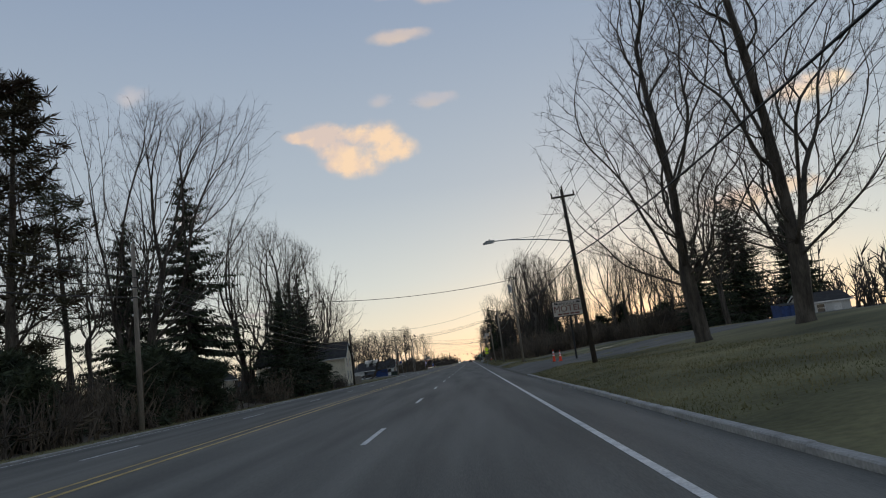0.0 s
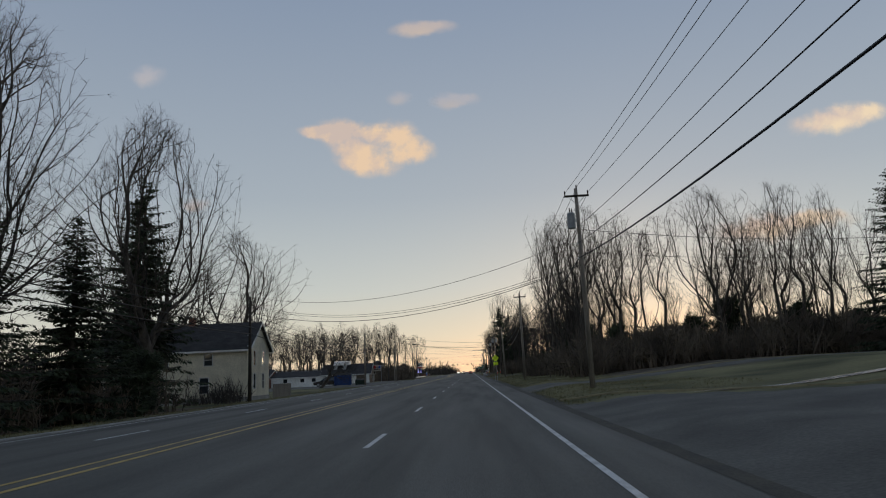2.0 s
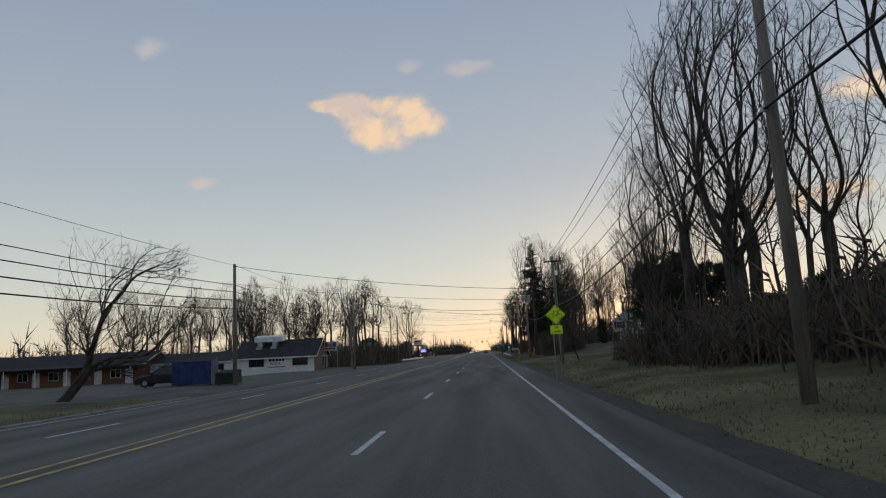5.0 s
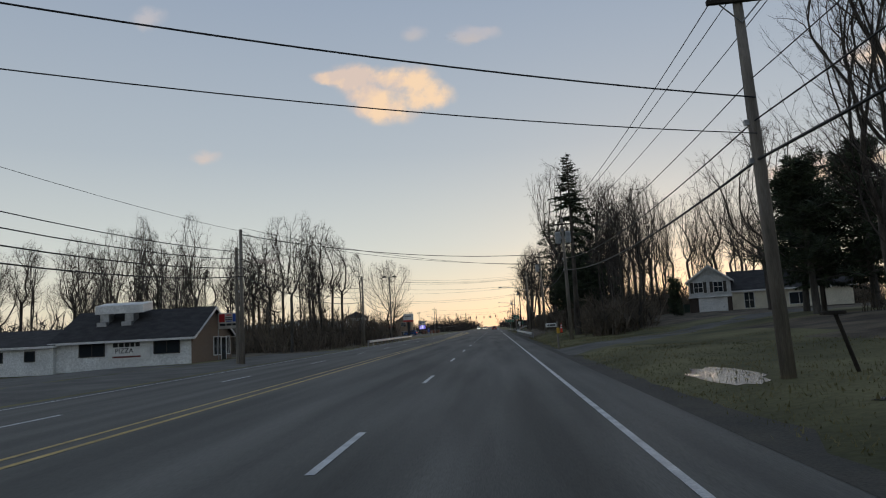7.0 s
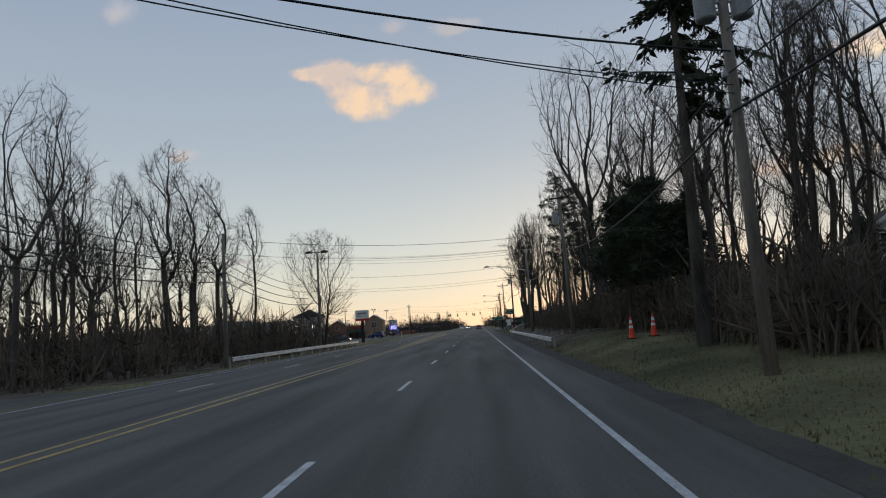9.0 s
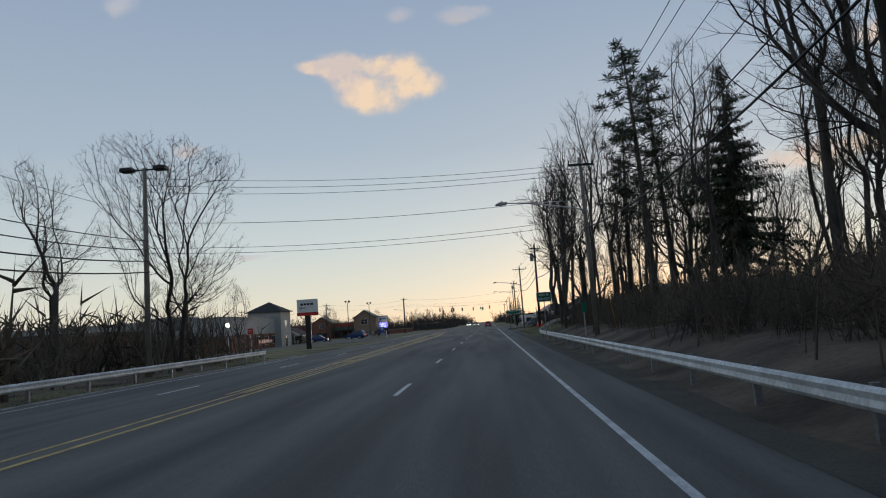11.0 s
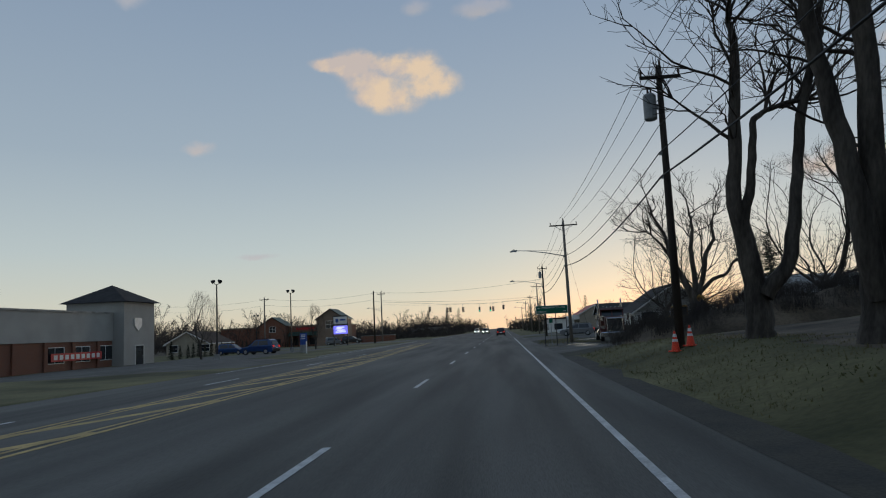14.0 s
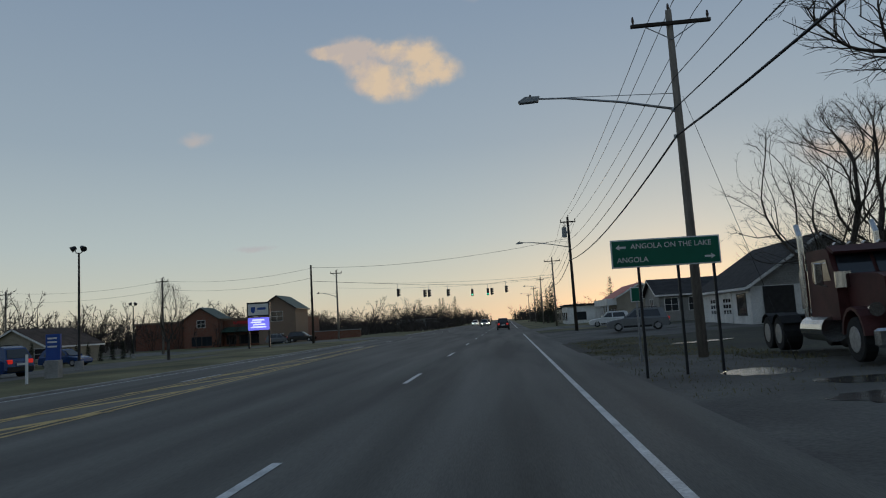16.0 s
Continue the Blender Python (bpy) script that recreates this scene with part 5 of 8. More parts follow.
grass(9000, 3.0, 13, 2, 40, 61, "tufts of winter grass on the lawn verge", 1.5)
grass(3000, 3.3, 12, 74, 94, 62, "tufts of winter grass beside the drive", 1.5)
grass(9000, 3.4, 13, 106, 196, 63, "tufts of winter grass along the verge", 1.6)
grass(7000, 3.4, 14, 206, 250, 64, "tufts of winter grass along the verge", 1.5)
grass(2200, 3.6, 9, 322, 350, 65, "tufts of winter grass behind the guardrail", 1.3)
grass(2500, 3.0, 8, 366, 396, 66, "tufts of winter grass at the yard's edge", 1.3)
grass(3500, -17.0, -22, 6, 150, 67, "tufts of dry grass on the far verge", 1.3)
grass(2000, -16.9, -21, 232, 300, 68, "tufts of dry grass on the far verge", 1.3)


# ---- poles and cables ----
def utility_pole(x, y, height, label, lean=0.0, dark=False, arm=True, street_lamp=0.0, lamp_z=7.6, transformers=0, tr_z=9.0, arm_w=1.5, tops=(-0.7, 0.12, 0.7)):
    z0 = ground_z(x, y)
    th = thing("utility_pole", label, "utility pole", x, y, z0, 0, "utility poles along the road")
    th.rotation_euler = (0, radians(lean), 0)
    b = Build()
    b.tube([(0, 0, -0.5), (0, 0, height * 0.5), (0, 0, height)], [0.17, 0.14, 0.105], 12)
    part("pole", b, M["pole_dark" if dark else "pole_wood"], th, smooth=True)
    if arm:
        b = Build()
        b.box(-arm_w / 2, arm_w / 2, -0.17, -0.06, height - 0.55, height - 0.43, 0.012)
        cross = part("crossarm", b, M["pole_dark"], th)
        b = Build()
        b.tube([(-arm_w * 0.32, -0.12, height - 0.55), (0, -0.12, height - 1.05)], 0.018, 5)
        b.tube([(arm_w * 0.32, -0.12, height - 0.55), (0, -0.12, height - 1.05)], 0.018, 5)
        part("brace", b, M["steel"], th)
        for dx in tops:
            zb = height - 0.43 if abs(dx) > 0.2 else height - 0.02
            b = Build()
            b.tube([(dx * arm_w / 1.5, -0.115 if abs(dx) > 0.2 else 0, zb), (dx * arm_w / 1.5, -0.115 if abs(dx) > 0.2 else 0, zb + 0.12), (dx * arm_w / 1.5, -0.115 if abs(dx) > 0.2 else 0, zb + 0.26)], [0.025, 0.05, 0.03], 8)
            part("insulator", b, M["ceramic"], th)
    for k in range(transformers):
        s = -1 if k % 2 == 0 else 1
        b = Build()
        b.tube([(s * 0.42, 0, tr_z - 0.5), (s * 0.42, 0, tr_z - 0.46), (s * 0.42, 0, tr_z + 0.42), (s * 0.42, 0, tr_z + 0.5)], [0.20, 0.24, 0.24, 0.19], 14)
        tr = part("transformer", b, M["transformer"], th, "grey oil-filled transformer can", smooth=False)
        b = Build()
        b.tube([(s * 0.35, 0.08, tr_z + 0.48), (s * 0.33, 0.08, tr_z + 0.78)], [0.045, 0.03], 7)
        b.tube([(s * 0.48, -0.08, tr_z + 0.48), (s * 0.50, -0.08, tr_z + 0.78)], [0.045, 0.03], 7)
        part("bushing", b, M["ceramic"], tr)
        b = Build()
        b.box(min(0, s * 0.25), max(0, s * 0.25), -0.05, 0.05, tr_z - 0.1, tr_z + 0.1)
        part("bracket", b, M["steel"], tr)
    if street_lamp:
        b = Build()
        L = street_lamp
        b.tube([(0, 0, lamp_z), (-L * 0.35, 0, lamp_z + 0.42), (-L * 0.7, 0, lamp_z + 0.72), (-L * 0.88, 0, lamp_z + 0.78)], [0.045, 0.04, 0.034, 0.03], 8)
        b.tube([(0, 0, lamp_z + 0.55), (-L * 0.7, 0, lamp_z + 0.74)], 0.012, 5)
        arm_o = part("lamp_arm", b, M["steel"], th, "curved galvanised lamp arm", smooth=True)
        b = Build()
        b.prism([(-L, lamp_z + 0.72), (-L + 0.05, lamp_z + 0.66), (-L * 0.88 + 0.05, lamp_z + 0.68), (-L * 0.86, lamp_z + 0.84), (-L + 0.25, lamp_z + 0.86)], -0.12, 0.12, "y")
        head = part("lamp_head", b, M["transformer"], arm_o, "unlit cobra-head lamp")
        b = Build()
        b.tube([(-L * 0.92, 0, lamp_z + 0.84), (-L * 0.92, 0, lamp_z + 0.94)], 0.035, 7)
        part("photocell", b, M["dark_metal"], head)
    for zz in (height - 3.4, height - 4.3):
        b = Build()
        b.box(-0.22, -0.08, -0.05, 0.05, zz - 0.06, zz + 0.06)
        part("cable_clamp", b, M["steel"], th)
    return th


RIGHT = ((6.4, -22, 11.0), (6.42, 32.9, 11.0), (5.95, 84.7, 12.0), (5.45, 129.5, 10.6), (5.3, 174.7, 9.2), (5.25, 217.5, 10.2), (5.7, 252.5, 10.4), (5.3, 286.2, 10.6), (5.6, 335.9, 10.6), (5.5, 375.6, 11.5), (6.05, 422, 11.3), (7.2, 466, 11.0), (7.4, 512, 10.5), (7.6, 560, 10.5), (7.8, 620, 10.5))
for k, (x, y, h) in enumerate(RIGHT):
    lit, tr = {1: (5.5, 7.65), 7: (5.3, 7.4), 9: (5.2, 8.1), 10: (5.3, 8.3), 12: (4, 8), 13: (4, 8)}.get(k, (0, 0)), {2: (1, 10.0), 5: (2, 8.6), 6: (1, 8.5), 8: (1, 9.0), 10: (1, 9.8)}.get(k, (0, 0))
    words = "wooden utility pole" + (" with lamp arm" if lit[0] else "") + (" and grey transformers" if tr[0] > 1 else " and grey transformer" if tr[0] else "")
    utility_pole(x, y, h, words + " on the verge", {1: -2.2, 2: -0.5, 4: -1.8, 5: -1.0, 6: -1.5, 7: -0.5, 8: 0.3}.get(k, -0.4), k in (1, 8, 10), True, lit[0], lit[1], tr[0], tr[1], 2.6 if k in (9, 11) else 1.5, (-0.7, 0.0, 0.7) if k in (9, 11) else (-0.7, 0.05, 0.7))
LEFT = ((-20.3, 30, 11.0), (-20.3, 103.7, 9.1), (-19.4, 164.6, 8.9), (-18.35, 205.4, 9.3), (-17.9, 247.5, 9.0), (-19.4, 281.6, 11.5), (-24.1, 435.3, 9.5), (-26.9, 459.3, 10.8), (-75, 450, 10.5), (-48, 445, 10.5))
for k, (x, y, h) in enumerate(LEFT):
    utility_pole(x, y, h, "plain wooden utility pole beside the road" if k < 6 else "wooden utility pole near the crossroads", 0.0, k in (1, 6), k in (7, 8, 9), 3.2 if k == 7 else 0, 6.6, 0, 0, 1.8)
b = Build()
b.tube([(0, 0, -0.4), (0, 0, 8.1)], [0.15, 0.11], 10)
th = thing("utility_pole", "shorter wooden stub pole standing against its neighbour", "utility pole", -18.78, 205.7, 0.03, 0, "utility poles along the road")
part("pole", b, M["pole_wood"], th)
b = Build()
b.tube([(-1.05, 0, 14.4 - 3), (1.05, 0, 14.4 - 3)], 0.05, 8)
th = thing("floodlight_bar", "pair of dark floodlights on a bar atop the pole", "floodlight", -19.4, 281.6, ground_z(-19.4, 281.6))
part("bar", b, M["dark_metal"], th)
for s in (-1, 1):
    b = Build()
    b.box(s * 0.95 - 0.35, s * 0.95 + 0.35, -0.35, 0.2, 11.3, 11.55, 0.04)
    part("lamp_head", b, M["dark_metal"], th)


def sag_path(points, sag, n=12):
    out = []
    for a, c in zip(points, points[1:]):
        for i in range(n):
            t = i / n
            out.append((a[0] + (c[0] - a[0]) * t, a[1] + (c[1] - a[1]) * t, a[2] + (c[2] - a[2]) * t - sag * 4 * t * (1 - t)))
    return out + [points[-1]]


def cable(points, sag, r, label, group, n=12):
    b = Build()
    b.tube(sag_path(points, sag, n), r, 5)
    tagged(part("cable", b, M["cable"]), label, "cable", group)


def at_pole(p, dx, dz):
    return (p[0] + dx, p[1] - 0.1, ground_z(p[0], p[1]) + p[2] + dz)


for dx, dz, sag, r in ((-0.7, -0.18, 0.55, 0.013), (0.05, 0.22, 0.5, 0.013), (0.7, -0.18, 0.6, 0.013), (-0.16, -2.4, 0.7, 0.014), (-0.2, -3.4, 0.7, 0.020), (-0.2, -4.3, 0.75, 0.036)):
    cable([at_pole(p, dx, dz) for p in RIGHT], sag, r, "thin bare overhead power line" if r < 0.02 else "thick black telephone cable between the poles", "lines along the right verge")
for dz, sag, r in ((-0.15, 0.5, 0.011), (-1.6, 0.7, 0.022), (-2.1, 0.8, 0.026), (-2.7, 0.85, 0.032), (-3.3, 0.9, 0.034)):
    cable([(-20.6, -30, 7.5 + dz + 2)] + [at_pole(p, 0.16, dz) for p in LEFT[:5]] + [(-19.2, 281.5, 9.0 + dz)], sag, r, "black overhead cable between the poles", "lines along the left verge")


def crossing(a, c, rows, sag):
    for za, zc, r in rows:
        cable([at_pole(a, -0.12, za - a[2]), at_pole(c, 0.14, zc - c[2])], sag, r, "overhead cable slung across the road", "cables over the road", 18)


crossing(RIGHT[1], LEFT[0], ((6.2, 8.2, 0.016),), 1.5)
crossing(RIGHT[2], LEFT[1], ((8.95, 9.1, 0.014), (7.45, 8.3, 0.012), (7.3, 8.15, 0.014), (7.25, 7.65, 0.02)), 1.85)
crossing(RIGHT[4], LEFT[2], ((6.35, 8.7, 0.018), (5.5, 7.4, 0.012)), 0.5)
crossing(RIGHT[5], LEFT[3], ((7.3, 8.9, 0.024), (6.3, 9.4, 0.013), (6.5, 8.95, 0.013)), 0.8)
crossing(RIGHT[6], LEFT[4], ((7.4, 8.6, 0.014), (6.6, 7.6, 0.012)), 0.7)
crossing(RIGHT[7], LEFT[5], ((10.2, 10.9, 0.012), (9.9, 10.5, 0.012), (9.6, 10.1, 0.012), (8.2, 8.4, 0.014), (6.9, 7.0, 0.012), (6.6, 6.7, 0.012)), 0.5)
crossing(RIGHT[10], LEFT[6], ((9.2, 9.2, 0.016),), 0.8)
crossing(RIGHT[11], LEFT[7], ((8.3, 8.9, 0.016), (7.8, 8.0, 0.012)), 0.6)
for dz in (0.0, -1.2):
    cable([at_pole(LEFT[6], 0, -0.4 + dz), at_pole(LEFT[9], 0.5, -0.4 + dz), at_pole(LEFT[8], 0.5, -0.3 + dz)], 0.7, 0.014, "overhead line along the side street", "side street lines")
cable([at_pole(RIGHT[2], 0.1, -4.0), (34, 90, 8.5)], 0.6, 0.012, "service cable running to a house", "service cables")
cable([at_pole(RIGHT[2], 0.1, -2.6), (34, 91, 9.6)], 0.6, 0.016, "service cable running to a house", "service cables")
cable([at_pole(RIGHT[5], 0.1, -3.2), (19, 231, 8.0)], 1.2, 0.014, "service cable running to the house", "service cables")
cable([at_pole(RIGHT[9], 0.1, -3.0), (6.9, 372, ground_z(6.9, 372))], 0.0, 0.008, "steel guy wire anchoring the pole", "guy wires")


# ---- signals over the crossroads ----
def traffic_signal(x, y, z, lit, rz=0.0):
    th = thing("traffic_light", "dark traffic light hung over the road" + (" showing green" if lit else " seen from behind"), "traffic light", x, y, z, rz, "signals over the crossroads")
    b = Build()
    b.box(-0.17, 0.17, -0.12, 0.12, -0.5, 0.5, 0.03)
    part("housing", b, M["dark_metal"], th)
    for k in range(3):
        zz = 0.32 - 0.32 * k
        b = Build()
        b.tube([(0, -0.12, zz), (0, -0.15, zz)], 0.11, 12)
        part("lens", b, M["green_light"] if lit and k == 2 else M["glass"], th)
        b = Build()
        b.tube([(0, -0.12, zz + 0.02), (0, -0.32, zz + 0.04)], [0.13, 0.12], 10, caps=False)
        part("visor", b, M["dark_metal"], th)
    b = Build()
    b.tube([(0, 0, 0.5), (0, 0, 1.15)], 0.025, 6)
    part("hanger", b, M["steel"], th)


SIGNALS = ((-14.8, 443.4, 5.9, 0), (-11.6, 446, 5.7, 0), (-11.0, 446, 5.7, 0), (-8.6, 448, 5.7, 0), (-5.4, 452, 5.7, 1), (-3.2, 453, 5.7, 1), (-2.7, 453, 5.7, 0), (-0.6, 455, 6.0, 0))
for x, y, z, lit in SIGNALS:
    traffic_signal(x, y, z, lit, 0 if lit else 90)
cable([(-24.1, 436, 7.6)] + [(x, y, z + 1.15) for x, y, z, _ in SIGNALS] + [(7.2, 465, 7.9)], 0.0, 0.02, "span wire holding the signals", "signal span wires", 6)


# ---- traffic cones ----
def cone(x, y, tall, label, group):
    th = thing("traffic_cone", label, "traffic cone", x, y, ground_z(x, y) + 0.005, random.uniform(0, 90), group)
    b = Build()
    b.box(-0.19, 0.19, -0.19, 0.19, 0.0, 0.05, 0.012)
    part("base", b, M["cone"] if tall < 1 else M["rubber"], th)
    r = lambda z: 0.15 - (0.15 - 0.03) * (z - 0.05) / (tall - 0.05)
    b = Build()
    b.tube([(0, 0, 0.05), (0, 0, tall * 0.97), (0, 0, tall)], [r(0.05), r(tall * 0.97), 0.015], 16)
    part("body", b, M["cone"], th, smooth=False)
    for a, c in ((0.48, 0.60), (0.70, 0.85)):
        b = Build()
        b.tube([(0, 0, tall * a), (0, 0, tall * c)], [r(tall * a) + 0.004, r(tall * c) + 0.004], 16, caps=False)
        part("collar", b, M["reflect"], th, "white reflective collar")


cone(6.8, 52.2, 0.95, "dirty orange traffic cone on the gravel forecourt", "cones at the motel")
cone(6.4, 53.6, 1.1, "tall white-banded orange cone on the forecourt", "cones at the motel")
cone(6.1, 235.2, 1.05, "tall orange delineator cone on the grass", "cones on the verge")
cone(7.0, 234.6, 1.05, "tall orange delineator cone on the grass", "cones on the verge")
cone(5.25, 335.2, 0.74, "bright orange cone against the pole's foot", "cones at the pole")
cone(5.78, 335.2, 0.74, "bright orange cone against the pole's foot", "cones at the pole")
cone(10.2, 369.6, 0.95, "orange cone beside the parked truck", "cone at the truck")


# ---- signs ----
def post(b, x, y0, z0, z1, w=0.06):
    b.box(x - w / 2, x + w / 2, y0 - w / 2, y0 + w / 2, z0, z1)


def panel_sign(name, label, x0, x1, y, z0, z1, face, rows, posts, edge="sign_white", post_mat="steel", ink="sign_white", rz=0.0, size=None):
    cx = (x0 + x1) / 2
    g = min(ground_z(cx + p, y) for p in posts)
    th = thing(name, label, "sign", cx, y, 0, rz)
    hw = (x1 - x0) / 2
    b = Build()
    b.box(-hw, hw, -0.02, 0.02, z0, z1, 0.008)
    part("border", b, M[edge], th)
    b = Build()
    b.box(-hw + 0.035, hw - 0.035, -0.026, 0.0, z0 + 0.035, z1 - 0.035)
    part("face", b, M[face], th)
    for p in posts:
        b = Build()
        post(b, p, 0.06, g - 0.3, z1 - 0.05)
        part("post", b, M[post_mat], th)
    for text, u, zz, s in rows:
        lettering(text, s, M[ink], th, Matrix.Translation((u, -0.034, zz)))
    return th


# motel sign
mx0, mx1, my, mz0, mz1 = 7.0, 9.72, 53.9, 4.32, 5.8
th = thing("motel_sign", "aged white box sign lettered for a motel on one dark post", "sign", 8.36, my, 0, -14)
b = Build()
b.box(-1.4, 1.4, -0.18, 0.18, mz0, mz1, 0.03)
part("cabinet", b, M["dark_metal"], th)
b = Build()
b.box(-1.33, 1.33, -0.192, -0.17, mz0 + 0.07, mz1 - 0.07)
part("face", b, M["sign_aged"], th, "yellowed sign face")
lettering("ANGOLA", 0.36, M["ink"], th, Matrix.Translation((0, -0.205, 5.50)))
lettering("MOTEL", 0.80, M["ink_red"], th, Matrix.Translation((0, -0.205, 5.02)))
for u in (-1.02, 1.02):
    b = Build()
    b.box(u - 0.18, u + 0.18, -0.20, -0.19, 5.46, 5.56)
    b.box(u - 0.14, u + 0.14, -0.20, -0.19, 5.60, 5.66)
    part("lettering_bar", b, M["ink"], th)
b = Build()
for u, wd in ((-0.75, 0.4), (-0.2, 0.5), (0.35, 0.3), (0.8, 0.45)):
    b.box(u - wd / 2, u + wd / 2, -0.20, -0.19, 4.50, 4.62)
part("lettering_bar", b, M["ink_red"], th)
b = Build()
b.tube([(0.12, 0, ground_z(8.4, my) - 0.3), (0.12, 0, mz0 + 0.05)], 0.09, 10)
part("post", b, M["dark_metal"], th)

# bicycle warning sign
th = thing("bicycle_sign", "fluorescent yellow-green diamond bicycle sign over an in-lane plaque", "sign", 2.83, 153.5, 0, 8)
b = Build()
b.prism([(-0.56, 3.47), (0, 2.93), (0.56, 3.47), (0, 4.01)], -0.012, 0.004, "y")
part("diamond", b, M["sign_yellow"], th)
b = Build()
for (p, q, r, s) in ((0, 0, 0.50, -0.014), ):
    ring = [(0, 3.96), (-0.51, 3.47), (0, 2.98), (0.51, 3.47)]
    for (ax, az), (cx_, cz_) in zip(ring, ring[1:] + ring[:1]):
        b.tube([(ax, -0.016, az), (cx_, -0.016, cz_)], 0.007, 4)
part("border", b, M["ink"], th)
b = Build()
for cx_ in (-0.22, 0.22):
    b.tube([(cx_ + 0.14 * math.cos(a * 0.3491), -0.02, 3.40 + 0.14 * math.sin(a * 0.3491)) for a in range(19)], 0.014, 5)
for p, q in (((-0.22, 3.40), (-0.10, 3.62)), ((-0.10, 3.62), (0.15, 3.62)), ((0.15, 3.62), (0.22, 3.40)), ((-0.10, 3.60), (0.02, 3.40)), ((0.02, 3.40), (0.15, 3.60)), ((-0.22, 3.40), (0.02, 3.40)), ((0.13, 3.70), (0.24, 3.70)), ((-0.16, 3.68), (-0.04, 3.68)), ((-0.10, 3.62), (-0.10, 3.68)), ((0.15, 3.62), (0.14, 3.70))):
    b.tube([(p[0], -0.02, p[1]), (q[0], -0.02, q[1])], 0.015, 5)
part("bicycle_symbol", b, M["ink"], th, "black bicycle outline")
b = Build()
b.box(-0.34, 0.34, -0.012, 0.004, 2.40, 2.88, 0.004)
part("plaque", b, M["sign_yellow"], th)
lettering("IN", 0.19, M["ink"], th, Matrix.Translation((0, -0.02, 2.76)))
lettering("LANE", 0.19, M["ink"], th, Matrix.Translation((0, -0.02, 2.53)))
for u in (-0.16, 0.16):
    b = Build()
    post(b, u, 0.04, ground_z(2.83, 153.5) - 0.3, 3.5, 0.05)
    part("post", b, M["steel"], th)

panel_sign("street_sign", "green advance sign for Lake St on a single post", 2.73, 3.86, 297.6, 2.95, 3.69, "sign_green", (("Lake St", 0, 3.49, 0.25), ("500 FEET", 0, 3.17, 0.23)), (0.0,), rz=4)
th = panel_sign("direction_sign", "wide green direction sign on two steel posts by the yard", 2.12, 4.88, 370.7, 2.74, 3.46, "sign_green", (("ANGOLA ON THE LAKE", 0.14, 3.27, 0.19), ("ANGOLA", -0.85, 2.93, 0.19)), (-0.7, 0.3, 1.2), rz=4, post_mat="dark_metal")
for u, zz, s in ((-1.13, 3.26, -1), (1.10, 2.93, 1)):
    b = Build()
    b.prism([(u - s * 0.13, zz - 0.025), (u + s * 0.03, zz - 0.025), (u + s * 0.03, zz - 0.07), (u + s * 0.13, zz), (u + s * 0.03, zz + 0.07), (u + s * 0.03, zz + 0.025), (u - s * 0.13, zz + 0.025)], -0.036, -0.028, "y")
    part("arrow", b, M["sign_white"], th)
panel_sign("route_marker", "small green marker sign on a thin post", 3.55, 3.95, 376.5, 1.95, 2.45, "sign_green", (), (0.0,))
panel_sign("street_marker", "narrow green sign on a thin post behind the guardrail", 3.62, 3.88, 279.5, 1.9, 2.4, "sign_green", (), (0.0,), edge="sign_green")
panel_sign("notice_sign", "small white notice sign on the verge", 8.2, 8.9, 325.5, 1.3, 1.95, "sign_white", (), (-0.25, 0.25), edge="dark_metal")
panel_sign("no_entry_sign", "small dark red sign with white lettering on a post", -31.0, -30.3, 330, 2.2, 2.9, "sign_red", (("DO NOT", 0, 2.63, 0.12), ("ENTER", 0, 2.45, 0.12)), (0.0,), edge="sign_red")

# bank pylon sign
th = thing("pylon_sign", "white pylon sign with a red lower band on a dark post", "sign", -21.4, 322.8, 0, 5)
b = Build()
b.box(-1.18, 1.18, -0.18, 0.18, 3.82, 5.66, 0.02)
part("cabinet", b, M["sign_white"], th)
b = Build()
b.box(-1.19, 1.19, -0.19, 0.19, 3.80, 4.18)
part("band", b, M["sign_red"], th)
b = Build()
for u, wd in ((-0.62, 0.30), (-0.24, 0.26), (0.12, 0.28), (0.52, 0.34)):
    b.box(u - wd / 2, u + wd / 2, -0.196, -0.185, 4.98, 5.22)
b.tube([(-0.75 + 0.12 * math.cos(a * 0.5236), -0.19, 4.68 + 0.12 * math.sin(a * 0.5236)) for a in range(13)], 0.03, 5)
b.box(-0.62, -0.18, -0.196, -0.185, 4.64, 4.72)
part("emblem", b, M["ink"], th, "plain dark emblem shapes")
b = Build()
b.box(-0.30, 0.30, -0.13, 0.13, ground_z(-21.4, 322.8) - 0.3, 3.82, 0.02)
part("post", b, M["dark_metal"], th)

# pharmacy pylon with its display
th = thing("pylon_sign", "dark pylon sign with a lit blue message display", "sign", -29.6, 432, 0, 4)
b = Build()
b.box(-1.35, 1.35, -0.2, 0.2, 3.6, 5.25, 0.05)
part("cabinet", b, M["dark_metal"], th)
b = Build()
b.box(-1.2, 1.2, -0.215, -0.19, 3.75, 5.05)
part("face", b, M["sign_white"], th)
b = Build()
b.prism([(-0.85, 4.7), (-0.85, 4.2), (-0.6, 3.95), (-0.35, 4.2), (-0.35, 4.7)], -0.225, -0.21, "y")
b.box(-0.1, 0.9, -0.225, -0.21, 4.35, 4.62)
part("emblem", b, M["sign_blue"], th, "plain dark blue emblem shapes")
b = Build()
b.box(-1.25, 1.25, -0.18, 0.18, 2.0, 3.45, 0.03)
part("display", b, M["led"], th, "lit blue message display")
b = Build()
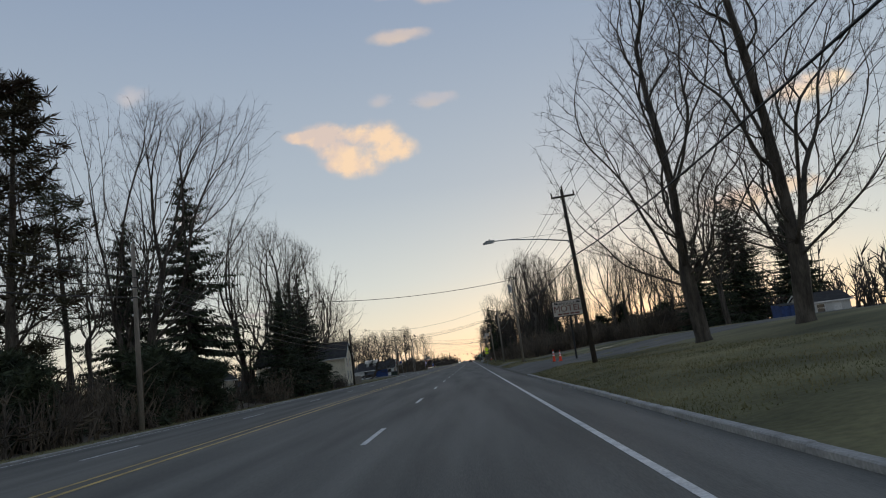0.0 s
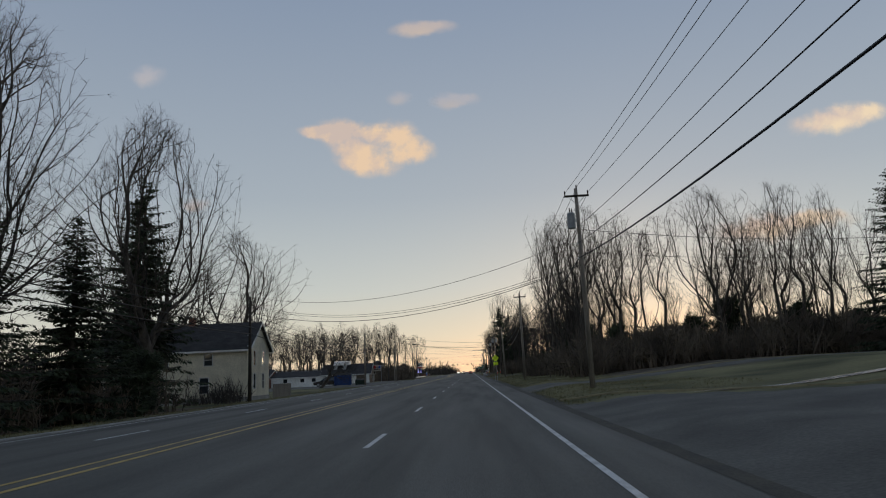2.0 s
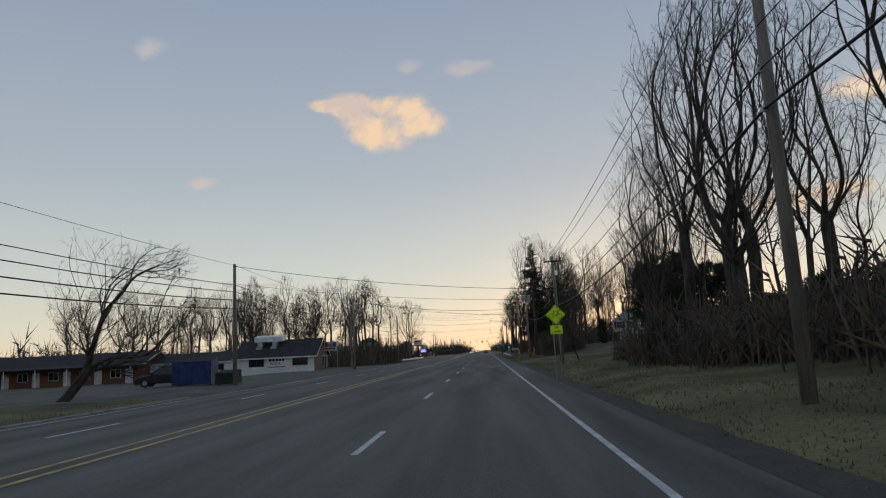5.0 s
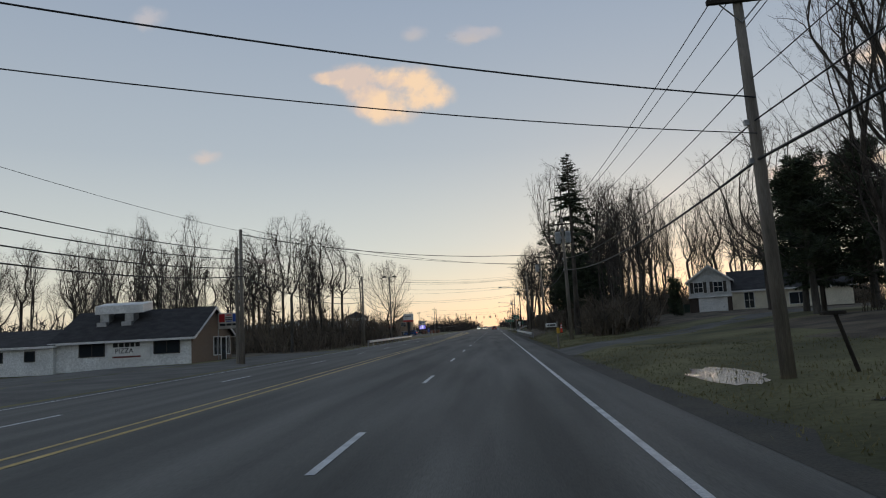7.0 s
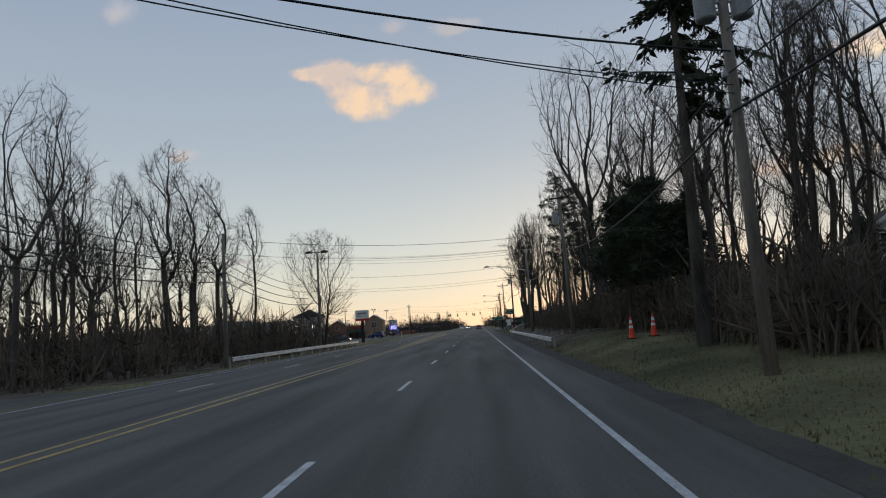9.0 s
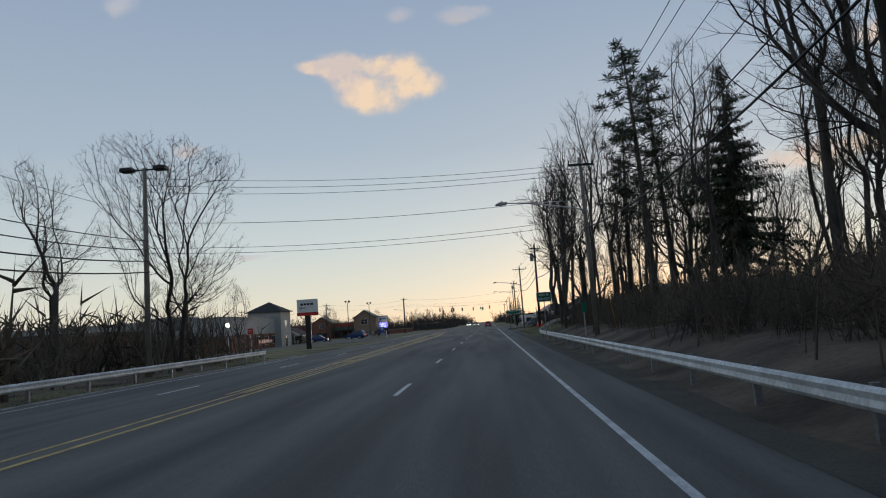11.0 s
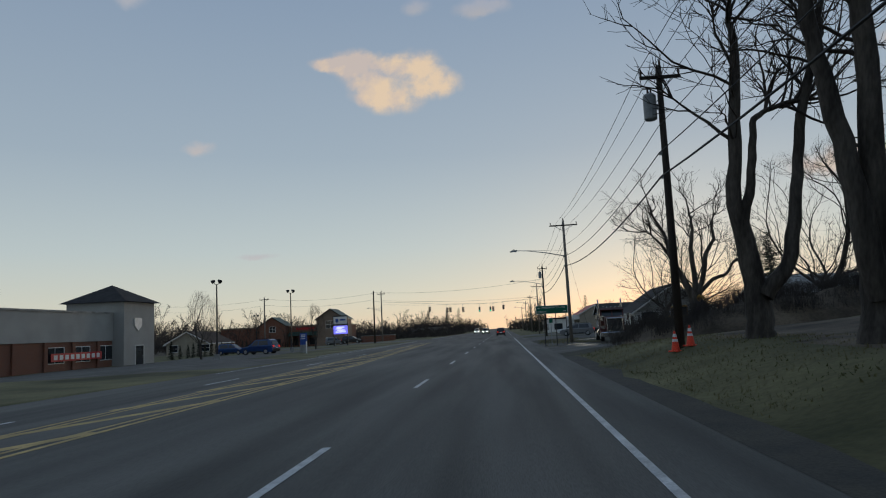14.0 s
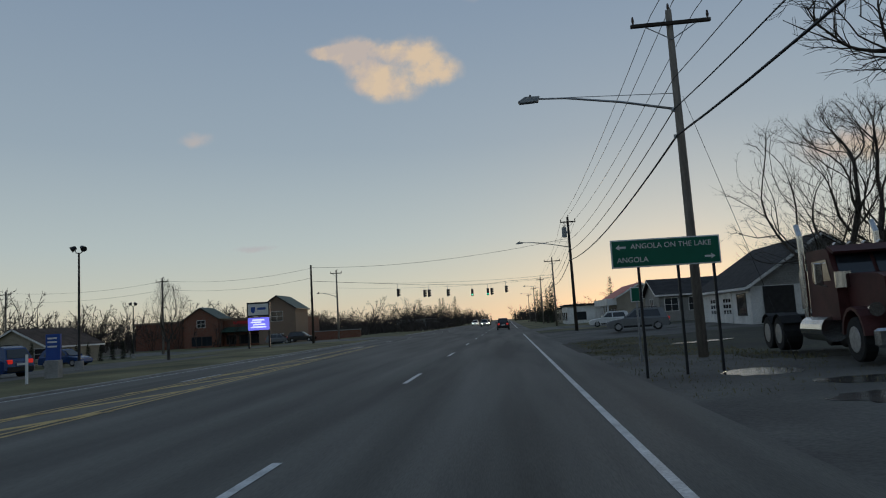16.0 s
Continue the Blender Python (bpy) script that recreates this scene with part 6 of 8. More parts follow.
for zz, u0, u1 in ((3.18, -0.7, 0.7), (2.92, -0.9, 0.3), (2.66, -0.6, 0.8), (2.36, -0.9, 0.9)):
    b.box(u0, u1, -0.19, -0.178, zz - 0.07, zz + 0.07)
part("message_bar", b, M["led_text"], th)
for u in (-1.2, 1.2):
    b = Build()
    b.box(u - 0.1, u + 0.1, -0.1, 0.1, ground_z(-29.6, 432) - 0.3, 3.7)
    part("post", b, M["dark_metal"], th)

# small blue sign on a concrete foot by the car park
th = thing("directory_sign", "blue panel sign on a pale concrete block", "sign", -22.6, 384.8, ground_z(-22.6, 384.8), 0)
b = Build()
b.box(-0.35, 0.35, -0.2, 0.2, -0.1, 0.85, 0.03)
part("foot", b, M["concrete"], th)
b = Build()
b.box(-0.38, 0.38, -0.05, 0.05, 0.85, 2.1, 0.01)
part("panel", b, M["sign_blue"], th)
b = Build()
for zz in (1.9, 1.72, 1.5):
    b.box(-0.28, 0.2, -0.058, -0.048, zz - 0.04, zz + 0.04)
part("lettering_bar", b, M["sign_white"], th)
b = Build()
b.tube([(0, 0, -0.2), (0, 0, 1.25)], 0.06, 10)
th = thing("marker_post", "white plastic marker post at the car park edge", "post", -21.2, 381, ground_z(-21.2, 381))
part("post", b, M["reflect"], th)


# ---- guardrails ----
def guardrail(points, label):
    th = thing("guardrail", label, "guardrail")
    prof = [(0.0, 0.72), (0.045, 0.70), (0.075, 0.66), (0.06, 0.61), (0.05, 0.575), (0.06, 0.54), (0.075, 0.49), (0.045, 0.44), (0.0, 0.42)]
    b = Build()
    n = len(prof)
    ring = []
    for i, (x, y) in enumerate(points):
        a, c = points[max(0, i - 1)], points[min(len(points) - 1, i + 1)]
        d = Vector((c[0] - a[0], c[1] - a[1])).normalized()
        side = -1 if x > 0 else 1
        nx, ny = (-d.y, d.x) if (-d.y) * side > 0 or abs(d.x) > abs(d.y) else (d.y, -d.x)
        z = ground_z(x, y)
        ring += [(x + nx * u, y + ny * u, z + w) for u, w in prof] + [(x + nx * (u - 0.012), y + ny * (u - 0.012), z + w) for u, w in prof]
    m = 2 * n
    order = list(range(n)) + list(range(2 * n - 1, n - 1, -1))
    for i in range(len(points) - 1):
        for k in range(m):
            p, q = order[k], order[(k + 1) % m]
            b.f.append((i * m + p, i * m + q, (i + 1) * m + q, (i + 1) * m + p))
    b.v = ring
    part("beam", b, M["rail_steel"], th, "pale weathered corrugated beam")
    first = None
    for i in range(0, len(points), 2):
        x, y = points[i]
        off = 0.14 if x > 0 else -0.14
        if first is None:
            b = Build()
            b.box(-0.06, 0.06, -0.05, 0.05, -0.5, 0.74)
            first = ob = part("post", b, M["steel"], th)
        else:
            ob = new("post", first.data)
            ob.parent = th
        ob.location = (x + off, y, ground_z(x, y))


curve_r = [(3.45, 246 + 1.9 * k) for k in range(31)]
curve_r += [(3.45 + 4.6 * s ** 2.2, 304 + 22 * s - 1.5 * s ** 6) for s in (0.08, 0.16, 0.24, 0.32, 0.40, 0.48, 0.56, 0.64, 0.72, 0.80, 0.88, 0.95, 1.0)]
curve_r += [(8.6, 325.2), (9.3, 325.7)]
guardrail(curve_r, "long steel guardrail curving away from the road at its end")
guardrail([(-17.0 - 0.02 * k, 246 + 1.9 * k) for k in range(27)], "steel guardrail along the far verge")


# ---- roadside boxes and lamps ----
th = thing("mailbox", "white rectangular box on a timber post with a yellow newspaper box", "mailbox", 2.7, 206.2, road_z(2.6) + 0.12, 0)
b = Build()
b.box(-0.36, 0.36, -0.09, 0.12, 1.42, 1.68, 0.02)
part("panel", b, M["sign_white"], th)
b = Build()
b.box(-0.10, 0.28, -0.105, -0.085, 1.50, 1.60)
b.prism([(-0.28, 1.55), (-0.14, 1.48), (-0.14, 1.62)], -0.105, -0.085, "y")
part("lettering_bar", b, M["ink"], th)
b = Build()
b.box(0.36, 0.48, -0.06, 0.06, -0.5, 1.78, 0.01)
part("post", b, M["pole_wood"], th)
b = Build()
b.box(0.34, 0.54, -0.22, -0.065, 0.98, 1.36, 0.03)
part("paper_tube", b, M["tube_yellow"], th, "yellow newspaper box")


def globe_lamp(x, y):
    z = ground_z(x, y)
    th = thing("post_lamp", "lit white globe lamp on a pale slim post", "street lamp", x, y, z, 0, "globe lamps on the lawn")
    b = Build()
    b.tube([(0, 0, -0.2), (0, 0, 0.15), (0, 0, 3.0)], [0.09, 0.05, 0.045], 10)
    part("post", b, M["sign_white"], th)
    b = Build()
    b.dome((0, 0, 3.28), 0.26, 14, 9)
    part("globe", b, M["globe"], th, "glowing white globe", smooth=True)
    b = Build()
    b.tube([(0, 0, 2.98), (0, 0, 3.08)], [0.06, 0.12], 10)
    part("collar", b, M["dark_metal"], th)


globe_lamp(-29.2, 318.8)
globe_lamp(-29.4, 308.2)


def car_park_lamp(x, y, h):
    th = thing("car_park_lamp", "dark car park lamp post with twin floodlights", "street lamp", x, y, ground_z(x, y), 0, "car park lamps")
    b = Build()
    b.tube([(0, 0, 0), (0, 0, h - 0.3)], [0.09, 0.055], 10)
    part("post", b, M["dark_metal"], th)
    b = Build()
    b.tube([(0, 0, -0.2), (0, 0, 0.55)], 0.25, 12)
    part("footing", b, M["concrete"], th)
    for s in (-1, 1):
        b = Build()
        b.tube([(0, 0, h - 0.35), (s * 0.18, 0, h - 0.3), (s * 0.25, 0, h - 0.1)], 0.03, 6)
        arm = part("bracket", b, M["dark_metal"], th)
        b = Build()
        b.tube([(s * 0.18, 0.0, h + 0.04), (s * 0.42, -0.15, h - 0.12)], [0.11, 0.19], 10)
        part("lamp_head", b, M["dark_metal"], arm)


for x, y, h in ((-26.7, 371.4, 7.2), (-26.4, 392.7, 7.4), (-45, 432, 6.5)):
    car_park_lamp(x, y, h)


# guy wire with its yellow guard, and a leaning dark post by the lawn
th = thing("guy_wire", "steel guy wire with a yellow plastic guard", "guy wire", 5.3, 286.2, ground_z(5.3, 286.2))
b = Build()
b.tube([(0.1, 0, 6.5), (1.25, 0, 0.0)], 0.009, 5)
part("wire", b, M["steel"], th)
b = Build()
b.tube([(0.86, 0, 2.2), (1.25, 0, -0.1)], 0.03, 8)
part("guard", b, M["machine_yellow"], th, "yellow guy guard")
th = thing("leaning_post", "dark post leaning over with a flat cap", "post", 6.8, 174.6, ground_z(6.8, 174.6))
b = Build()
b.tube([(0, 0, -0.2), (-0.55, -0.3, 1.25)], [0.05, 0.045], 8)
part("post", b, M["pole_dark"], th)
b = Build()
b.box(-0.85, -0.35, -0.38, -0.22, 1.25, 1.33, 0.01)
part("cap", b, M["pole_dark"], th)


# ---- buildings ----
def slab(b, p, q, r, s, t):
    """A thin plate through four corners, t thick downwards."""
    n = (Vector(q) - Vector(p)).cross(Vector(s) - Vector(p)).normalized() * t
    if n.z > 0:
        n = -n
    top = [Vector(c) for c in (p, q, r, s)]
    v = top + [c + n for c in top]
    b.add([tuple(c) for c in v], [(0, 1, 2, 3), (7, 6, 5, 4), (0, 4, 5, 1), (1, 5, 6, 2), (2, 6, 7, 3), (3, 7, 4, 0)])


def gable_block(th, x0, x1, y0, y1, z0, eave, ridge, axis, wall, roof, over=0.35, trim="white_paint", thick=0.14):
    """Walls to the gables and a two-sided roof; the ridge runs along the axis."""
    b = Build()
    if axis == "x":
        ym = (y0 + y1) / 2
        b.prism([(y0, z0), (y1, z0), (y1, eave), (ym, ridge - 0.06), (y0, eave)], x0, x1, "x")
    else:
        xm = (x0 + x1) / 2
        b.prism([(x0, z0), (x1, z0), (x1, eave), (xm, ridge - 0.06), (x0, eave)], y0, y1, "y")
    part("wall", b, M[wall], th)
    for s in (-1, 1):
        b, f = Build(), Build()
        if axis == "x":
            ye, g = (y0 - over if s < 0 else y1 + over), (ridge - eave) / ((y1 - y0) / 2)
            ze = eave - over * g
            slab(b, (x0 - over, ye, ze + thick), (x1 + over, ye, ze + thick), (x1 + over, ym, ridge + thick), (x0 - over, ym, ridge + thick), thick - 0.03)
            f.box(x0 - over, x1 + over, ye - 0.02, ye + 0.02, ze - 0.06, ze + thick - 0.02)
            for xx in (x0 - over, x1 + over):
                slab(f, (xx - 0.02, ye, ze + thick - 0.02), (xx + 0.02, ye, ze + thick - 0.02), (xx + 0.02, ym, ridge + thick - 0.02), (xx - 0.02, ym, ridge + thick - 0.02), 0.2)
        else:
            xe, g = (x0 - over if s < 0 else x1 + over), (ridge - eave) / ((x1 - x0) / 2)
            ze = eave - over * g
            slab(b, (xe, y0 - over, ze + thick), (xe, y1 + over, ze + thick), (xm, y1 + over, ridge + thick), (xm, y0 - over, ridge + thick), thick - 0.03)
            f.box(xe - 0.02, xe + 0.02, y0 - over, y1 + over, ze - 0.06, ze + thick - 0.02)
            for yy in (y0 - over, y1 + over):
                slab(f, (xe, yy - 0.02, ze + thick - 0.02), (xe, yy + 0.02, ze + thick - 0.02), (xm, yy + 0.02, ridge + thick - 0.02), (xm, yy - 0.02, ridge + thick - 0.02), 0.2)
        r = part("roof", b, M[roof], th)
        part("fascia", f, M[trim], r)


def window(th, face, at, u, z, w, h, frame="white_paint", mid=True, cross=False, shutters=None):
    """A framed window on a wall. face: 'y-' or 'x+' or 'x-'; at: the wall's place; u along it, z the sill."""
    def put(b, u0, u1, d0, d1, za, zb):
        if face == "y-":
            b.box(u0, u1, at - d1, at - d0, za, zb)
        elif face == "x+":
            b.box(at + d0, at + d1, u0, u1, za, zb)
        else:
            b.box(at - d1, at - d0, u0, u1, za, zb)
    b = Build()
    t = 0.07
    for u0, u1, za, zb in ((u - w / 2 - t, u - w / 2, z - t, z + h + t), (u + w / 2, u + w / 2 + t, z - t, z + h + t), (u - w / 2, u + w / 2, z + h, z + h + t), (u - w / 2, u + w / 2, z - t, z)):
        put(b, u0, u1, -0.02, 0.06, za, zb)
    if mid:
        put(b, u - w / 2, u + w / 2, 0.0, 0.045, z + h / 2 - 0.025, z + h / 2 + 0.025)
    if cross:
        put(b, u - 0.025, u + 0.025, 0.0, 0.045, z, z + h)
    win = part("window", b, M[frame], th)
    b = Build()
    put(b, u - w / 2, u + w / 2, 0.003, 0.02, z, z + h)
    part("pane", b, M["glass"], win)
    if shutters:
        for s in (-1, 1):
            b = Build()
            c = u + s * (w / 2 + t + 0.2)
            put(b, c - 0.18, c + 0.18, 0.003, 0.04, z - t, z + h + t)
            part("shutter", b, M[shutters], win)


def door(th, face, at, u, z, w, h, mat, lights=0):
    def put(b, u0, u1, d0, d1, za, zb):
        if face == "y-":
            b.box(u0, u1, at - d1, at - d0, za, zb)
        elif face == "x+":
            b.box(at + d0, at + d1, u0, u1, za, zb)
        else:
            b.box(at - d1, at - d0, u0, u1, za, zb)
    b = Build()
    put(b, u - w / 2, u + w / 2, -0.01, 0.035, z, z + h)
    d = part("door", b, M[mat], th)
    b = Build()
    for s in (-1, 1):
        put(b, u + s * (w / 2 + 0.05) - 0.05, u + s * (w / 2 + 0.05) + 0.05, -0.01, 0.06, z, z + h + 0.1)
    put(b, u - w / 2, u + w / 2, -0.01, 0.06, z + h, z + h + 0.1)
    part("frame", b, M["white_paint"], d)
    for r in range(lights):
        b = Build()
        zz = z + h * (0.35 + 0.58 * r / max(1, lights))
        for k in range(3):
            c = u - w * 0.3 + k * w * 0.3
            put(b, c - w * 0.11, c + w * 0.11, 0.03, 0.045, zz, zz + h * 0.12)
        part("pane", b, M["glass"], d)
    if not lights:
        b = Build()
        put(b, u + w * 0.36, u + w * 0.42, 0.035, 0.09, z + h * 0.45, z + h * 0.50)
        part("handle", b, M["steel"], d)


# two-storey clapboard farmhouse
th = thing("farmhouse", "cream clapboard two-storey farmhouse with a dark shingle roof", "house")
gz = -0.42
gable_block(th, -38.5, -22.9, 111.2, 118.4, gz - 0.3, 4.85, 7.5, "x", "white_siding", "shingle", 0.4)
for z in (0.75, 3.05):
    for u in (113.3, 116.2):
        window(th, "x+", -22.9, u, z + 0.1, 0.62, 1.45)
for u in (-26.8, -31.2, -35.6):
    window(th, "y-", 111.2, u, 3.25, 0.8, 1.1)
    window(th, "y-", 111.2, u - 0.4, 0.6, 0.85, 1.45)
b = Build()
b.box(-38.55, -22.85, 111.13, 118.47, gz - 0.3, 0.1)
part("foundation", b, M["concrete"], th)
b = Build()
b.box(-30.2, -29.6, 114.5, 115.1, 7.0, 8.3, 0.02)
part("chimney", b, M["brick"], th)
th = thing("picket_fence", "short run of weathered board fence by the farmhouse", "fence")
for k in range(26):
    b = Build()
    y = 120 + k * 0.3
    b.prism([(-22.95, -0.5), (-22.80, -0.5), (-22.80, 0.95), (-22.875, 1.05), (-22.95, 0.95)], y, y + 0.02, "y") if False else b.box(-22.9, -22.87, y, y + 0.26, -0.5, 1.15 + 0.03 * math.sin(k * 2.1))
    part("board", b, M["pole_wood"], th)

# small cottage among the roadside trees
cz = ground_z(-35, 84) - 0.1
th = thing("house", "small cream cottage with a railed porch behind the trees", "house", -37.6, 84.0, cz + 0.7, -6)
gable_block(th, -3.4, 1.2, 0, 7.5, -1.0, 3.1, 4.9, "y", "white_siding", "shingle", 0.35)
window(th, "y-", 0, -2.3, 1.0, 0.9, 1.2)
door(th, "y-", 0, 0.3, 0.35, 0.9, 2.0, "trim_dark")
b = Build()
b.box(-0.6, 2.6, -1.9, -0.02, -1.0, 0.35, 0.02)
b.box(2.6, 2.95, -1.6, -0.3, -1.0, 0.12, 0.01)
b.box(2.95, 3.3, -1.6, -0.3, -1.0, -0.15, 0.01)
part("porch_floor", b, M["concrete"], th)
b = Build()
b.prism([(-0.8, 2.75), (2.8, 2.75), (1.0, 3.7)], -2.2, -0.02, "y")
part("porch_roof", b, M["shingle"], th)
b = Build()
b.prism([(-0.9, 2.62), (-0.8, 2.55), (1.0, 3.52), (2.8, 2.55), (2.9, 2.62), (1.0, 3.66)], -2.28, -2.21, "y")
part("verge_board", b, M["white_paint"], th)
b = Build()
b.prism([(-0.62, 2.78), (2.62, 2.78), (1.0, 3.58)], -2.24, -2.205, "y")
part("gable_panel", b, M["white_paint"], th)
for x in (-0.5, 2.5):
    b = Build()
    b.box(x - 0.06, x + 0.06, -1.85, -1.73, 0.35, 2.75)
    part("porch_post", b, M["white_paint"], th)
b = Build()
b.box(-0.44, 2.44, -1.82, -1.76, 1.18, 1.25)
for k in range(12):
    b.box(-0.3 + 0.22 * k, -0.27 + 0.22 * k, -1.80, -1.77, 0.35, 1.18)
part("railing", b, M["white_paint"], th)

# shop with vented roof
th = thing("pizza_shop", "whitewashed single-storey pizza shop with a dark gable roof", "shop")
gable_block(th, -37.5, -25.9, 214.3, 222.6, -0.3, 2.28, 4.62, "x", "block_white", "shingle", 0.45)
b = Build()
b.prism([(214.2, -0.3), (222.7, -0.3), (222.7, 2.23), (218.45, 4.49), (214.2, 2.23)], -25.88, -25.82, "x")
part("gable_brick", b, M["brick_tan"], th, "tan brick gable end")
window(th, "y-", 214.3, -28.0, 0.95, 2.1, 1.05, "trim_dark", False, True)
window(th, "y-", 214.3, -34.4, 0.95, 2.1, 1.05, "trim_dark", False, True)
window(th, "x+", -25.82, 219.3, 0.5, 1.5, 1.55, "white_paint", False, True)
door(th, "x+", -25.82, 220.75, -0.1, 1.0, 2.1, "glass")
window(th, "x+", -25.82, 221.85, 0.5, 0.7, 1.55, "white_paint", False, True)
b = Build()
b.box(-33.0, -29.4, 214.24, 214.29, 0.55, 2.05)
part("signboard", b, M["sign_white"], th)
lettering("PIZZA", 0.58, M["ink"], th, Matrix.Translation((-31.6, 214.23, 1.25)))
b = Build()
for u, wd in ((-32.35, 0.42), (-31.85, 0.42), (-31.35, 0.42), (-30.9, 0.34), (-30.45, 0.36)):
    b.box(u - wd / 2, u + wd / 2, 214.225, 214.24, 1.58, 1.92)
part("lettering_bar", b, M["ink"], th)
b = Build()
b.box(-32.6, -30.2, 214.225, 214.24, 0.70, 0.84)
part("lettering_bar", b, M["ink_red"], th)
# roof vents
b = Build()
b.add([(x, y, z) for y, z in ((216.2, 4.45), (217.9, 4.75), (217.9, 5.45), (216.2, 5.15)) for x in (-35.3, -31.0)], [(0, 1, 3, 2), (2, 3, 5, 4), (4, 5, 7, 6), (6, 7, 1, 0), (0, 2, 4, 6), (1, 7, 5, 3)])
hood = part("vent_hood", b, M["white_paint"], th, "pale metal kitchen vent hood")
for u in (-34.6, -32.4):
    b = Build()
    b.box(u - 0.45, u + 0.45, 216.0, 216.9, 2.9, 3.75, 0.04)
    b.box(u - 0.3, u + 0.5, 216.3, 217.2, 3.75, 4.62, 0.04)
    part("duct", b, M["steel"], hood)
# projecting sign on the gable side
th = thing("projecting_sign", "white box sign with red and blue panels beside the shop door", "sign", -24.55, 219.0, 0, 0)
b = Build()
b.box(-0.95, 0.95, -0.12, 0.12, 2.72, 4.12, 0.03)
part("cabinet", b, M["sign_aged"], th)
for u0, u1, ink in ((-0.86, -0.36, "sign_red"), (0.36, 0.86, "sign_blue")):
    b = Build()
    b.box(u0, u1, -0.135, -0.11, 3.32, 4.02)
    part("panel", b, M[ink], th, "red panel" if u0 < 0 else "blue panel")
for zz, wd, ink in ((3.92, 0.5, "sign_red"), (3.70, 0.62, "trim_dark"), (3.52, 0.62, "trim_dark"), (3.38, 0.5, "sign_blue")):
    b = Build()
    b.box(-wd / 2, wd / 2, -0.133, -0.11, zz - 0.045, zz + 0.045)
    part("stripe", b, M[ink], th)
b = Build()
for u, wd in ((-0.55, 0.52), (0.02, 0.46), (0.55, 0.42)):
    b.box(u - wd / 2, u + wd / 2, -0.135, -0.11, 2.98, 3.18)
part("lettering_bar", b, M["ink"], th)
for s in (-1.0, 1.0):
    b = Build()
    b.tube([(s, 0, -0.1), (s, 0, 4.15)], 0.05, 8)
    part("post", b, M["steel"], th)
# lean white annex and motel row
th = thing("shop_annex", "low whitewashed annex with a shallow dark roof", "shop")
gable_block(th, -50, -37.5, 213.9, 224, -0.4, 1.95, 3.3, "x", "block_white", "shingle", 0.35)
for u in (-39.5, -42.3, -46.5):
    window(th, "y-", 213.9, u, 0.8, 0.8, 0.75, "trim_dark", False)
door(th, "y-", 213.9, -44.3, -0.1, 0.9, 1.95, "white_paint")
th = thing("motel_row", "long low brick motel row with a covered walk", "motel")
gable_block(th, -88, -50.2, 212, 222, -0.6, 2.2, 3.9, "x", "brick", "shingle", 0.3)
b = Build()
slab(b, (-88, 209.6, 2.05), (-50.2, 209.6, 2.05), (-50.2, 212.2, 2.35), (-88, 212.2, 2.35), 0.12)
part("porch_roof", b, M["shingle"], th)
for k in range(9):
    b = Build()
    u = -87.6 + k * 4.6
    b.box(u - 0.06, u + 0.06, 209.7, 209.82, -0.6, 2.0)
    part("porch_post", b, M["white_paint"], th)
    if k < 8:
        window(th, "y-", 212, u + 1.3, 0.4, 1.4, 1.1, "white_paint", False, True)
        door(th, "y-", 212, u + 3.3, -0.55, 0.9, 2.0, "white_paint")


def skip_bin(x, y, w, d, h, mat, label, rz=0.0):
    th = thing("dumpster", label, "dumpster", x, y, ground_z(x, y), rz)
    b = Build()
    b.prism([(-d / 2, 0.12), (d / 2, 0.12), (d / 2, h), (-d / 2, h * 0.82)], -w / 2, w / 2, "x")
    part("body", b, M[mat], th)
    for k in range(3):
        b = Build()
        u = -w / 2 + w * (k + 0.5) / 3
        b.box(u - 0.05, u + 0.05, -d / 2 - 0.05, -d / 2, 0.15, h * 0.8)
        part("rib", b, M[mat], th)
    for k in range(2):
        b = Build()
        u = -w / 4 + k * w / 2
        slab(b, (u - w / 4 + 0.02, -d / 2, h * 0.82 + 0.05), (u + w / 4 - 0.02, -d / 2, h * 0.82 + 0.05), (u + w / 4 - 0.02, d / 2, h + 0.05), (u - w / 4 + 0.02, d / 2, h + 0.05), 0.04)
        part("lid", b, M["rubber"], th)
    for sx in (-1, 1):
        b = Build()
        b.box(sx * w * 0.4 - 0.06, sx * w * 0.4 + 0.06, -0.1, 0.1, 0, 0.14)
        part("foot", b, M["dark_metal"], th)


skip_bin(-24.0, 168.5, 3.0, 2.0, 2.2, "bin_blue", "tall blue steel dumpster in the motel yard", 6)
skip_bin(-20.6, 166.5, 1.6, 1.2, 1.1, "bin_green", "small dark green dumpster beside the pole")
skip_bin(36, 72, 2.4, 1.8, 1.7, "bin_blue", "blue steel dumpster behind the oaks", 10)

# motel building far behind the oaks
th = thing("motel_cabin", "small white motel cabin behind the trees", "house")
gable_block(th, 44, 50, 84, 89, 1.2, 3.4, 4.6, "x", "house_siding", "shingle", 0.3)
window(th, "y-", 84, 46, 2.0, 1.0, 1.0)
door(th, "y-", 84, 48.2, 1.5, 0.9, 1.85, "white_paint")

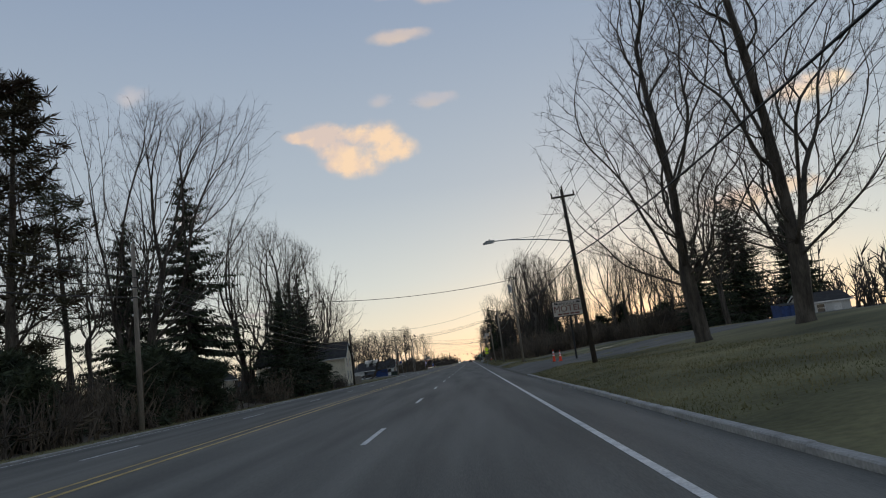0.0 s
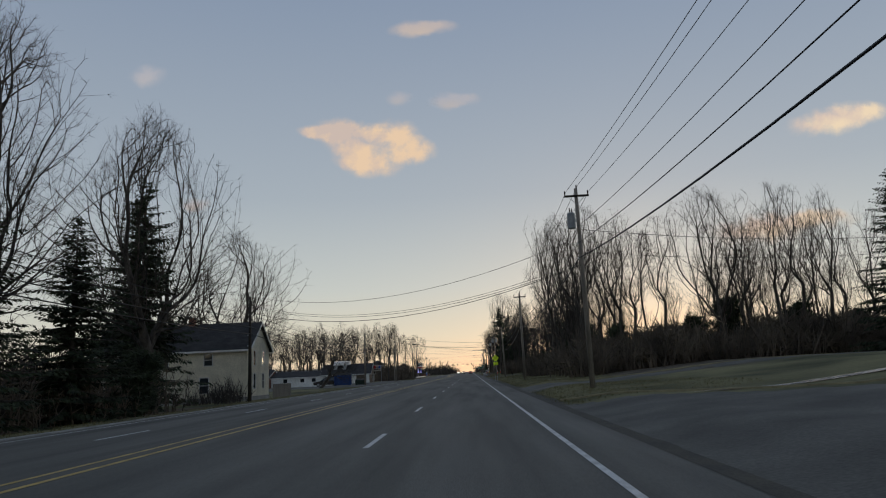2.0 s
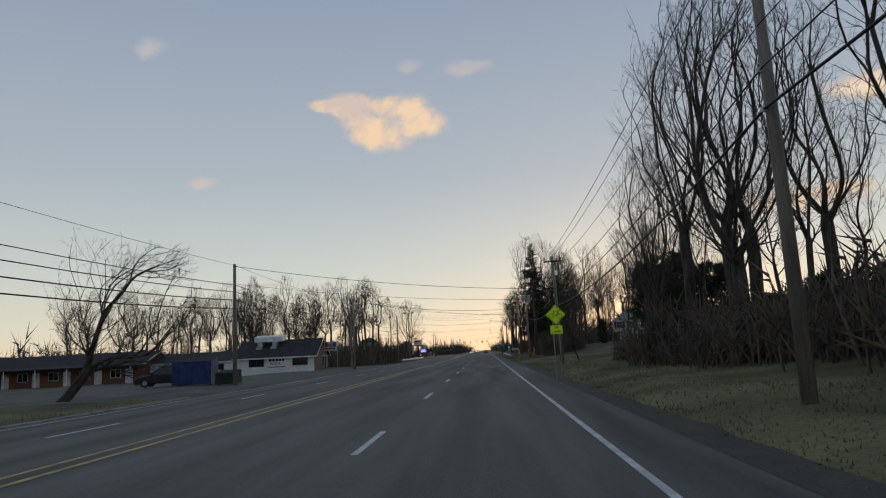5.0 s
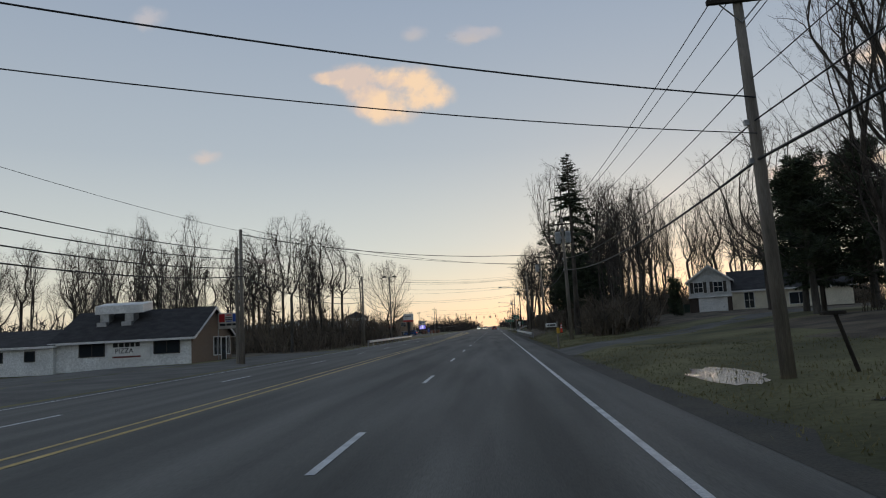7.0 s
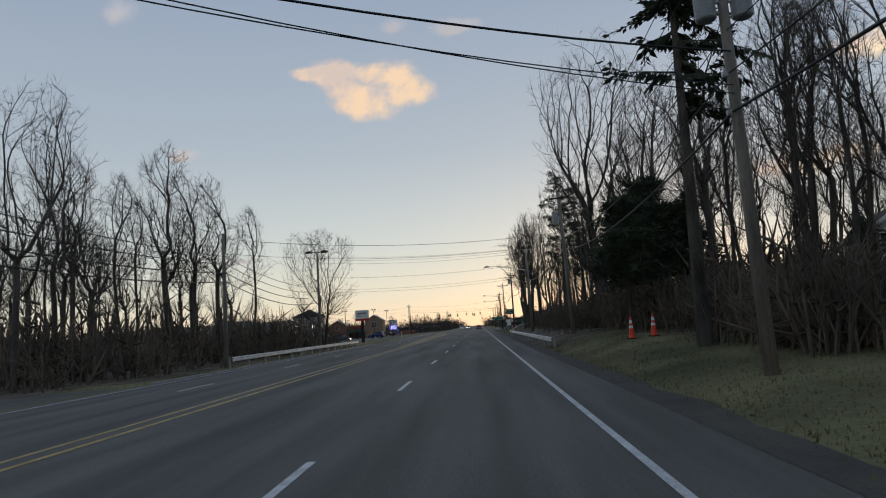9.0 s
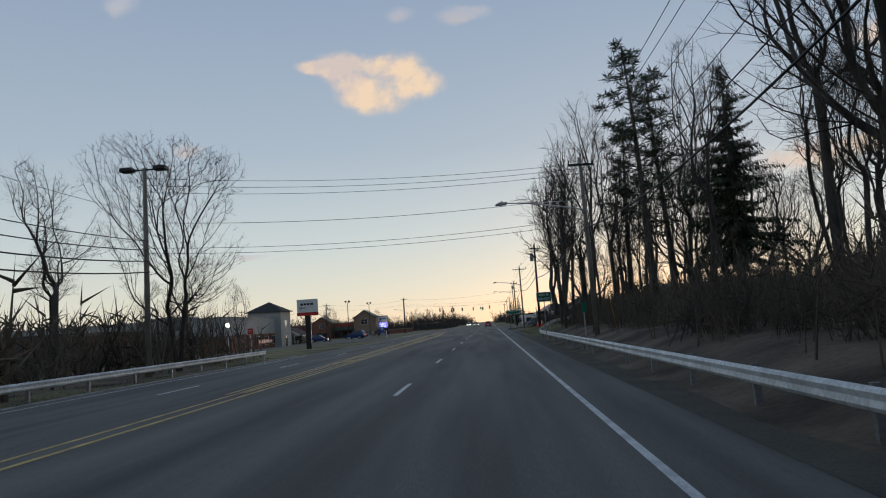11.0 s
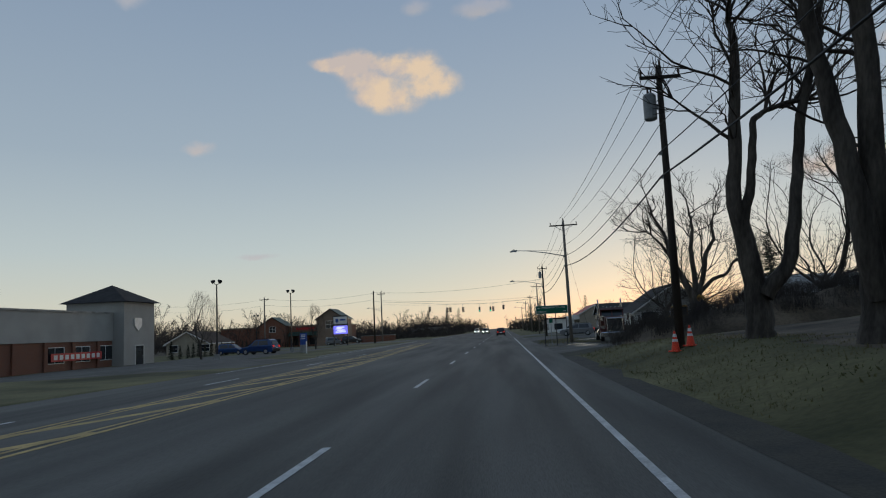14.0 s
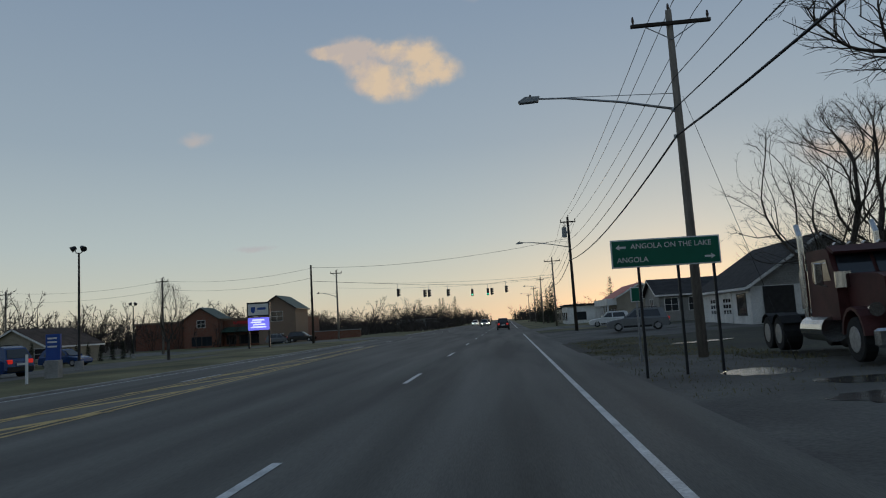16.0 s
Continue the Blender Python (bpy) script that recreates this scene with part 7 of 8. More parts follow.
# split-level house on the rise
th = thing("house", "white split-level house with a garage under the gable", "house", -71.48, 18.5, 0, -18)
gb = 1.35
gable_block(th, 19.6, 24.3, 243.5, 253, gb, 5.9, 7.6, "y", "house_siding", "shingle", 0.35)
door(th, "y-", 243.5, 22.2, gb + 0.35, 3.0, 2.0, "white_paint")
b = Build()
b.box(19.55, 24.35, 243.35, 243.49, gb, 1.68)
part("foundation", b, M["concrete"], th)
b = Build()
b.box(19.58, 24.32, 243.482, 243.497, gb, 3.84)
part("lower_wall", b, M["brick_dark"], th, "dark brick lower storey")
b = Build()
b.box(24.33, 37.0, 244.975, 244.997, gb, 2.25)
part("lower_wall", b, M["brick_dark"], th, "dark brick lower wall")
b = Build()
b.box(19.5, 24.4, 243.3, 243.49, 3.85, 3.99)
part("band_board", b, M["white_paint"], th)
for u in (20.7, 22.9):
    window(th, "y-", 243.5, u, 4.5, 0.95, 1.15, "white_paint", True, True, "trim_dark")
gable_block(th, 24.3, 37, 245, 253, gb, 4.6, 6.9, "x", "white_siding", "shingle", 0.4)
window(th, "y-", 245, 26.2, 2.4, 1.0, 1.8, "white_paint", True, True)
window(th, "y-", 245, 31.5, 2.6, 2.0, 1.3, "white_paint", False, True)
th = thing("parked_bin", "dark wheeled bin by the garage", "bin", 21.4, 242.0, ground_z(21.4, 242))
b = Build()
b.prism([(-0.28, 0.1), (0.28, 0.1), (0.34, 1.0), (-0.34, 1.0)], -0.3, 0.3, "y")
part("body", b, M["bin_green"], th)
b = Build()
b.box(-0.38, 0.38, -0.36, 0.36, 1.0, 1.06, 0.02)
part("lid", b, M["rubber"], th)

# bank
th = thing("bank_building", "low brick bank with a grey upper band and a corner tower", "bank")
bz = -0.65
b = Build()
b.box(-92, -45.0, 358.5, 392, bz, 2.35)
part("brick_wall", b, M["brick"], th)
b = Build()
b.box(-92.1, -44.85, 358.35, 392.1, 2.35, 5.35)
part("upper_wall", b, M["eifs"], th, "pale grey rendered upper wall")
b = Build()
b.box(-92.2, -44.75, 358.25, 392.2, 5.35, 5.55)
part("coping", b, M["concrete"], th)
for k in range(6):
    b = Build()
    y = 360.5 + k * 4.4
    b.box(-44.95, -44.80, y, y + 0.5, bz, 2.33)
    part("pier", b, M["brick"], th)
for k in range(3):
    b = Build()
    y = 373.5 + k * 4.4
    window(th, "x+", -45.0, y + 2.0, 0.3, 2.8, 1.5, "white_paint", False, True)
b = Build()
b.box(-44.78, -44.74, 374.6, 383.2, 0.45, 1.25, 0.005)
banner = part("banner", b, M["sign_red"], th, "red and white window banner")
for k in range(9):
    b = Build()
    b.box(-44.735, -44.72, 375.0 + 0.9 * k, 375.55 + 0.9 * k, 0.62, 1.08)
    part("lettering_bar", b, M["sign_white"], banner)
b = Build()
b.box(-50.5, -43.6, 385.6, 392.5, bz, 6.75)
tower = part("tower", b, M["eifs"], th, "square grey rendered tower")
b = Build()
b.add([(-51.1, 385.0, 6.75), (-43.0, 385.0, 6.75), (-43.0, 393.1, 6.75), (-51.1, 393.1, 6.75), (-47.05, 389.05, 8.95)], [(0, 1, 4), (1, 2, 4), (2, 3, 4), (3, 0, 4), (3, 2, 1, 0)])
part("roof", b, M["shingle"], tower, "hipped dark grey roof")
b = Build()
b.prism([(387.8, 4.9), (389.4, 4.9), (389.4, 4.0), (388.6, 3.4), (387.8, 4.0)], -43.6, -43.5, "x")
part("emblem", b, M["sign_white"], tower, "plain pale shield")
door(th, "x+", -43.6, 389, bz, 1.8, 2.3, "glass")
window(th, "y-", 385.6, -46.9, 0.3, 2.2, 1.6, "white_paint", False, True)
b = Build()
b.box(-62, -55, 365, 372, 5.5, 6.3, 0.05)
part("roof_unit", b, M["transformer"], th)

# brick pharmacy at the crossroads
th = thing("pharmacy", "red brick store with gabled bays and green roofs", "store")
pz = -1.0
b = Build()
b.box(-72, -42, 481, 503, pz, 4.4)
part("wall", b, M["brick"], th)
b = Build()
b.box(-72.2, -41.8, 480.8, 503.2, 4.4, 4.75)
part("cornice", b, M["brick_tan"], th)
bay = th
gable_block(bay, -61, -54.5, 478.3, 484, pz, 4.9, 6.9, "y", "brick", "green_roof", 0.35, "trim_dark")
gable_block(bay, -46.5, -39.5, 478, 486, pz, 6.0, 8.3, "y", "brick_tan", "green_roof", 0.4, "trim_dark")
window(bay, "y-", 478.3, -57.7, 3.3, 1.5, 1.3, "white_paint", True, True)
window(bay, "y-", 478, -43.0, 3.7, 2.2, 1.7, "white_paint", True, True)
for u in (-58.6, -56.6, -53.0, -50.5, -48.2):
    window(bay, "y-", 481 if u > -54 else 478.3, u, pz + 0.9, 1.8, 1.6, "trim_dark", False, True)
door(bay, "y-", 478, -43.0, pz, 2.2, 2.3, "glass")
b = Build()
slab(b, (-54.3, 478.9, 2.2), (-46.6, 478.9, 2.2), (-46.6, 481, 3.1), (-54.3, 481, 3.1), 0.1)
part("awning", b, M["green_roof"], th, "green awning over the windows")
b = Build()
b.box(-52.5, -48.0, 480.85, 480.99, 3.6, 4.15)
part("lettering_bar", b, M["sign_red"], th)

# tan house behind the car park
th = thing("house", "small tan house with a broad low gable", "house")
gable_block(th, -57.8, -50.4, 424, 434, -0.9, 1.6, 3.5, "y", "tan_siding", "shingle_brown", 0.4)
window(th, "y-", 424, -56.5, 0.2, 1.4, 1.1)
window(th, "y-", 424, -51, 0.2, 1.4, 1.1)

# dark low building behind the guardrail trees
th = thing("store_building", "low brown store building behind the trees", "store")
b = Build()
b.box(-85, -52, 328, 346, -0.8, 3.4)
part("wall", b, M["brick"], th)
b = Build()
b.box(-85.3, -51.7, 327.7, 346.3, 3.4, 3.8)
part("parapet", b, M["trim_dark"], th)
for u in (-56, -61, -66, -71):
    window(th, "y-", 328, u, 0.4, 2.6, 1.6, "trim_dark", False, True)

# garage and shops across the yard
th = thing("garage", "white and grey garage with a broad dark roof", "garage")
yz = ground_z(17, 404) - 0.2
gable_block(th, 16.7, 26.9, 403.9, 417.0, yz, 3.1, 6.4, "y", "grey_siding", "shingle", 0.5)
b = Build()
b.box(16.64, 16.7, 403.9, 417.0, yz, 3.0)
part("side_cladding", b, M["white_paint"], th, "white painted side wall")
b = Build()
b.box(16.65, 26.9, 403.83, 403.9, yz, 2.95)
part("front_cladding", b, M["white_paint"], th, "white painted lower front")
door(th, "x-", 16.64, 409.2, yz + 0.2, 2.2, 2.3, "white_paint", 3)
door(th, "x-", 16.64, 412.6, yz + 0.2, 2.2, 2.3, "white_paint", 3)
window(th, "x-", 16.64, 405.8, yz + 0.9, 1.8, 1.5, "trim_dark", False)
# no hole is cut: a dark panel paints the shade inside the bay
b = Build()
b.box(17.5, 19.6, 403.70, 403.82, yz + 0.15, 2.9)
part("bay_shade_panel", b, M["dark_metal"], th, "dark panel standing in for the shaded open bay")
th = thing("house", "grey cottage with a dark hipped roof beside the garage", "house")
gable_block(th, 16.3, 25.5, 432, 440, 0.1, 3.4, 5.1, "x", "grey_siding", "shingle", 0.5)
for u in (17.6, 20.2):
    window(th, "y-", 432, u, 1.5, 1.4, 1.4, "white_paint", True, True)
window(th, "x-", 16.3, 436.0, 1.5, 1.8, 1.4, "white_paint", True, True)
th = thing("store_building", "cream store with a red roof and a front arcade", "store")
gable_block(th, 14.4, 21.0, 450, 464, 0.0, 3.7, 5.5, "y", "tan_siding", "red_roof", 0.5)
b = Build()
b.box(13.1, 14.4, 450, 464, 2.7, 3.6)
arc = part("arcade", b, M["white_paint"], th)
for k in range(6):
    b = Build()
    y = 450.1 + k * 2.7
    b.box(13.12, 13.32, y, y + 0.22, 0.0, 2.7)
    part("column", b, M["white_paint"], arc)
for k in range(4):
    window(th, "x-", 14.4, 452 + k * 3, 0.7, 1.8, 1.5, "trim_dark", False)
th = thing("metal_barn", "long barn with a pale blue-grey metal roof", "barn")
gable_block(th, 44, 64, 424, 446, 1.0, 5.2, 8.4, "x", "grey_siding", "eifs", 0.5)
th = thing("metal_barn", "white shed with a pale metal roof seen between trees", "barn")
gable_block(th, 34, 50, 352, 366, 1.0, 3.6, 5.6, "x", "house_siding", "eifs", 0.4)
for x0, x1, y0, y1, h, m, lab in ((10, 24, 478, 490, 3.2, "white_paint", "white single-storey roadside store far ahead"), (10.5, 20, 500, 512, 3.0, "tan_siding", "pale single-storey store far ahead"), (-34, -22, 560, 575, 3.2, "grey_siding", "grey single-storey store far ahead")):
    th = thing("store_building", lab, "store")
    b = Build()
    b.box(x0, x1, y0, y1, -0.6, h)
    part("wall", b, M[m], th)
    b = Build()
    b.box(x0 - 0.3, x1 + 0.3, y0 - 0.3, y1 + 0.3, h, h + 0.35)
    part("roof", b, M["shingle"], th)
    for k in range(3):
        window(th, "y-", y0, x0 + (x1 - x0) * (k + 0.5) / 3, 0.8, 1.8, 1.3, "trim_dark", False)
    for k in range(3):
        window(th, "x-", x0, y0 + (y1 - y0) * (k + 0.5) / 3, 0.8, 1.8, 1.3, "trim_dark", False)
th = thing("low_wall", "low brick entrance wall at the crossroads", "wall")
b = Build()
b.box(-34, -26, 471, 471.5, -0.3, 1.3)
part("panel", b, M["brick"], th)
b = Build()
b.box(-34.1, -25.9, 470.9, 471.6, 1.3, 1.42)
part("coping", b, M["concrete"], th)


# ---- vehicles ----
def wheel(th, x, y, r, w, steer=0.0):
    b = Build()
    n = 18
    b.tube([(x - w / 2, y, r), (x - w / 2 + 0.03, y, r), (x + w / 2 - 0.03, y, r), (x + w / 2, y, r)], [r * 0.93, r, r, r * 0.93], n)
    tyre = part("wheel", b, M["rubber"], th)
    b = Build()
    s = 1 if x > 0 else -1
    b.tube([(x + s * (w / 2 - 0.04), y, r), (x + s * (w / 2 + 0.012), y, r)], [r * 0.62, r * 0.58], 14)
    part("rim", b, M["steel"], tyre)


def car(x, y, rz, paint, label, lit="", z=None, tall=1.72, length=4.7, width=1.86):
    """An estate-bodied car whose nose points along +y before it is turned."""
    th = thing("car", label, "car", x, y, ground_z(x, y) + (0.05 if ROAD_L < x < ROAD_R else 0.04) if z is None else z, rz)
    L, W = length / 2, width / 2
    belt = 0.98
    low = [(-L, 0.45), (-L + 0.04, 0.9), (-L + 0.12, belt), (L - 1.25, belt), (L - 0.35, 0.86), (L - 0.03, 0.68), (L, 0.42), (L - 0.15, 0.26), (-L + 0.15, 0.28)]
    b = Build()
    n = len(low)
    lay = ((-W + 0.0, 0.94), (-W + 0.10, 1.0), (W - 0.10, 1.0), (W - 0.0, 0.94))
    for u, s in lay:
        b.v += [(u, p * (0.97 if s < 1 else 1.0), 0.26 + (q - 0.26) * (0.93 if s < 1 else 1.0)) for p, q in low]
    for k in range(3):
        b.f += [(k * n + i, k * n + (i + 1) % n, (k + 1) * n + (i + 1) % n, (k + 1) * n + i) for i in range(n)]
    b.f += [tuple(range(n - 1, -1, -1)), tuple(range(3 * n, 4 * n))]
    body = part("body", b, M[paint], th)
    cab = [(-L + 0.10, belt - 0.03), (-L + 0.42, tall - 0.10), (-L + 0.75, tall), (0.15, tall - 0.02), (L - 1.25, belt - 0.03)]
    b = Build()
    m = len(cab)
    for u0, inset in ((-1, 1), (1, 1)):
        b.v += [(u0 * (W - 0.08 - 0.22 * (q - belt) / (tall - belt)), p, q) for p, q in cab]
    b.f += [(i, (i + 1) % m, m + (i + 1) % m, m + i) for i in range(m)] + [tuple(range(m - 1, -1, -1)), tuple(range(m, 2 * m))]
    part("cabin", b, M[paint], th)
    def pane(name, quad):
        b = Build()
        b.add(quad, [(0, 1, 2, 3)])
        b.add([(p[0] * 0.985, p[1] * 0.985, p[2] - 0.01) for p in quad], [(3, 2, 1, 0)])
        part(name, b, M["glass"], th)
    ww = lambda q: W - 0.08 - 0.22 * (q - belt) / (tall - belt)
    pane("rear_window", [(-ww(1.08) + 0.1, -L + 0.125, 1.08), (ww(1.08) - 0.1, -L + 0.125, 1.08), (ww(1.54) - 0.12, -L + 0.345, 1.54), (-ww(1.54) + 0.12, -L + 0.345, 1.54)])
    pane("windscreen", [(-ww(1.05) + 0.08, L - 1.27, 1.05), (ww(1.05) - 0.08, L - 1.27, 1.05), (ww(1.6) - 0.1, 0.36, 1.6), (-ww(1.6) + 0.1, 0.36, 1.6)])
    for s in (-1, 1):
        for y0, y1, y2, y3 in ((-L + 0.62, -0.35, -0.35, -L + 0.78), (-0.25, L - 1.55, 0.15, -0.25)):
            pane("side_window", [(s * (ww(1.05) + 0.012), y0, 1.05), (s * (ww(1.05) + 0.012), y1, 1.05), (s * (ww(1.56) + 0.012), y2, 1.56), (s * (ww(1.56) + 0.012), y3, 1.56)])
        b = Build()
        b.box(s * (W - 0.30) - 0.14, s * (W - 0.30) + 0.14, -L - 0.015, -L + 0.12, 0.78, 1.0, 0.02)
        part("tail_lamp", b, M["tail"], th, "red tail lamp")
        b = Build()
        b.box(s * (W - 0.34) - 0.2, s * (W - 0.34) + 0.2, L - 0.32, L - 0.05, 0.62, 0.76, 0.02)
        part("headlamp", b, M["head"] if lit == "front" else M["chrome"], th, "lit headlamp" if lit == "front" else "")
        b = Build()
        b.box(min(s * W, s * (W + 0.2)), max(s * W, s * (W + 0.2)), L - 1.55, L - 1.38, 1.0, 1.16, 0.02)
        part("mirror", b, M[paint], th)
        for yy in (-L + 0.88, L - 0.9):
            wheel(th, s * (W - 0.11), yy, 0.345, 0.22)
    b = Build()
    b.box(-W + 0.12, W - 0.12, -L - 0.03, -L + 0.1, 0.34, 0.62, 0.03)
    part("bumper", b, M["rubber"], th)
    for s in (-1, 1):
        b = Build()
        b.box(min(s * (W - 0.05), s * (W + 0.02)), max(s * (W - 0.05), s * (W + 0.02)), -L + 1.3, L - 1.3, 0.27, 0.42, 0.01)
        part("sill", b, M["rubber"], th)
        b = Build()
        b.tube([(s * (W - 0.32), -L + 0.8, tall + 0.0), (s * (W - 0.32), -L + 0.95, tall + 0.06), (s * (W - 0.32), -0.05, tall + 0.05), (s * (W - 0.32), 0.1, tall - 0.02)], 0.018, 6)
        part("roof_rail", b, M["rubber"], th)
    b = Build()
    b.box(-0.26, 0.26, -L - 0.04, -L - 0.01, 0.68, 0.80)
    part("number_plate", b, M["sign_white"], th)
    return th


car(-1.35, 458, 0, "car_black", "dark estate car in the lane ahead", tall=1.75)
car(-28.9, 388.6, 78, "car_blue", "dark blue estate car standing at the car park exit", length=4.4)
car(-43.5, 417, -95, "car_blue", "dark blue car parked beyond the lamp post")
car(11.0, 434, 85, "car_white", "white estate car parked before the store")
car(9.4, 408, 80, "car_grey", "grey car parked before the store")
car(-36, 470, -90, "car_black", "black car parked before the pharmacy")
car(-40, 470.5, -90, "car_grey", "grey car parked before the pharmacy")
car(-6.2, 520, 180, "car_grey", "oncoming car with lit headlamps far ahead", "front")
car(-6.3, 545, 180, "car_black", "oncoming car with lit headlamps far ahead", "front")
car(-10.3, 560, 180, "car_white", "oncoming car with lit headlamps far ahead", "front")
car(-27.5, 171.0, 100, "car_black", "dark car parked in the motel yard")


def tractor_unit(x, y, rz):
    th = thing("truck", "faded maroon long-nosed tractor unit with chrome grille parked on gravel", "truck", x, y, ground_z(x, y) + 0.06, rz)
    # nose points to -y
    b = Build()
    b.box(-0.42, 0.42, -3.6, 4.5, 0.72, 0.98)
    part("chassis", b, M["dark_metal"], th)
    b = Build()
    b.prism([(-3.55, 0.95), (-3.5, 1.92), (-3.2, 2.0), (-1.45, 2.10), (-1.45, 0.95)], -0.74, 0.74, "x")
    part("bonnet", b, M["truck_red"], th)
    for s in (-1, 1):
        b = Build()
        pts = [(0.55 * math.cos(a), 0.55 * math.sin(a)) for a in (0, 0.4, 0.8, 1.2, 1.6, 2.0, 2.4, 2.8, 3.14)]
        b.prism([(-2.7 + 1.15 * c, 0.62 + 1.2 * q) for c, q in pts] + [(-2.7 + 1.0 * c, 0.62 + 1.05 * q) for c, q in reversed(pts)], s * 0.7 if s > 0 else -1.2, s * 1.2 if s > 0 else -0.7, "x")
        part("wing", b, M["truck_red"], th)
        b = Build()
        b.tube([(s * 0.95, -3.46, 1.2), (s * 0.95, -3.30, 1.2)], [0.16, 0.13], 12)
        part("headlamp", b, M["chrome"], th)
        b = Build()
        b.tube([(s * 1.0, 0.75, 0.75), (s * 1.0, 0.75, 3.3), (s * 1.0, 0.95, 3.62)], 0.075, 10)
        stack = part("exhaust_stack", b, M["chrome"], th)
        b = Build()
        b.tube([(s * 1.0, 0.75, 1.25), (s * 1.0, 0.75, 2.3)], 0.12, 12)
        part("heat_shield", b, M["chrome"], stack)
        b = Build()
        b.tube([(s * 0.95, -0.95, 0.72), (s * 0.95, 0.65, 0.72)], 0.33, 16)
        part("fuel_tank", b, M["chrome"], th)
        b = Build()
        b.tube([(s * 1.12, -1.25, 1.8), (s * 1.32, -1.32, 1.85), (s * 1.32, -1.32, 2.35), (s * 1.12, -1.25, 2.4)], 0.02, 6)
        b.box(s * 1.33 - 0.1, s * 1.33 + 0.1, -1.36, -1.28, 1.85, 2.4, 0.02)
        part("mirror", b, M["chrome"], th)
        b = Build()
        b.tube([(s * 0.83, -1.5, 1.75), (s * 0.83, -1.5, 2.15)], 0.19, 14)
        part("air_cleaner", b, M["chrome"], th)
        wheel(th, s * 1.02, -2.7, 0.52, 0.3)
        for yy in (2.9, 4.05):
            wheel(th, s * 0.92, yy, 0.52, 0.55)
            b = Build()
            pts = [(0.6 * math.cos(a), 0.6 * math.sin(a)) for a in (0.5, 1.0, 1.57, 2.1, 2.64)]
            b.prism([(yy + c, 0.55 + q) for c, q in pts] + [(yy + 0.95 * c, 0.55 + 0.95 * q) for c, q in reversed(pts)], s * 0.92 - 0.3, s * 0.92 + 0.3, "x")
            part("mudguard", b, M["rubber"], th)
    b = Build()
    b.prism([(-1.5, 0.95), (-1.45, 2.0), (-1.15, 2.62), (-1.0, 2.78), (0.45, 2.82), (0.5, 0.95)], -0.98, 0.98, "x")
    part("cab", b, M["truck_red"], th)
    for s in (-1, 1):
        b = Build()
        b.add([(s * 0.05, -1.475, 2.08), (s * 0.88, -1.475, 2.08), (s * 0.85, -1.205, 2.58), (s * 0.05, -1.205, 2.58)], [(0, 1, 2, 3)])
        b.add([(s * 0.05, -1.46, 2.07), (s * 0.88, -1.46, 2.07), (s * 0.85, -1.19, 2.57), (s * 0.05, -1.19, 2.57)], [(3, 2, 1, 0)])
        part("windscreen", b, M["glass"], th)
        b = Build()
        b.prism([(-1.15, 1.95), (-0.95, 2.5), (0.1, 2.5), (0.1, 1.95)], s * 0.985 - 0.008, s * 0.985 + 0.008, "x")
        part("side_window", b, M["glass"], th)
    b = Build()
    b.prism([(-1.5, 2.66), (-1.1, 2.84), (-1.05, 2.78), (-1.42, 2.60)], -0.98, 0.98, "x")
    part("sun_visor", b, M["truck_red"], th)
    for k in range(5):
        b = Build()
        b.tube([(-0.7 + 0.35 * k, -1.0, 2.86), (-0.7 + 0.35 * k, -0.85, 2.88)], 0.06, 8)
        part("roof_lamp", b, M["chrome"], th)
    b = Build()
    b.box(-0.68, 0.68, -3.66, -3.54, 0.85, 1.97, 0.06)
    grille = part("grille", b, M["chrome"], th, "tall chrome grille surround")
    b = Build()
    b.box(-0.58, 0.58, -3.675, -3.655, 0.93, 1.86)
    part("mesh", b, M["dark_metal"], grille)
    for k in range(11):
        b = Build()
        u = -0.5 + 0.1 * k
        b.box(u - 0.010, u + 0.010, -3.695, -3.674, 0.93, 1.86)
        part("bar", b, M["chrome"], grille)
    b = Build()
    b.box(-1.2, 1.2, -3.95, -3.72, 0.38, 0.80, 0.06)
    part("bumper", b, M["chrome"], th, "wide chrome bumper")
    b = Build()
    b.box(-0.6, 0.6, 2.6, 3.8, 0.98, 1.08, 0.03)
    part("fifth_wheel", b, M["dark_metal"], th)


tractor_unit(8.72, 372.3, -4.2)


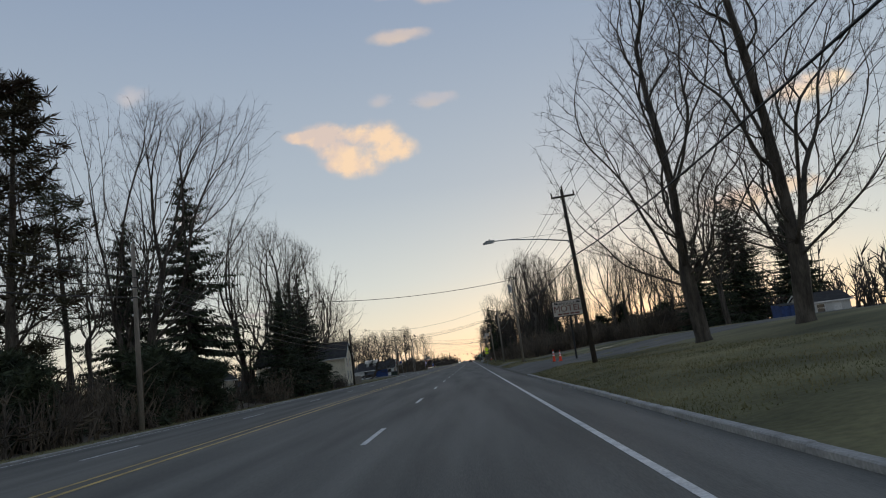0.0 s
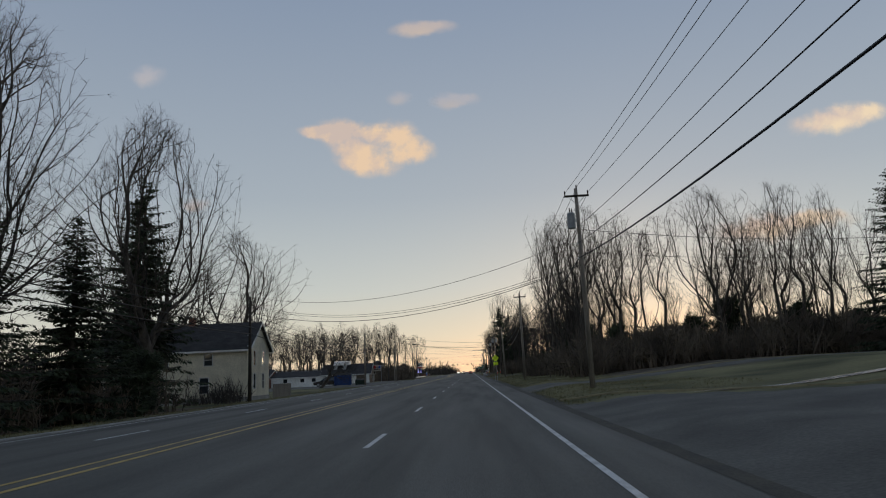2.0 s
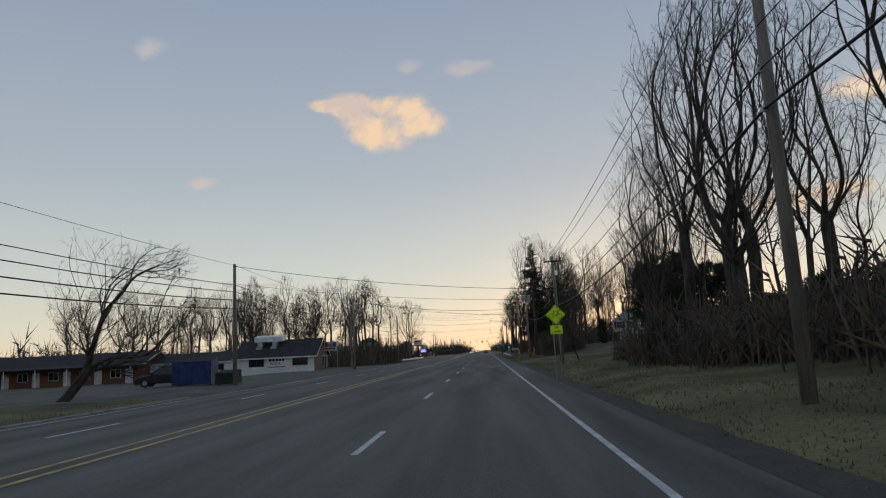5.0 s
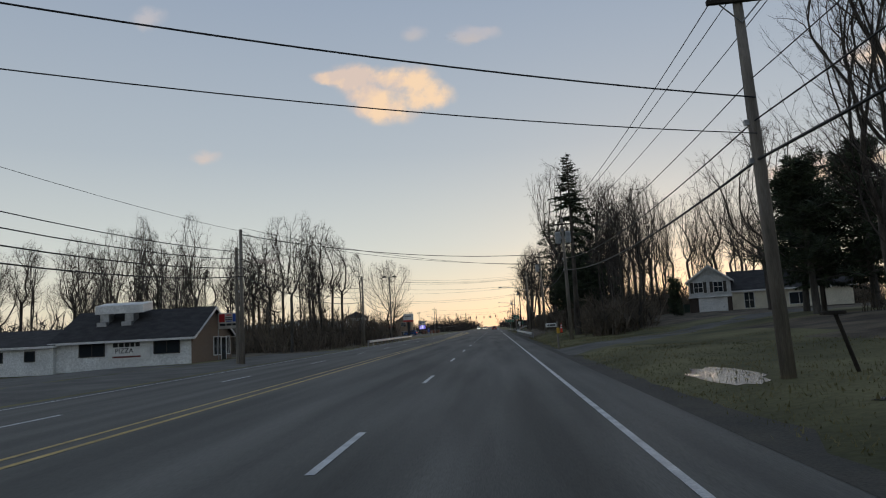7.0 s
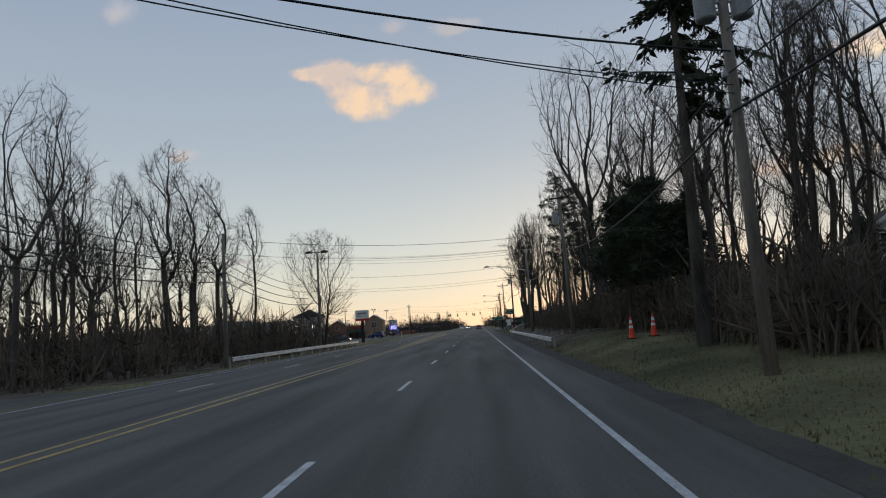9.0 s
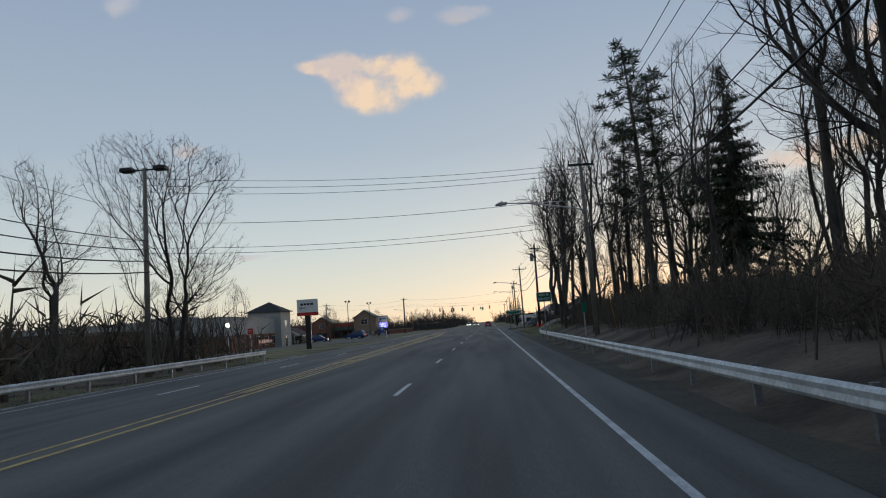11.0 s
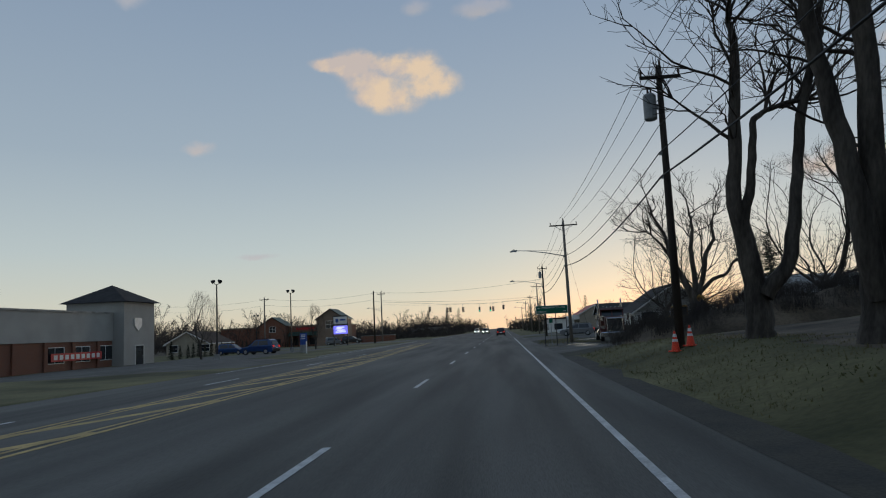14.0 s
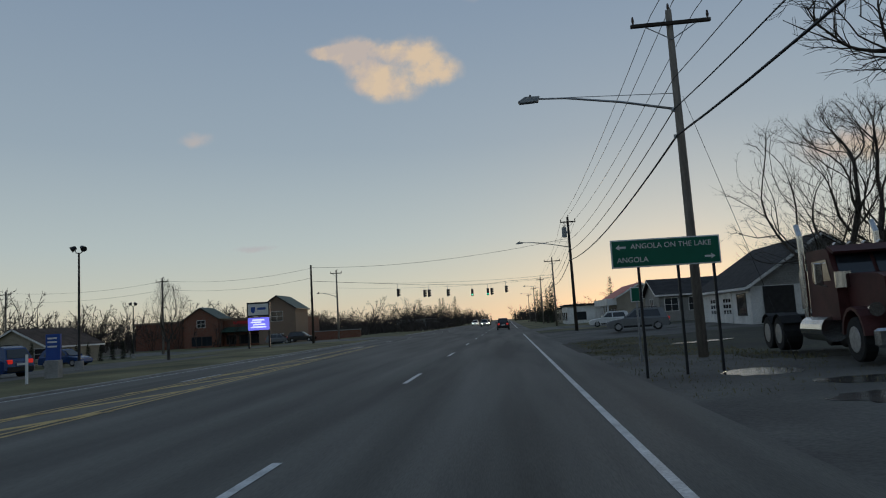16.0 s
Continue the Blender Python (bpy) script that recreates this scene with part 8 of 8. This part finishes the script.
def loader(x, y, rz):
    th = thing("digger", "worn yellow tracked digger behind the truck", "digger", x, y, ground_z(x, y), rz)
    for s in (-1, 1):
        b = Build()
        b.prism([(-1.8, 0.35), (-1.5, 0.0), (1.5, 0.0), (1.8, 0.35), (1.5, 0.8), (-1.5, 0.8)], s * 1.0 - 0.28, s * 1.0 + 0.28, "x")
        part("track", b, M["rubber"], th)
    b = Build()
    b.box(-1.2, 1.2, -0.9, 2.0, 0.85, 1.9, 0.08)
    part("body", b, M["machine_yellow"], th)
    b = Build()
    b.box(-1.15, -0.15, -1.1, 0.5, 1.5, 2.85, 0.06)
    cab_ = part("cab", b, M["machine_yellow"], th)
    b = Build()
    b.box(-1.05, -0.25, -1.12, -1.09, 1.9, 2.7)
    b.box(-1.17, -1.14, -0.9, 0.3, 1.9, 2.7)
    part("window", b, M["glass"], cab_)
    b = Build()
    b.tube([(0.4, -0.8, 1.6), (0.4, -2.6, 3.6), (0.4, -3.6, 3.3)], [0.22, 0.2, 0.15], 6)
    part("boom", b, M["machine_yellow"], th)
    b = Build()
    b.tube([(0.4, -3.6, 3.3), (0.4, -4.1, 1.4)], [0.16, 0.12], 6)
    part("stick", b, M["machine_yellow"], th)
    b = Build()
    b.prism([(-4.5, 1.4), (-3.8, 1.5), (-3.4, 0.7), (-3.9, 0.35), (-4.4, 0.6)], -0.1, 0.9, "x")
    part("bucket", b, M["dark_metal"], th)


loader(17.0, 380, 12)
th = thing("plough_blade", "dark snow plough blade leaning in the yard", "plough", 15.2, 374.5, ground_z(15.2, 374.5), 20)
b = Build()
pts = [(0.55 * math.cos(a), 0.7 + 0.7 * math.sin(a)) for a in (-1.5, -1.0, -0.5, 0, 0.5, 1.0, 1.4)]
b.prism(pts + [(p * 0.93 - 0.02, q) for p, q in reversed(pts)], -1.4, 1.4, "x")
part("blade", b, M["dark_metal"], th)
for u in (-0.9, 0, 0.9):
    b = Build()
    b.prism([(0.5, 0.1), (1.2, 0.05), (0.6, 1.2)], u - 0.03, u + 0.03, "x")
    part("rib", b, M["dark_metal"], th)


# ---- sky backdrop: sunset clouds ----
def cloud_material(name, blobs, warm, cool, density, wisp):
    """Glowing vapour whose edge is torn by noise: thick where the lobes overlap. Its sunlit tints are painted in."""
    m = bpy.data.materials.new(name)
    m.use_nodes = True
    nt = m.node_tree
    nt.nodes.clear()
    N, link = nt.nodes.new, nt.links.new
    out, mix, clear, glow = N("ShaderNodeOutputMaterial"), N("ShaderNodeMixShader"), N("ShaderNodeBsdfTransparent"), N("ShaderNodeEmission")
    co = N("ShaderNodeTexCoord")
    warp = N("ShaderNodeTexNoise")
    warp.inputs["Scale"].default_value, warp.inputs["Detail"].default_value = 0.009, 7
    link(co.outputs["Object"], warp.inputs["Vector"])
    sub = N("ShaderNodeVectorMath")
    sub.operation = "SUBTRACT"
    sub.inputs[1].default_value = (0.5, 0.5, 0.5)
    link(warp.outputs[1], sub.inputs[0])
    scl = N("ShaderNodeVectorMath")
    scl.operation = "SCALE"
    scl.inputs["Scale"].default_value = wisp
    link(sub.outputs[0], scl.inputs[0])
    add = N("ShaderNodeVectorMath")
    link(co.outputs["Object"], add.inputs[0])
    link(scl.outputs[0], add.inputs[1])
    total = None
    for cx, cz, rx, rz in blobs:
        mp = N("ShaderNodeMapping")
        mp.vector_type = "POINT"
        mp.inputs["Location"].default_value = (-cx / rx, 0, -cz / rz)
        mp.inputs["Scale"].default_value = (1 / rx, 0, 1 / rz)
        g = N("ShaderNodeTexGradient")
        g.gradient_type = "SPHERICAL"
        link(add.outputs[0], mp.inputs[0])
        link(mp.outputs[0], g.inputs[0])
        if total is None:
            total = g.outputs[1]
        else:
            s = N("ShaderNodeMath")
            link(total, s.inputs[0])
            link(g.outputs[1], s.inputs[1])
            total = s.outputs[0]
    edge = N("ShaderNodeMapRange")
    edge.interpolation_type = "SMOOTHSTEP"
    edge.inputs["From Min"].default_value, edge.inputs["From Max"].default_value = 0.06, 0.85
    edge.inputs["To Max"].default_value = density
    puff, raise_ = N("ShaderNodeTexNoise"), N("ShaderNodeMath")
    puff.inputs["Scale"].default_value, puff.inputs["Detail"].default_value, puff.inputs["Roughness"].default_value = 0.016, 8, 0.6
    link(co.outputs["Object"], puff.inputs["Vector"])
    raise_.operation = "MULTIPLY_ADD"
    raise_.inputs[1].default_value, raise_.inputs[2].default_value = 2.4, -1.2
    link(puff.outputs[0], raise_.inputs[0])
    join = N("ShaderNodeMath")
    join.operation = "MULTIPLY_ADD"
    link(raise_.outputs[0], join.inputs[0])
    link(total, join.inputs[1])
    link(total, join.inputs[2])
    link(join.outputs[0], edge.inputs["Value"])
    # warm and cool tints, warmer towards +x, paint the low sun's light
    tint = N("ShaderNodeTexNoise")
    tint.inputs["Scale"].default_value, tint.inputs["Detail"].default_value = 0.011, 6
    link(co.outputs["Object"], tint.inputs["Vector"])
    ramp = N("ShaderNodeValToRGB")
    ramp.color_ramp.elements[0].position, ramp.color_ramp.elements[1].position = 0.40, 0.60
    ramp.color_ramp.elements[0].color, ramp.color_ramp.elements[1].color = (*cool, 1), (*warm, 1)
    side, mixv = N("ShaderNodeSeparateXYZ"), N("ShaderNodeMath")
    link(co.outputs["Object"], side.inputs[0])
    mixv.operation = "MULTIPLY_ADD"
    mixv.inputs[1].default_value = 0.0008
    link(side.outputs[0], mixv.inputs[0])
    link(tint.outputs[0], mixv.inputs[2])
    link(mixv.outputs[0], ramp.inputs[0])
    link(ramp.outputs[0], glow.inputs[0])
    link(edge.outputs[0], mix.inputs[0])
    link(clear.outputs[0], mix.inputs[1])
    link(glow.outputs[0], mix.inputs[2])
    link(mix.outputs[0], out.inputs[0])
    return m


def cloud(x, y, z, w, h, blobs, density, wisp, warm=(0.90, 0.65, 0.43), cool=(0.76, 0.58, 0.47), label="soft peach glowing cloud with low sunlight painted in"):
    b = Build()
    n = 8
    for j in range(n + 1):
        for i in range(n + 1):
            u, q = i / n * 2 - 1, j / n * 2 - 1
            b.v.append((u * w, 40 * (u * u + q * q), q * h))
    b.f = [(j * (n + 1) + i, j * (n + 1) + i + 1, (j + 1) * (n + 1) + i + 1, (j + 1) * (n + 1) + i) for j in range(n) for i in range(n)]
    ob = part("backdrop", b, cloud_material("cloud_vapour", blobs, warm, cool, density, wisp), None, smooth=True)
    ob.location = (x, y, z)
    ob.visible_shadow = False
    tagged(ob, label, "cloud", kind="structure")


cloud(-356, 2650, 900, 430, 230, ((-160, 80, 125, 66), (-225, 74, 78, 40), (-70, 34, 150, 80), (95, 42, 135, 78), (175, -30, 105, 72), (20, -72, 150, 78), (-75, -40, 95, 62)), 0.9, 60, (0.92, 0.66, 0.43), (0.68, 0.54, 0.46))
cloud(-52, 1108, 567, 110, 45, ((-20, 0, 48, 19), (22, 2, 42, 18)), 0.5, 34)
cloud(-12, 1755, 700, 120, 60, ((-16, 0, 58, 30), (28, 3, 52, 26)), 0.32, 50, (0.80, 0.60, 0.45), (0.66, 0.56, 0.55))
cloud(-155, 1774, 724, 100, 60, ((0, 0, 45, 26),), 0.30, 30, (0.76, 0.60, 0.48), (0.66, 0.56, 0.55))
cloud(-10, 1050, 610, 120, 45, ((-30, 4, 55, 16), (30, -8, 45, 18)), 0.55, 25)
cloud(-950, 2008, 941, 160, 90, ((0, 0, 70, 45),), 0.35, 50, (0.75, 0.62, 0.55), (0.7, 0.6, 0.58))
cloud(-1052, 2647, 690, 200, 90, ((0, 0, 80, 35),), 0.38, 50, (0.85, 0.6, 0.45), (0.75, 0.58, 0.5))
cloud(-628, 2050, 214, 160, 50, ((0, 0, 75, 11),), 0.5, 25, (0.62, 0.5, 0.48), (0.55, 0.48, 0.5))
cloud(1256, 2250, 765, 420, 160, ((-60, -10, 150, 50), (60, 20, 130, 55)), 0.85, 70, (1.0, 0.78, 0.52), (0.8, 0.62, 0.5))
cloud(1000, 2250, 420, 500, 160, ((-60, -10, 200, 50), (120, 20, 180, 45)), 0.5, 90, (1.0, 0.66, 0.36), (0.85, 0.55, 0.38))
